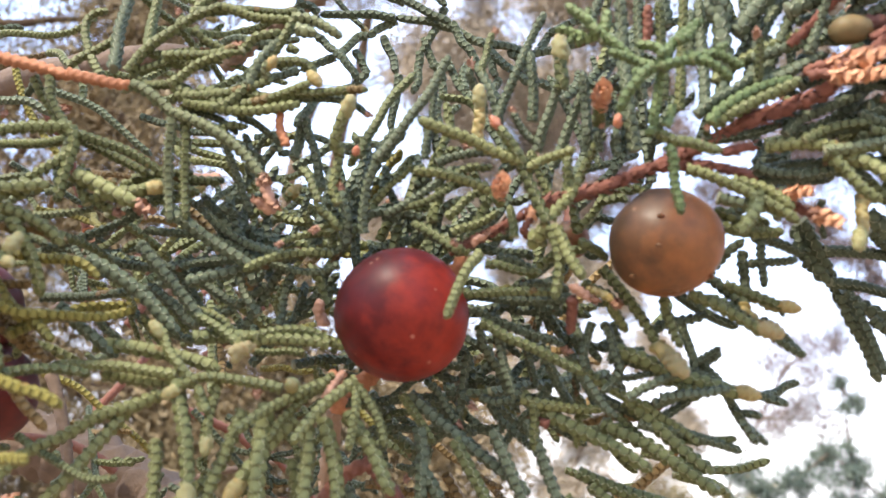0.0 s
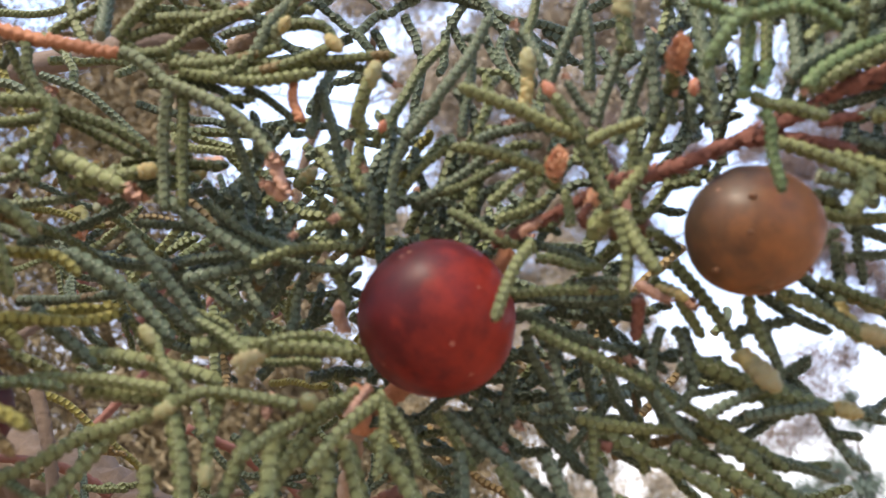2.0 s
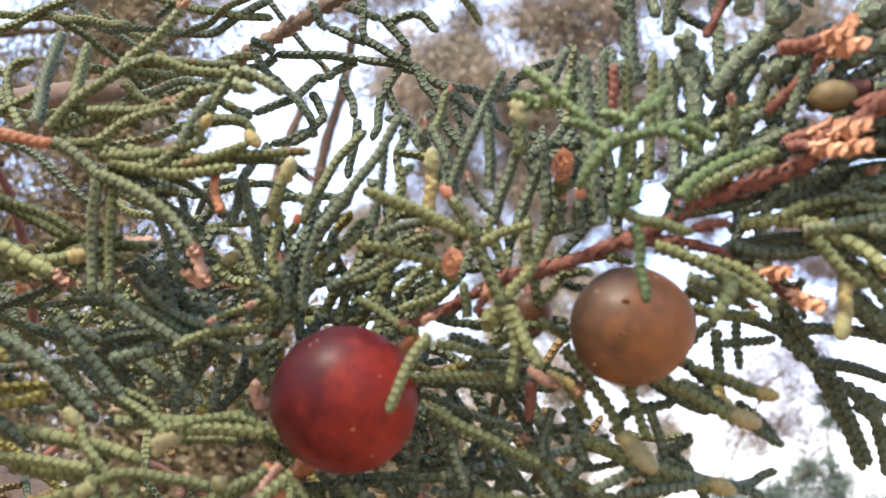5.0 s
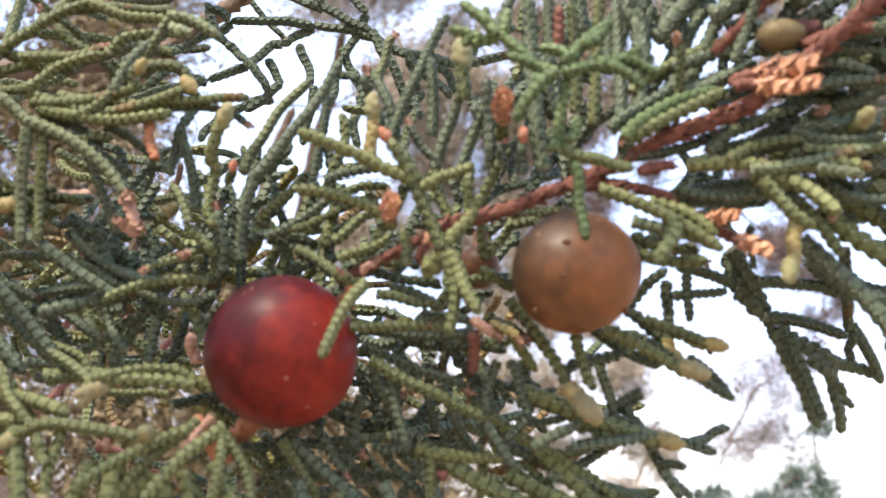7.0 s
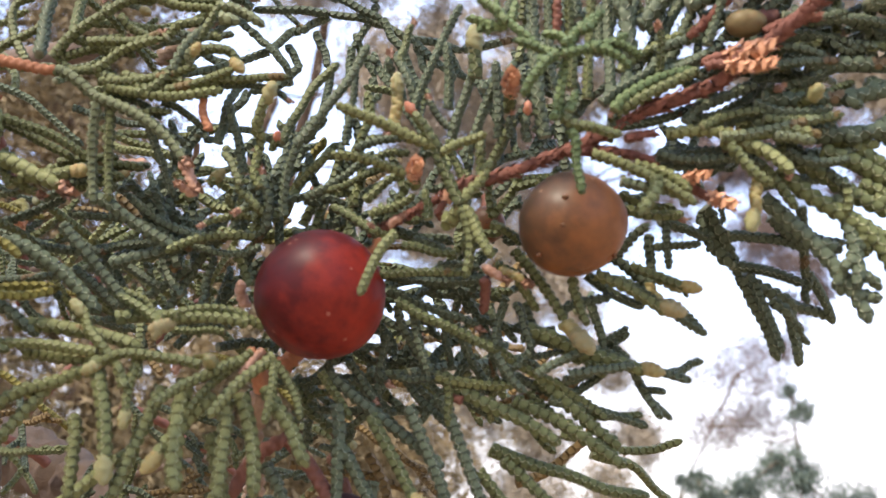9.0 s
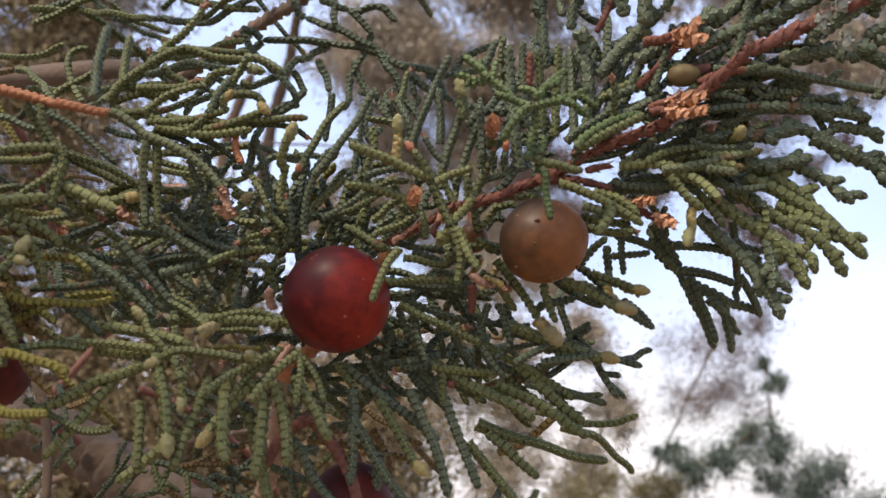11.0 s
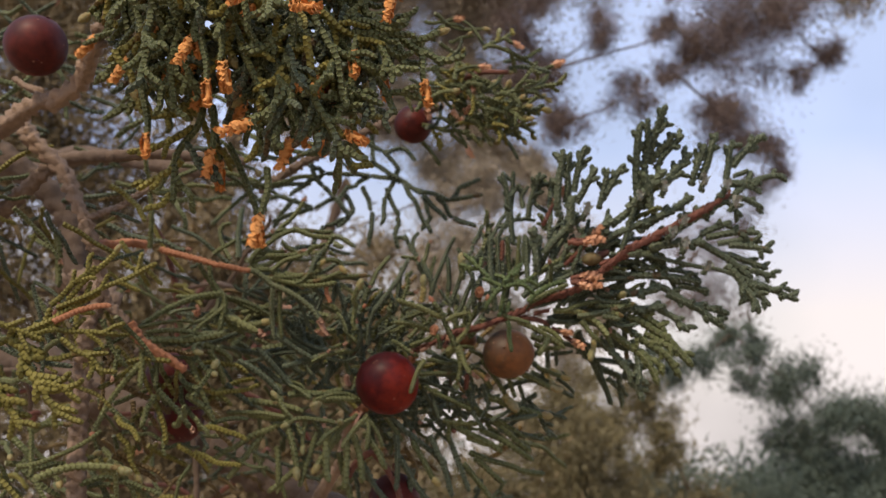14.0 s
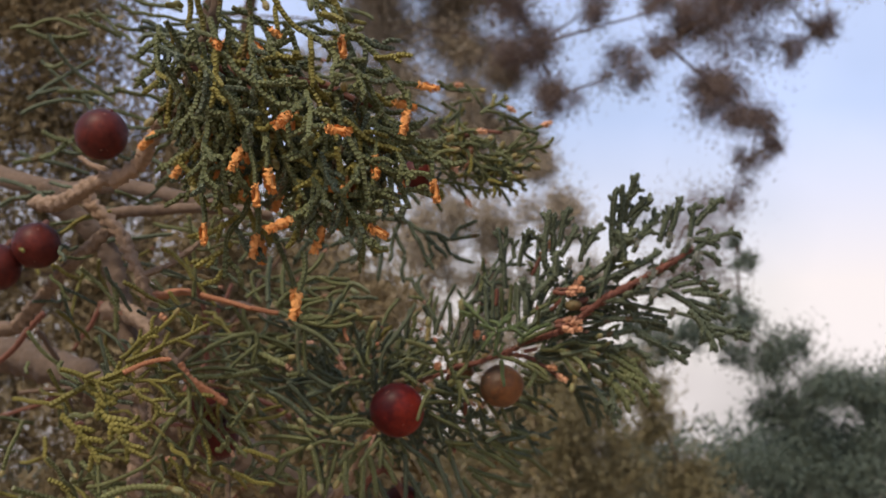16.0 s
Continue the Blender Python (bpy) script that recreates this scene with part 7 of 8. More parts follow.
shoot(CORE, (-35.1, 8.0, 3.3), (-22.5, 8.0, 4.9), (0.7, 0.0, -0.4), 0.50, DARK)
shoot(CORE, (-22.5, 7.0, 4.5), (-17.4, 7.0, 6.4), (-0.0, 0.0, 0.1), 0.50, DARK)
shoot(CORE, (-31.0, 9.0, 3.0), (-27.5, 9.0, -0.4), (0.0, 0.0, -0.3), 0.46, DARK)
shoot(CORE, (-26.9, 9.0, 2.5), (-24.1, 9.0, 0.2), (0.0, 0.0, 0.0), 0.46, DARK)
shoot(CORE, (-20.9, 6.0, 5.0), (-18.0, 6.0, 0.6), (-0.1, 0.0, -0.3), 0.50, DARK)
shoot(CORE, (-17.9, 4.0, 10.6), (-12.3, 4.0, 5.5), (-1.1, 0.0, -0.6), 0.48, DARK)
shoot(CORE, (-15.8, 3.0, 6.8), (-9.7, 3.0, 6.4), (-0.2, 0.0, -1.1), 0.46, DARK, tip="p")
shoot(CORE, (-10.4, 5.0, 6.7), (-14.4, 5.0, -0.2), (-0.6, 0.0, -0.4), 0.50, DARK)
shoot(CORE, (-33.4, 4.0, 6.9), (-24.6, 4.0, 10.3), (0.2, 0.0, -0.3), 0.50, DARK)
shoot(CORE, (-28.5, 6.0, 6.7), (-17.0, 6.0, 6.6), (-0.7, 0.0, -0.9), 0.50, DARK)

shoot(FAN, (-26.8, -2.0, 8.9), (-27.8, -2.0, 12.7), (-0.6, 0.0, 0.2), 0.46, FRESH)
shoot(FAN, (-27.4, -2.0, 9.8), (-24.3, -2.0, 8.1), (0.0, 0.0, 0.0), 0.48, FRESH, tip="p")
shoot(FAN, (-19.1, -3.0, 26.2), (-14.9, -3.0, 31.8), (-0.4, 0.0, -0.4), 0.50, GREEN, tip="p")
shoot(FAN, (-27.8, -1.0, 21.5), (-27.8, -1.0, 28.0), (-2.2, 0.0, 1.7), 0.46, GREEN)
shoot(FAN, (-18.8, -3.5, 26.3), (-9.6, -3.5, 26.3), (1.4, 0.0, -0.3), 0.48, GREEN)
shoot(FAN, (-20.9, -4.0, 21.7), (-14.6, -4.0, 22.6), (0.9, 0.0, -0.2), 0.48, GREEN, tip="p")
shoot(FAN, (-23.5, -3.0, 20.7), (-17.0, -3.0, 20.7), (-0.1, 0.0, 0.9), 0.46, GREEN)
shoot(FAN, (-20.0, -3.5, 19.0), (-9.7, -3.5, 17.5), (-0.3, 0.0, -0.8), 0.50, GREEN)
shoot(FAN, (-16.2, -4.0, 16.7), (-9.4, -4.0, 25.9), (0.1, 0.0, -1.9), 0.46, GREEN)

# ---- short side spurs ----
shoot(OUTER, (21.3, -3.9, 29.8), (20.2, -4.4, 30.7), (0, 0, 0), 0.50, DARK)
shoot(OUTER, (21.0, -4.2, 31.9), (22.5, -3.8, 33.7), (0, 0, 0), 0.50, DARK)
shoot(OUTER, (20.6, -4.6, 34.1), (19.2, -4.4, 35.7), (0, 0, 0), 0.50, DARK)
shoot(OUTER, (21.7, -2.9, 31.7), (20.3, -3.0, 33.4), (0, 0, 0), 0.42, DARK)
shoot(OUTER, (21.8, -3.2, 33.3), (23.3, -3.7, 34.6), (0, 0, 0), 0.42, DARK)
shoot(OUTER, (21.9, -3.6, 35.0), (20.1, -4.3, 36.5), (0, 0, 0), 0.42, DARK)
shoot(OUTER, (25.3, -3.9, 32.3), (27.5, -3.8, 33.3), (0, 0, 0), 0.51, DARK)
shoot(OUTER, (25.7, -4.2, 33.6), (25.1, -4.9, 35.7), (0, 0, 0), 0.51, DARK)
shoot(OUTER, (26.1, -4.6, 35.0), (27.9, -5.3, 35.7), (0, 0, 0), 0.50, DARK)
shoot(OUTER, (26.2, -3.5, 33.3), (26.1, -3.6, 35.4), (0, 0, 0), 0.42, DARK)
shoot(OUTER, (26.8, -3.8, 34.3), (29.0, -4.3, 34.9), (0, 0, 0), 0.42, DARK)
shoot(OUTER, (23.5, -3.0, 32.3), (24.5, -3.8, 34.3), (0, 0, 0), 0.42, DARK)
shoot(OUTER, (23.5, -3.0, 33.3), (22.3, -2.7, 34.3), (0, 0, 0), 0.42, DARK)
shoot(OUTER, (29.3, -8.3, 33.1), (27.8, -8.4, 34.7), (0, 0, 0), 0.66, DARK)
shoot(OUTER, (29.4, -8.9, 35.0), (30.7, -8.8, 36.0), (0, 0, 0), 0.66, DARK)
shoot(OUTER, (29.7, -9.4, 37.1), (28.6, -9.2, 39.0), (0, 0, 0), 0.66, DARK)
shoot(OUTER, (31.1, -8.3, 34.2), (29.9, -9.1, 35.5), (0, 0, 0), 0.58, DARK)
shoot(OUTER, (31.2, -8.9, 35.6), (32.3, -9.0, 37.2), (0, 0, 0), 0.57, DARK)
shoot(OUTER, (31.3, -9.4, 37.1), (29.9, -10.0, 38.4), (0, 0, 0), 0.57, DARK)
shoot(OUTER, (32.6, -8.9, 35.6), (34.3, -9.0, 36.9), (0, 0, 0), 0.57, DARK)
shoot(OUTER, (33.1, -9.2, 37.0), (32.7, -9.0, 39.2), (0, 0, 0), 0.57, DARK)
shoot(OUTER, (33.6, -9.6, 38.4), (34.9, -9.9, 39.6), (0, 0, 0), 0.57, DARK)
shoot(OUTER, (33.9, -8.9, 32.7), (33.3, -9.4, 34.2), (0, 0, 0), 0.57, DARK)
shoot(OUTER, (34.4, -9.2, 33.6), (36.4, -9.9, 34.3), (0, 0, 0), 0.57, DARK)
shoot(OUTER, (35.0, -9.6, 34.7), (35.0, -9.2, 36.7), (0, 0, 0), 0.57, DARK)
shoot(OUTER, (36.9, -8.9, 32.1), (36.1, -8.6, 33.8), (0, 0, 0), 0.49, DARK)
shoot(OUTER, (37.1, -9.2, 33.3), (38.4, -8.9, 34.1), (0, 0, 0), 0.49, DARK)
shoot(OUTER, (37.4, -9.6, 34.5), (36.9, -9.3, 36.1), (0, 0, 0), 0.49, DARK)
shoot(OUTER, (38.2, -8.9, 33.2), (40.1, -9.5, 33.7), (0, 0, 0), 0.57, DARK)
shoot(OUTER, (38.9, -9.2, 34.2), (38.4, -9.8, 35.5), (0, 0, 0), 0.57, DARK)
shoot(OUTER, (39.7, -9.6, 35.2), (41.3, -9.7, 35.7), (0, 0, 0), 0.57, DARK)
shoot(OUTER, (42.3, -10.8, 36.3), (40.7, -11.6, 37.5), (0, 0, 0), 0.65, DARK)
shoot(OUTER, (42.4, -11.5, 38.3), (43.5, -11.6, 39.8), (0, 0, 0), 0.65, DARK)
shoot(OUTER, (42.5, -12.2, 40.4), (41.2, -12.9, 41.6), (0, 0, 0), 0.65, DARK)
shoot(OUTER, (44.0, -10.8, 38.4), (43.0, -11.1, 40.2), (0, 0, 0), 0.57, DARK)
shoot(OUTER, (44.1, -11.5, 40.0), (45.9, -11.5, 41.6), (0, 0, 0), 0.57, DARK)
shoot(OUTER, (44.1, -12.2, 41.8), (42.9, -12.6, 43.2), (0, 0, 0), 0.57, DARK)
shoot(OUTER, (45.5, -11.3, 40.9), (44.6, -10.9, 42.6), (0, 0, 0), 0.65, DARK)
shoot(OUTER, (45.9, -12.1, 42.5), (47.7, -11.9, 43.9), (0, 0, 0), 0.65, DARK)
shoot(OUTER, (46.4, -13.0, 44.1), (45.6, -13.6, 45.5), (0, 0, 0), 0.65, DARK)
shoot(OUTER, (46.6, -12.5, 42.1), (46.9, -12.4, 43.9), (0, 0, 0), 0.40, DARK)
shoot(OUTER, (47.2, -12.8, 42.5), (48.5, -13.4, 42.4), (0, 0, 0), 0.40, DARK)
shoot(OUTER, (46.4, -10.3, 38.9), (46.4, -10.0, 40.5), (0, 0, 0), 0.57, DARK)
shoot(OUTER, (47.1, -10.9, 39.6), (48.9, -11.2, 39.9), (0, 0, 0), 0.57, DARK)
shoot(OUTER, (48.0, -11.4, 40.4), (47.9, -11.7, 41.8), (0, 0, 0), 0.57, DARK)
shoot(OUTER, (47.6, -10.3, 38.2), (47.4, -10.3, 39.8), (0, 0, 0), 0.57, DARK)
shoot(OUTER, (48.4, -10.9, 39.1), (49.8, -11.6, 39.3), (0, 0, 0), 0.57, DARK)
shoot(OUTER, (49.3, -11.4, 40.1), (49.9, -11.1, 42.5), (0, 0, 0), 0.57, DARK)
shoot(OUTER, (49.1, -9.4, 35.2), (49.1, -9.0, 37.5), (0, 0, 0), 0.65, DARK)
shoot(OUTER, (50.0, -9.6, 36.3), (51.8, -9.8, 36.9), (0, 0, 0), 0.65, DARK)
shoot(OUTER, (51.0, -9.8, 37.5), (51.1, -9.6, 39.9), (0, 0, 0), 0.65, DARK)
shoot(OUTER, (49.1, -9.5, 34.3), (49.3, -9.5, 35.8), (0, 0, 0), 0.49, DARK)
shoot(OUTER, (49.8, -9.8, 34.8), (51.8, -9.7, 34.5), (0, 0, 0), 0.49, DARK)
shoot(OUTER, (52.8, -9.9, 36.1), (52.2, -9.5, 37.7), (0, 0, 0), 0.57, DARK)
shoot(OUTER, (53.2, -10.2, 37.3), (54.9, -9.9, 38.5), (0, 0, 0), 0.57, DARK)
shoot(OUTER, (53.6, -10.6, 38.6), (52.8, -11.1, 40.0), (0, 0, 0), 0.57, DARK)
shoot(OUTER, (54.7, -9.9, 37.5), (54.4, -9.4, 39.6), (0, 0, 0), 0.65, DARK)
shoot(OUTER, (55.2, -10.2, 38.9), (56.7, -10.5, 39.4), (0, 0, 0), 0.65, DARK)
shoot(OUTER, (55.8, -10.6, 40.3), (55.0, -10.9, 41.7), (0, 0, 0), 0.65, DARK)
shoot(OUTER, (58.2, -9.4, 37.0), (59.2, -9.5, 38.1), (0, 0, 0), 0.57, DARK)
shoot(OUTER, (58.5, -9.6, 38.1), (57.4, -9.9, 39.7), (0, 0, 0), 0.57, DARK)
shoot(OUTER, (58.8, -9.8, 39.4), (60.4, -10.4, 40.2), (0, 0, 0), 0.57, DARK)
shoot(OUTER, (61.3, -9.4, 39.0), (63.8, -9.0, 39.7), (0, 0, 0), 0.66, DARK)
shoot(OUTER, (62.3, -9.6, 39.9), (62.2, -10.0, 41.8), (0, 0, 0), 0.66, DARK)
shoot(OUTER, (63.5, -9.8, 40.9), (64.9, -10.3, 41.1), (0, 0, 0), 0.66, DARK)
shoot(OUTER, (61.2, -9.0, 33.5), (62.5, -8.8, 35.5), (0, 0, 0), 0.65, DARK)
shoot(OUTER, (62.7, -9.0, 33.8), (64.0, -9.4, 33.1), (0, 0, 0), 0.65, DARK)
shoot(OUTER, (65.7, -9.0, 34.5), (66.7, -8.8, 35.9), (0, 0, 0), 0.49, DARK)
shoot(OUTER, (67.0, -9.0, 34.6), (68.5, -8.6, 33.6), (0, 0, 0), 0.49, DARK)
shoot(OUTER, (61.7, -9.0, 32.7), (63.2, -9.6, 33.2), (0, 0, 0), 0.49, DARK)
shoot(OUTER, (62.8, -9.0, 32.4), (63.6, -9.4, 31.3), (0, 0, 0), 0.49, DARK)
shoot(OUTER, (61.2, -9.0, 30.4), (62.8, -8.5, 30.8), (0, 0, 0), 0.49, DARK)
shoot(OUTER, (62.7, -9.0, 29.8), (64.0, -8.9, 28.0), (0, 0, 0), 0.49, DARK)
shoot(OUTER, (58.5, -9.0, 29.6), (60.6, -8.6, 29.7), (0, 0, 0), 0.49, DARK)
shoot(OUTER, (59.4, -9.0, 28.5), (59.2, -9.1, 26.4), (0, 0, 0), 0.49, DARK)
shoot(OUTER, (52.5, -8.0, 28.2), (54.0, -8.1, 29.6), (0, 0, 0), 0.49, DARK)
shoot(OUTER, (53.9, -8.0, 28.0), (55.0, -7.7, 27.0), (0, 0, 0), 0.49, DARK)
shoot(OUTER, (56.2, -8.0, 26.1), (56.8, -8.6, 27.2), (0, 0, 0), 0.57, DARK)
shoot(OUTER, (57.6, -8.0, 26.5), (58.9, -8.3, 25.6), (0, 0, 0), 0.57, DARK)
shoot(OUTER, (58.5, -8.0, 24.9), (59.9, -8.4, 26.5), (0, 0, 0), 0.57, DARK)
shoot(OUTER, (60.1, -8.0, 25.0), (61.2, -8.8, 23.9), (0, 0, 0), 0.57, DARK)
shoot(OUTER, (61.7, -8.0, 25.0), (62.8, -7.6, 26.2), (0, 0, 0), 0.57, DARK)
shoot(OUTER, (59.6, -8.0, 23.5), (61.0, -7.7, 24.4), (0, 0, 0), 0.49, DARK)
shoot(OUTER, (60.9, -8.0, 23.6), (61.9, -8.1, 22.4), (0, 0, 0), 0.49, DARK)
shoot(OUTER, (62.3, -8.0, 23.5), (63.7, -8.6, 24.7), (0, 0, 0), 0.49, DARK)
shoot(OUTER, (61.5, -8.0, 22.7), (63.4, -7.9, 24.2), (0, 0, 0), 0.57, DARK)
shoot(OUTER, (62.8, -8.0, 22.5), (63.8, -8.3, 20.5), (0, 0, 0), 0.57, DARK)
shoot(OUTER, (64.2, -8.0, 22.2), (65.9, -8.0, 23.6), (0, 0, 0), 0.57, DARK)
shoot(OUTER, (56.9, -7.0, 21.3), (59.0, -6.6, 21.3), (0, 0, 0), 0.65, DARK)
shoot(OUTER, (58.5, -7.0, 20.2), (59.3, -6.6, 18.4), (0, 0, 0), 0.65, DARK)
shoot(OUTER, (60.2, -7.0, 19.0), (61.6, -7.0, 19.2), (0, 0, 0), 0.65, DARK)
shoot(OUTER, (63.8, -7.0, 18.2), (65.2, -6.9, 16.6), (0, 0, 0), 0.49, DARK)
shoot(OUTER, (65.0, -7.0, 17.9), (67.1, -7.0, 18.8), (0, 0, 0), 0.49, DARK)
shoot(OUTER, (61.3, -7.0, 20.3), (63.5, -6.6, 20.9), (0, 0, 0), 0.49, DARK)
shoot(OUTER, (62.4, -7.0, 19.8), (63.0, -6.9, 17.7), (0, 0, 0), 0.49, DARK)
shoot(OUTER, (63.6, -7.0, 19.3), (65.3, -7.1, 20.1), (0, 0, 0), 0.49, DARK)
shoot(OUTER, (60.5, -7.0, 16.1), (59.7, -7.7, 14.4), (0, 0, 0), 0.65, DARK)
shoot(OUTER, (61.4, -7.0, 14.7), (63.1, -7.1, 14.4), (0, 0, 0), 0.65, DARK)
shoot(OUTER, (62.2, -7.0, 13.1), (61.7, -7.5, 11.5), (0, 0, 0), 0.65, DARK)
shoot(OUTER, (60.3, -7.0, 15.0), (61.6, -6.6, 13.4), (0, 0, 0), 0.49, DARK)
shoot(OUTER, (60.4, -7.0, 13.9), (59.6, -6.5, 12.7), (0, 0, 0), 0.49, DARK)
shoot(OUTER, (62.9, -7.0, 14.7), (64.5, -7.8, 14.7), (0, 0, 0), 0.49, DARK)
shoot(OUTER, (63.9, -7.0, 13.7), (63.7, -7.0, 11.7), (0, 0, 0), 0.49, DARK)
shoot(OUTER, (65.4, -7.0, 15.3), (67.2, -7.8, 15.6), (0, 0, 0), 0.57, DARK)
shoot(OUTER, (66.7, -7.0, 14.9), (67.3, -7.3, 13.6), (0, 0, 0), 0.57, DARK)
shoot(OUTER, (68.2, -7.0, 14.3), (70.1, -6.7, 15.3), (0, 0, 0), 0.57, DARK)
shoot(OUTER, (66.6, -7.0, 15.6), (68.0, -7.0, 16.7), (0, 0, 0), 0.41, DARK)
shoot(OUTER, (67.6, -7.0, 15.6), (69.2, -6.5, 15.0), (0, 0, 0), 0.41, DARK)
shoot(OUTER, (48.6, -5.0, 15.2), (50.6, -5.4, 15.7), (0, 0, 0), 0.58, DARK)
shoot(OUTER, (49.9, -5.0, 14.4), (50.4, -4.9, 12.4), (0, 0, 0), 0.57, DARK)
shoot(OUTER, (51.3, -5.0, 13.4), (52.6, -5.8, 13.6), (0, 0, 0), 0.57, DARK)
shoot(OUTER, (52.7, -5.0, 12.6), (54.8, -5.4, 13.2), (0, 0, 0), 0.66, DARK)
shoot(OUTER, (54.3, -5.0, 11.5), (54.6, -5.0, 9.8), (0, 0, 0), 0.65, DARK)
shoot(OUTER, (56.0, -5.0, 10.3), (57.6, -5.0, 10.7), (0, 0, 0), 0.65, DARK)
shoot(OUTER, (55.5, -5.0, 12.3), (57.1, -5.8, 12.7), (0, 0, 0), 0.57, DARK)
shoot(OUTER, (56.9, -5.0, 11.7), (58.0, -4.6, 10.5), (0, 0, 0), 0.57, DARK)
shoot(OUTER, (49.1, -4.0, 10.9), (51.0, -4.7, 10.7), (0, 0, 0), 0.58, DARK)
shoot(OUTER, (50.1, -4.0, 10.1), (49.9, -4.7, 8.6), (0, 0, 0), 0.58, DARK)
shoot(OUTER, (51.0, -4.0, 9.3), (53.3, -3.9, 9.2), (0, 0, 0), 0.58, DARK)
shoot(OUTER, (52.6, -5.0, 16.0), (53.9, -5.7, 17.0), (0, 0, 0), 0.58, DARK)
shoot(OUTER, (53.9, -5.0, 15.7), (55.2, -4.5, 14.5), (0, 0, 0), 0.58, DARK)
shoot(OUTER, (47.0, -4.5, 7.9), (48.6, -4.2, 7.8), (0, 0, 0), 0.65, GREEN)
shoot(OUTER, (48.7, -4.6, 6.4), (49.3, -5.0, 4.2), (0, 0, 0), 0.65, GREEN)
shoot(OUTER, (50.3, -4.8, 4.5), (52.4, -4.4, 4.7), (0, 0, 0), 0.65, GREEN)
shoot(OUTER, (44.9, -4.5, 6.6), (46.9, -5.0, 6.2), (0, 0, 0), 0.65, GREEN)
shoot(OUTER, (46.6, -4.6, 4.9), (46.7, -4.4, 3.6), (0, 0, 0), 0.65, GREEN)
shoot(OUTER, (48.2, -4.8, 3.0), (49.5, -5.6, 2.7), (0, 0, 0), 0.65, GREEN)
shoot(OUTER, (42.2, -4.5, 5.4), (43.9, -4.0, 5.1), (0, 0, 0), 0.65, GREEN)
shoot(OUTER, (43.6, -4.6, 3.7), (43.7, -4.1, 2.0), (0, 0, 0), 0.65, GREEN)
shoot(OUTER, (44.9, -4.8, 1.8), (46.4, -4.4, 1.4), (0, 0, 0), 0.65, GREEN)
shoot(OUTER, (40.4, -3.5, 3.1), (42.5, -3.0, 3.0), (0, 0, 0), 0.66, DARK)
shoot(OUTER, (41.5, -3.6, 1.2), (41.7, -3.5, -0.9), (0, 0, 0), 0.65, DARK)
shoot(OUTER, (42.5, -3.8, -0.9), (44.5, -4.5, -1.3), (0, 0, 0), 0.65, DARK)
shoot(OUTER, (42.6, -4.5, 3.6), (43.5, -4.6, 2.5), (0, 0, 0), 0.57, DARK)
shoot(OUTER, (42.7, -4.6, 2.3), (41.5, -4.9, 0.7), (0, 0, 0), 0.57, DARK)
shoot(OUTER, (42.7, -4.8, 0.8), (44.4, -4.6, -0.5), (0, 0, 0), 0.57, DARK)
shoot(OUTER, (45.2, -4.5, 3.7), (46.5, -5.0, 3.5), (0, 0, 0), 0.57, GREEN)
shoot(OUTER, (46.3, -4.8, 2.9), (46.8, -5.3, 1.1), (0, 0, 0), 0.57, GREEN)
shoot(OUTER, (46.6, -4.5, 6.8), (48.2, -4.8, 7.2), (0, 0, 0), 0.57, GREEN)
shoot(OUTER, (47.9, -4.8, 6.1), (48.4, -5.3, 3.9), (0, 0, 0), 0.57, GREEN)
shoot(OUTER, (43.7, -4.0, 11.5), (45.9, -4.5, 11.7), (0, 0, 0), 0.66, GREEN)
shoot(OUTER, (45.0, -4.0, 10.7), (45.8, -3.7, 9.4), (0, 0, 0), 0.66, GREEN)
shoot(OUTER, (46.4, -4.0, 9.6), (48.6, -4.2, 10.1), (0, 0, 0), 0.66, GREEN)
shoot(OUTER, (40.9, -5.0, 12.3), (42.4, -4.9, 13.1), (0, 0, 0), 0.66, DARK)
shoot(OUTER, (43.0, -5.0, 12.3), (44.1, -5.3, 11.4), (0, 0, 0), 0.66, DARK)
shoot(OUTER, (45.3, -5.0, 12.5), (46.6, -5.2, 13.6), (0, 0, 0), 0.66, DARK)
shoot(OUTER, (40.9, -6.0, 14.9), (42.1, -5.8, 15.8), (0, 0, 0), 0.65, DARK)
shoot(OUTER, (42.7, -6.0, 15.1), (43.9, -6.7, 13.9), (0, 0, 0), 0.65, DARK)
shoot(OUTER, (44.6, -6.0, 15.4), (46.2, -5.6, 16.7), (0, 0, 0), 0.65, DARK)
shoot(OUTER, (46.2, -6.0, 17.9), (48.1, -6.1, 19.2), (0, 0, 0), 0.66, DARK)
shoot(OUTER, (48.5, -6.0, 17.7), (50.0, -6.0, 16.5), (0, 0, 0), 0.66, DARK)
shoot(OUTER, (50.9, -6.0, 17.4), (52.3, -6.8, 18.5), (0, 0, 0), 0.66, DARK)
shoot(OUTER, (44.1, -6.6, 21.6), (46.0, -7.2, 22.1), (0, 0, 0), 0.49, DARK)
shoot(OUTER, (45.3, -6.4, 21.1), (46.1, -6.8, 19.8), (0, 0, 0), 0.49, DARK)
shoot(OUTER, (46.5, -6.2, 20.5), (48.1, -6.2, 21.0), (0, 0, 0), 0.49, DARK)
shoot(OUTER, (49.0, -8.0, 23.1), (50.4, -7.9, 24.2), (0, 0, 0), 0.65, DARK)
shoot(OUTER, (50.6, -8.0, 23.3), (52.5, -7.6, 22.0), (0, 0, 0), 0.65, DARK)
shoot(OUTER, (52.4, -8.0, 23.3), (53.6, -8.1, 24.4), (0, 0, 0), 0.65, DARK)
shoot(OUTER, (41.2, -8.4, 25.8), (42.1, -8.1, 27.4), (0, 0, 0), 0.65, DARK)
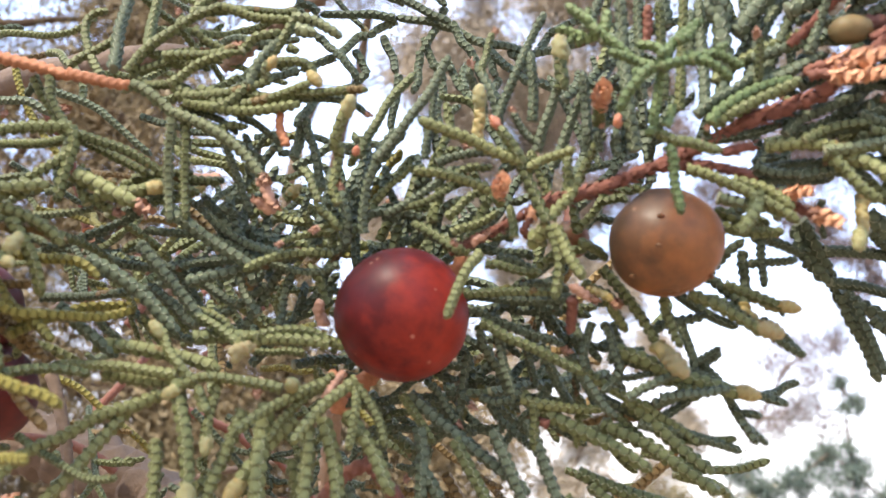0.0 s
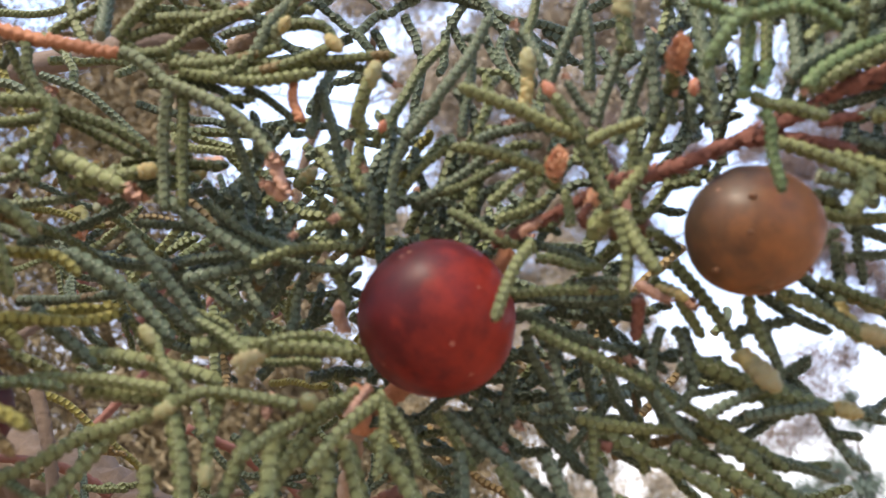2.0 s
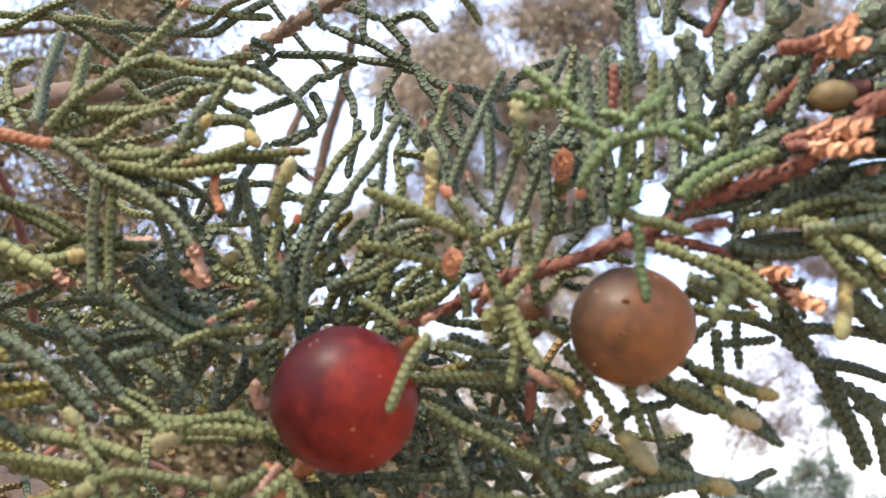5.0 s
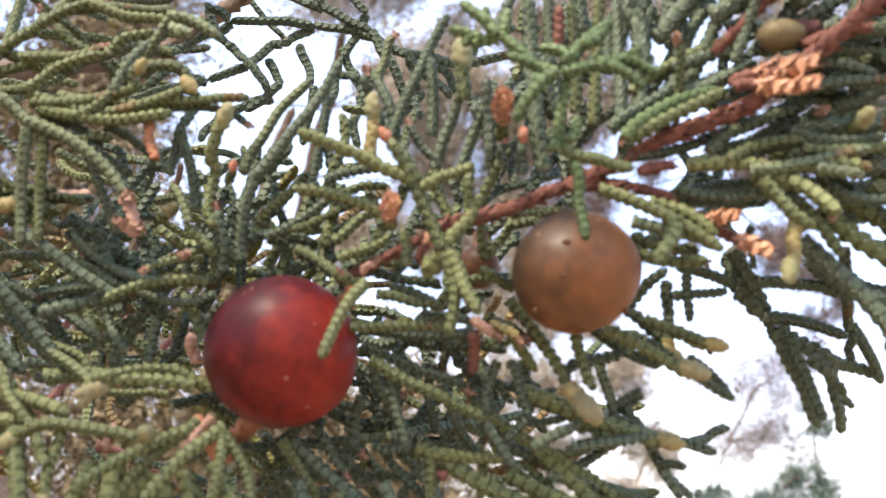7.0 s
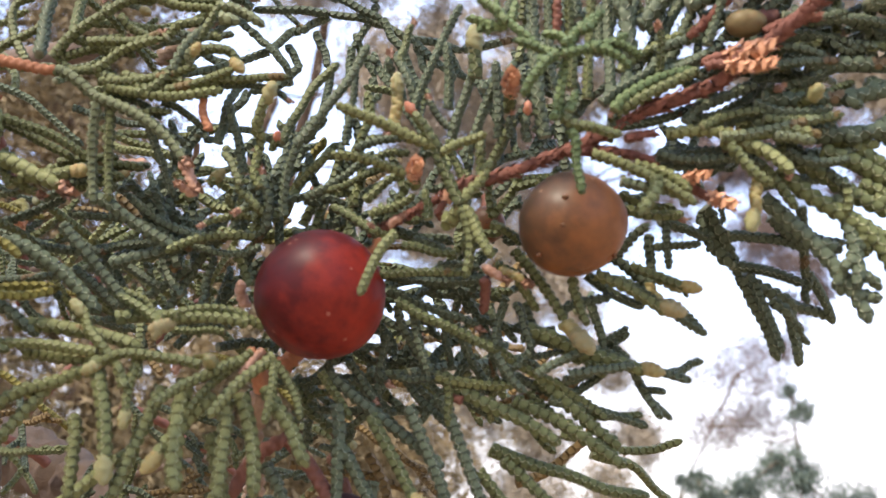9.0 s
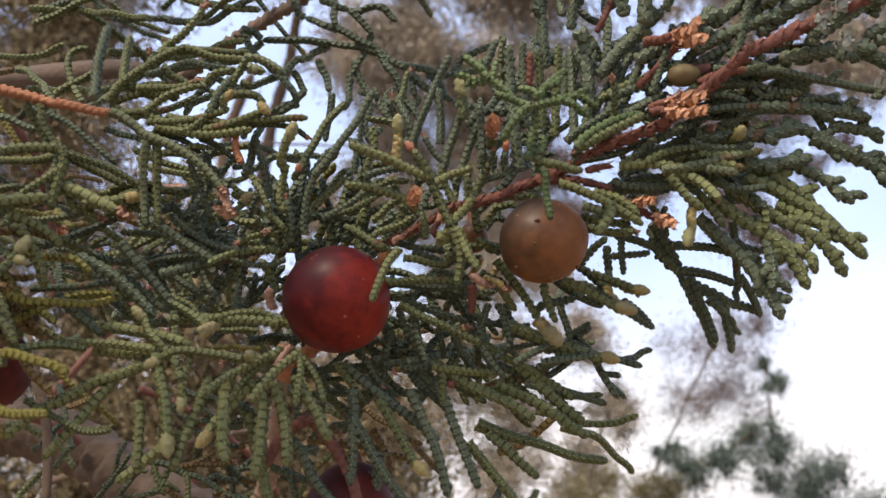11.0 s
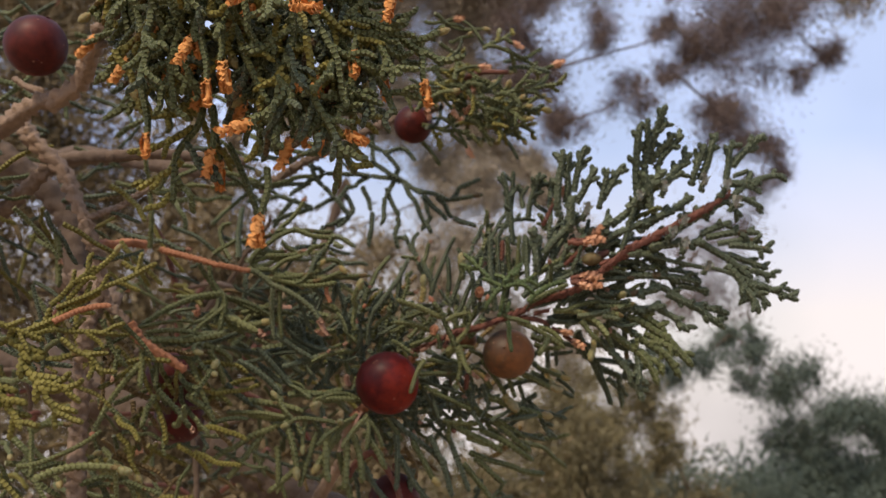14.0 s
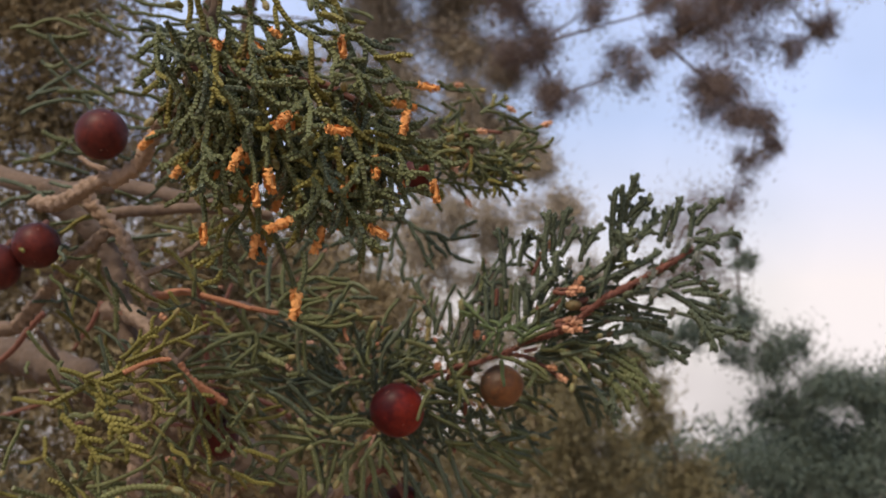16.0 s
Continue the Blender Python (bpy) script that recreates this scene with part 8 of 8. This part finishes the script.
shoot(OUTER, (43.2, -8.6, 26.5), (44.8, -9.3, 26.1), (0, 0, 0), 0.65, DARK)
shoot(OUTER, (45.2, -8.8, 27.3), (46.0, -8.3, 29.2), (0, 0, 0), 0.65, DARK)
shoot(OUTER, (41.5, -8.4, 28.7), (42.5, -8.5, 30.6), (0, 0, 0), 0.65, DARK)
shoot(OUTER, (42.8, -8.6, 29.5), (45.0, -8.3, 29.6), (0, 0, 0), 0.65, DARK)
shoot(OUTER, (44.2, -8.8, 30.2), (45.4, -8.6, 32.3), (0, 0, 0), 0.65, DARK)
shoot(OUTER, (47.2, -8.4, 28.2), (47.7, -8.9, 29.9), (0, 0, 0), 0.65, DARK)
shoot(OUTER, (48.8, -8.6, 29.1), (50.7, -8.3, 29.2), (0, 0, 0), 0.65, DARK)
shoot(OUTER, (50.5, -8.8, 30.0), (51.3, -9.2, 31.6), (0, 0, 0), 0.65, DARK)
shoot(OUTER, (52.4, -8.4, 27.4), (53.1, -8.1, 29.8), (0, 0, 0), 0.65, DARK)
shoot(OUTER, (54.2, -8.6, 28.6), (55.7, -9.4, 28.3), (0, 0, 0), 0.65, DARK)
shoot(OUTER, (56.1, -8.8, 29.7), (56.9, -8.5, 31.9), (0, 0, 0), 0.65, DARK)
shoot(OUTER, (34.2, -8.4, 24.4), (35.0, -9.1, 25.8), (0, 0, 0), 0.65, DARK)
shoot(OUTER, (35.6, -8.6, 25.2), (37.7, -9.1, 24.8), (0, 0, 0), 0.65, DARK)
shoot(OUTER, (37.2, -8.8, 26.0), (37.8, -8.5, 28.3), (0, 0, 0), 0.65, DARK)
shoot(OUTER, (29.7, -6.9, 24.6), (30.2, -6.5, 26.9), (0, 0, 0), 0.66, DARK)
shoot(OUTER, (30.8, -7.2, 25.7), (32.0, -8.0, 25.4), (0, 0, 0), 0.66, DARK)
shoot(OUTER, (32.0, -7.6, 26.9), (32.3, -7.8, 28.7), (0, 0, 0), 0.66, DARK)
shoot(OUTER, (25.4, -6.9, 22.1), (24.3, -6.8, 23.8), (0, 0, 0), 0.65, DARK)
shoot(OUTER, (25.3, -7.2, 23.4), (26.5, -7.3, 24.8), (0, 0, 0), 0.65, DARK)
shoot(OUTER, (25.2, -7.6, 24.7), (24.2, -7.8, 25.6), (0, 0, 0), 0.65, DARK)
shoot(OUTER, (31.2, -9.5, 28.6), (30.5, -9.3, 29.9), (0, 0, 0), 0.73, DARK)
shoot(OUTER, (31.2, -9.8, 29.9), (32.2, -10.2, 31.1), (0, 0, 0), 0.73, DARK)
shoot(OUTER, (43.8, -9.9, 31.8), (43.9, -9.9, 33.3), (0, 0, 0), 0.73, DARK)
shoot(OUTER, (44.9, -10.2, 32.9), (47.0, -10.8, 33.3), (0, 0, 0), 0.73, DARK)
shoot(OUTER, (46.1, -10.6, 34.0), (46.0, -10.8, 35.9), (0, 0, 0), 0.73, DARK)
shoot(OUTER, (44.2, -9.9, 31.8), (43.1, -9.7, 33.1), (0, 0, 0), 0.73, DARK)
shoot(OUTER, (44.0, -10.2, 32.9), (44.9, -10.7, 34.4), (0, 0, 0), 0.73, DARK)
shoot(OUTER, (43.8, -10.6, 34.0), (42.6, -10.8, 35.0), (0, 0, 0), 0.73, DARK)
shoot(OUTER, (56.8, -9.0, 30.2), (57.4, -9.0, 32.0), (0, 0, 0), 0.57, DARK)
shoot(OUTER, (58.2, -9.0, 31.0), (59.8, -8.6, 30.8), (0, 0, 0), 0.57, DARK)
shoot(OUTER, (59.6, -9.0, 31.9), (60.3, -8.6, 34.0), (0, 0, 0), 0.57, DARK)
shoot(OUTER, (49.2, -7.6, 20.2), (50.6, -8.0, 20.9), (0, 0, 0), 0.41, DARK)
shoot(OUTER, (53.4, -7.4, 19.3), (54.4, -7.8, 18.1), (0, 0, 0), 0.41, DARK)
shoot(OUTER, (57.9, -7.2, 18.2), (59.4, -7.6, 18.8), (0, 0, 0), 0.41, DARK)
shoot(OUTER, (42.0, -9.3, 29.4), (41.2, -9.7, 31.2), (0, 0, 0), 0.49, DARK)
shoot(OUTER, (42.8, -9.9, 32.4), (44.6, -10.2, 33.3), (0, 0, 0), 0.49, DARK)
shoot(OUTER, (43.7, -10.4, 35.7), (42.8, -11.1, 36.8), (0, 0, 0), 0.49, DARK)
shoot(YELLOW, (-48.9, -38.0, 4.6), (-48.0, -38.8, 6.9), (0, 0, 0), 0.50, OLIVE)
shoot(YELLOW, (-46.8, -38.0, 5.4), (-44.5, -37.9, 4.4), (0, 0, 0), 0.50, OLIVE)
shoot(YELLOW, (-44.5, -38.0, 6.2), (-43.3, -38.5, 8.6), (0, 0, 0), 0.50, OLIVE)
shoot(YELLOW, (-40.5, -38.0, 5.7), (-38.4, -38.5, 7.7), (0, 0, 0), 0.38, OLIVE)
shoot(YELLOW, (-38.5, -38.0, 5.5), (-35.9, -38.4, 3.1), (0, 0, 0), 0.38, OLIVE)
shoot(YELLOW, (-36.5, -38.0, 5.4), (-33.2, -38.7, 6.8), (0, 0, 0), 0.38, OLIVE)
shoot(YELLOW, (-42.3, -38.5, 7.7), (-41.3, -38.0, 9.8), (0, 0, 0), 0.42, OLIVE)
shoot(YELLOW, (-40.5, -38.6, 8.6), (-37.2, -38.7, 7.9), (0, 0, 0), 0.42, OLIVE)
shoot(YELLOW, (-38.6, -38.8, 9.6), (-38.0, -39.1, 12.3), (0, 0, 0), 0.42, OLIVE)
shoot(YELLOW, (-36.3, -39.5, 11.1), (-35.4, -39.8, 13.3), (0, 0, 0), 0.38, OLIVE)
shoot(YELLOW, (-34.0, -39.6, 12.1), (-31.0, -39.8, 10.9), (0, 0, 0), 0.38, OLIVE)
shoot(YELLOW, (-31.6, -39.8, 13.3), (-31.0, -39.6, 16.2), (0, 0, 0), 0.38, OLIVE)
shoot(YELLOW, (-40.5, -39.5, 11.4), (-40.0, -39.7, 13.9), (0, 0, 0), 0.38, OLIVE)
shoot(YELLOW, (-39.4, -39.6, 12.3), (-36.8, -40.0, 12.6), (0, 0, 0), 0.38, OLIVE)
shoot(YELLOW, (-38.3, -39.8, 13.3), (-37.7, -39.6, 16.2), (0, 0, 0), 0.38, OLIVE)
shoot(YELLOW, (-46.9, -38.9, 3.2), (-43.3, -39.3, 3.0), (0, 0, 0), 0.67, OLIVE)
shoot(YELLOW, (-46.3, -39.2, 2.6), (-46.1, -39.5, -0.8), (0, 0, 0), 0.66, OLIVE)
shoot(YELLOW, (-45.6, -39.6, 2.1), (-43.3, -39.2, 2.1), (0, 0, 0), 0.66, OLIVE)
shoot(YELLOW, (-44.6, -39.5, -0.5), (-41.1, -39.2, -0.8), (0, 0, 0), 0.66, OLIVE)
shoot(YELLOW, (-43.9, -39.6, -1.3), (-44.1, -39.5, -4.1), (0, 0, 0), 0.66, OLIVE)
shoot(YELLOW, (-43.1, -39.8, -2.1), (-40.1, -39.8, -2.3), (0, 0, 0), 0.66, OLIVE)
shoot(YELLOW, (-41.5, -40.0, -1.6), (-39.3, -40.4, -0.0), (0, 0, 0), 0.49, OLIVE)
shoot(YELLOW, (-40.7, -40.0, -1.8), (-38.1, -40.0, -4.1), (0, 0, 0), 0.49, OLIVE)
shoot(YELLOW, (-39.9, -40.0, -2.1), (-37.5, -40.6, -0.8), (0, 0, 0), 0.49, OLIVE)
shoot(YELLOW, (-41.6, -40.0, -4.3), (-38.1, -40.3, -5.1), (0, 0, 0), 0.49, OLIVE)
shoot(YELLOW, (-41.2, -40.0, -4.8), (-41.2, -39.7, -7.6), (0, 0, 0), 0.49, OLIVE)
shoot(YELLOW, (-40.7, -40.0, -5.3), (-37.2, -40.8, -6.6), (0, 0, 0), 0.49, OLIVE)
shoot(YELLOW, (-38.2, -39.0, 2.4), (-34.8, -39.2, 2.4), (0, 0, 0), 0.42, OLIVE)
shoot(YELLOW, (-37.3, -39.0, 1.5), (-37.0, -39.6, -1.2), (0, 0, 0), 0.41, OLIVE)
shoot(YELLOW, (-36.5, -39.0, 0.5), (-33.8, -38.9, 0.1), (0, 0, 0), 0.41, OLIVE)
shoot(YELLOW, (-47.4, -39.5, -5.0), (-44.5, -39.0, -5.8), (0, 0, 0), 0.49, OLIVE)
shoot(YELLOW, (-46.7, -39.6, -5.7), (-47.4, -39.2, -8.9), (0, 0, 0), 0.49, OLIVE)
shoot(YELLOW, (-46.1, -39.8, -6.5), (-42.7, -40.1, -6.8), (0, 0, 0), 0.49, OLIVE)
shoot(YELLOW, (-49.9, -39.5, -2.0), (-46.7, -39.2, -2.3), (0, 0, 0), 0.58, OLIVE)
shoot(YELLOW, (-49.0, -39.6, -2.8), (-49.0, -39.6, -6.0), (0, 0, 0), 0.57, OLIVE)
shoot(YELLOW, (-48.1, -39.8, -3.6), (-44.7, -40.4, -4.1), (0, 0, 0), 0.57, OLIVE)
shoot(YELLOW, (-48.3, -40.0, 6.1), (-45.7, -40.8, 7.1), (0, 0, 0), 0.41, OLIVE)
shoot(YELLOW, (-46.7, -40.0, 5.6), (-45.1, -40.4, 2.3), (0, 0, 0), 0.41, OLIVE)
shoot(YELLOW, (-45.1, -40.0, 5.0), (-41.9, -39.8, 5.7), (0, 0, 0), 0.41, OLIVE)

# ---- overhanging foliage ----
for i in range(66):
    x = -36 + (i % 33) * 1.03 + rng.normal(0, 1.0)
    z = 54 - (i % 33) * 0.13 - 15 * rng.random() ** 1.4 * min(1.0, (i % 33) / 14) + (12 * rng.random() if i > 32 else 0)
    y = -50 + rng.normal(0, 5)
    d = (0.42 + rng.normal(0, 0.25), rng.normal(0, 0.35), -0.85 + rng.normal(0, 0.2))
    frond(UPPER, (x, y, z), d, (0.1, 1, 0.2), rng.uniform(12, 19), 0.5, [GREEN, GREEN, OLIVE, DARK], 1, "OOy", 0.10, 2.4)
scatter(UPPER, 70, (-34, -58, 38), (-2, -42, 72), (0.4, 0, -0.8), 0.45, (5, 10), 0.5, [GREEN, GREEN, OLIVE], 1, "Oy", 0.2)
stem(UPPER, (-32, -48, 54.5), (-2, -50, 48), (0, 0, 2), 0.9, 0.5, RUST)
stem(UPPER, (-30, -48, 54), (-4, -46, 33), (2, 0, 3), 0.8, 0.5, RUST)
shoot(UPPER, (-19, -44, 30), (-14.6, -44.3, 19.5), (0.5, 0, 0), 0.5, GREEN, 2, "O")
shoot(UPPER, (-22, -43, 36), (-20.4, -42.6, 27.6), (0.3, 0, 0), 0.5, GREEN, 2, "O")
shoot(UPPER, (-18, -57, 42), (-17, -58, 36), (0.3, 0, 0), 0.5, GREEN, 2, "O")
shoot(UPPER, (-20, -57, 40), (-18.6, -58, 33.5), (0.3, 0, 0), 0.5, GREEN, 2, "O")
shoot(UPPER, (-23, -54, 46), (-21, -55, 40.5), (0.3, 0, 0), 0.5, GREEN, 2, "O")
shoot(UPPER, (-22.8, -52.5, 48.5), (-21.3, -54.0, 41.5), (0.3, 0, 0), 0.5, GREEN, 2, "O")
shoot(UPPER, (-19.1, -49.5, 44.8), (-18.6, -51.0, 37.8), (0.3, 0, 0), 0.5, GREEN, 2, "O")
shoot(UPPER, (-21.5, -46.5, 43.6), (-22.0, -48.0, 36.6), (0.3, 0, 0), 0.5, GREEN, 2, "O")
shoot(UPPER, (-28.9, -50.5, 35.5), (-27.4, -52.0, 28.5), (0.3, 0, 0), 0.5, GREEN, 2, "O")
shoot(UPPER, (-20.5, -47.5, 34.3), (-20.0, -49.0, 27.3), (0.3, 0, 0), 0.5, GREEN, 2, "O")
shoot(UPPER, (-12.3, -51.5, 24.8), (-12.8, -53.0, 17.8), (0.3, 0, 0), 0.5, GREEN, 2, "O")
shoot(UPPER, (-6.6, -48.5, 42.5), (-5.1, -50.0, 35.5), (0.3, 0, 0), 0.5, GREEN, 2, "O")
shoot(UPPER, (-1.9, -52.5, 45.5), (-1.4, -54.0, 38.5), (0.3, 0, 0), 0.5, GREEN, 2, "O")
shoot(UPPER, (-9.1, -49.5, 35.0), (-9.6, -51.0, 28.0), (0.3, 0, 0), 0.5, GREEN, 2, "O")
shoot(UPPER, (0.2, -46.5, 44.8), (1.7, -48.0, 37.8), (0.3, 0, 0), 0.5, GREEN, 2, "O")

# ---- spray in the middle distance ----
stem(MIDDLE, (5, 18, 58), (22, 8, 60), (0, 0, 1), 0.8, 0.4, RUST)
for i in range(22):
    f = i / 21
    p = (2 + 20 * f + rng.normal(0, 2), 16 - 10 * f + rng.normal(0, 3), 57 + 14 * (rng.random() - 0.5))
    a = rng.uniform(-1.0, 0.75)
    frond(MIDDLE, p, (math.cos(a), rng.normal(0, 0.3), math.sin(a)), (0, 1, 0.2), rng.uniform(8, 13), 0.45, [GREEN, OLIVE, FRESH], 1, "ooyyk", 0.3, 2.0)
scatter(MIDDLE, 40, (0, 5, 48), (24, 20, 74), (0.7, 0, 0.1), 0.6, (5, 9), 0.45, [GREEN, DARK], 1, "oy", 0.25)
shoot(MIDDLE, (9, 12, 52), (14.6, 13, 45.8), (0.3, 0, 0.6), 0.42, GREEN, 2, "o")
shoot(MIDDLE, (8, 11, 56), (11.5, 10, 52.5), (0.3, 0, 0.6), 0.42, GREEN, 2, "o")
shoot(MIDDLE, (12, 4, 58), (16.8, 1, 58.2), (0, 0, 0.3), 0.42, GREEN, 2, "o")
shoot(MIDDLE, (5, 8, 53), (12, 6, 55), (0, 0, 0.8), 0.5, FRESH, 2, "y")

# ---- shaded foliage behind ----
def thicket(label, count, low, high, towards, length, mats, tips="p"):
    """A spray of its own made of flat, forking fronds in a box (mm)."""
    lo, hi = np.array(low, float), np.array(high, float)
    e = thing("juniper_spray", mm(*((lo + hi) / 2)), label, "branch", "juniper sprays")
    for _ in range(count):
        p = rng.uniform(lo, hi)
        d = np.array(towards, float) + rng.normal(size=3) * (0.35, 0.2, 0.45)
        frond(e, tuple(p), tuple(d), (rng.normal(0, 0.3), 1, rng.normal(0, 0.3)), rng.uniform(*length), 0.46, mats, 1, tips, 0.08, 3.0)
    return e


thicket("shaded green juniper spray at the branch's inner side", 11, (-56, 30, -30), (-18, 60, 8), (0.9, 0, -0.2), (14, 22), [DARK, GREEN, DRY])
thicket("dark green juniper spray behind the red berry", 16, (-16, 9, -8), (10, 22, 8), (0.7, 0, 0.3), (11, 17), [DARK, GREEN, DARK])
thicket("dark green juniper spray behind the brown berry", 5, (2, 6, -8), (22, 18, 8), (0.9, 0, -0.1), (10, 16), [DARK, DARK, GREEN])
thicket("upright dark green juniper spray beside the red berry", 13, (-18, 3, 3), (-2, 10, 10), (0.1, 0, 1.0), (7, 10), [DARK, GREEN, DARK])
thicket("upright green juniper spray between the berries", 8, (-6, 2, 4), (12, 8, 10), (0.3, 0, 0.9), (8, 11), [GREEN, DARK, GREEN])
thicket("bushy dark green juniper spray at the outer tip", 13, (26, -7, 13), (46, -2, 26), (0.9, 0, 0.45), (9, 13), [DARK, GREEN, DARK])
thicket("deep green juniper spray behind the rust-brown axis", 12, (6, 2, 8), (36, 9, 22), (0.6, 0, 0.75), (11, 17), [DARK, GREEN, DARK])
thicket("shaded juniper spray hanging under the red berry", 4, (-14, 8, -26), (18, 22, -8), (0.75, 0, -0.5), (12, 18), [DARK, GREEN, DARK])
thicket("shaded juniper spray behind the fan of shoots", 6, (-56, 24, 10), (-24, 40, 22), (0.95, 0, 0.1), (14, 20), [DARK, GREEN])
scatter(INNER, 130, (-95, 5, 28), (-14, 40, 100), (0.95, 0, -0.15), 0.35, (10, 20), 0.55, [DARK, GREEN], 1, "py", 0.12)
scatter(INNER, 60, (-95, 20, -50), (-20, 70, 40), (0.6, 0, -0.3), 0.8, (8, 18), 0.5, [DRY, GREEN, OLIVE], 1, "op", 0.08)
scatter(INNER, 70, (-90, -22, -36), (-40, 10, 4), (0.7, 0, -0.3), 0.7, (7, 14), 0.5, [OLIVE, GREEN, FRESH], 1, "ykp", 0.15)
for i in range(26):
    a = rng.uniform((-110, 30, -50), (-35, 110, 30))
    stem(INNER, tuple(a), tuple(a + rng.normal(size=3) * (22, 10, 18)), (2, 0, 2), 0.8, 0.5, [BARK, RUST][i % 2], "dry_twig", seg=8)
scatter(INNER, 30, (-10, 16, -14), (26, 42, 16), (0.6, 0, -0.2), 0.8, (8, 15), 0.5, [DRY, GREEN, DRY], 1)
scatter(INNER, 40, (-34, 14, 4), (-16, 40, 30), (0.8, 0, 0.0), 0.6, (8, 15), 0.5, [DARK, GREEN, FRESH], 1)
scatter(INNER, 25, (-22, 14, 0), (4, 40, 12), (0.5, 0, 0.0), 0.8, (8, 14), 0.5, [DRY, GREEN, OLIVE], 1)
scatter(LEFT, 55, (-46, -13, -13), (-28, -3, 8), (0.7, 0, -0.5), 0.6, (6, 11), 0.45, [OLIVE, GREEN, DRY], 1, "pyk", 0.15)
scatter(LEFT, 45, (-70, -26, 0), (-40, -8, 34), (0.7, 0, -0.4), 0.6, (6, 12), 0.42, [GREEN, OLIVE, DARK], 1, "p", 0.1)
stem(UPPER, (-31, -48, 55), (-26, -52, 72), (1, 0, 0), 1.0, 0.7, BARK)


# ---- berries ----
def berry(at, radius, skin, label, seed, stretch=1.0, lumps=0.008, points=4, stalk=(0, 0.6, 0.8), tilt=(0.1, 0.2, 1)):
    """A fleshy cone: skin, small scale points, a short stalk."""
    e = thing("juniper_berry", mm(*at), label, "berry", "juniper berries")
    R = radius / 1000
    rot = turn_to(tilt)
    v, f = egg(56, 40, R, stretch, 0.03, lumps, seed)
    v = [tuple(rot @ Vector(p)) for p in v]
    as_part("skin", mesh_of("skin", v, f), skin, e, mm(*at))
    r_ = np.random.default_rng(seed)
    for i in range(points):
        d = Vector(r_.normal(size=3) + (0.25, -0.7, -0.5)).normalized()
        pv, pf = egg(8, 6, R * 0.04, 1.0, -0.5, 0.1, seed + i)
        q = turn_to(d)
        pv = [tuple(q @ Vector((p[0] * 1.5, p[1], p[2] * 1.5))) for p in pv]
        as_part("scale_point", mesh_of("scale_point", pv, pf), skin, e, mm(*at) + d * R * 0.985)
    s = Vector(stalk).normalized()
    stem(e, mm(*at) + s * R * 0.93, mm(*at) + s * (R + 0.0025), (0, 0, 0), 0.7, 0.6, RUST, "stalk", seg=8)
    return e


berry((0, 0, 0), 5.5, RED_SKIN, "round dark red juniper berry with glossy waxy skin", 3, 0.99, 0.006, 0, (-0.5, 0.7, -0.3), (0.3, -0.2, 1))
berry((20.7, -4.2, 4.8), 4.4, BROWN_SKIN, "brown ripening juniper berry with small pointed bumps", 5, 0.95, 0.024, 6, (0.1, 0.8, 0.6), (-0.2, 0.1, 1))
berry((14.0, 5.0, 7.9), 1.7, BROWN_SKIN, "small brown juniper berry half hidden behind shoots", 8, 1.0, 0.02, 4)
berry((1.0, 8.5, -20.2), 4.6, DULL_SHADED_SKIN, "dark red juniper berry hanging below among twigs", 9, 1.0, 0.01, 3)
berry((-38.8, 3.5, 1.2), 4.3, DULL_SHADED_SKIN, "red juniper berry at the shaded side of the spray", 10, 1.0, 0.01, 3)
berry((-37.2, 5, -6.0), 4.4, DULL_SHADED_SKIN, "red juniper berry in shade under another berry", 12, 1.0, 0.01, 3)
berry((-49.5, -35.5, 47.4), 4.4, DULL_SHADED_SKIN, "dark red juniper berry beside the woody branch", 14, 1.0, 0.01, 3)
berry((-66, -20, 30.4), 4.3, DULL_SHADED_SKIN, "dull red juniper berry against dark foliage", 15, 1.0, 0.01, 3)
berry((-73, -20, 26.4), 4.3, DULL_SHADED_SKIN, "dull red juniper berry at the outer twig", 16, 1.0, 0.01, 3)
berry((3.6, 20, 53.0), 3.9, DULL_SHADED_SKIN, "dark red juniper berry under orange-coned spray", 17, 1.0, 0.01, 3)
berry((34.7, -8.5, 20.4), 1.15, OLIVE_SKIN, "small olive-brown young juniper cone on the axis", 18, 1.45, 0.02, 2, (0.8, 0.3, 0.4), (1, 0, 0.1))
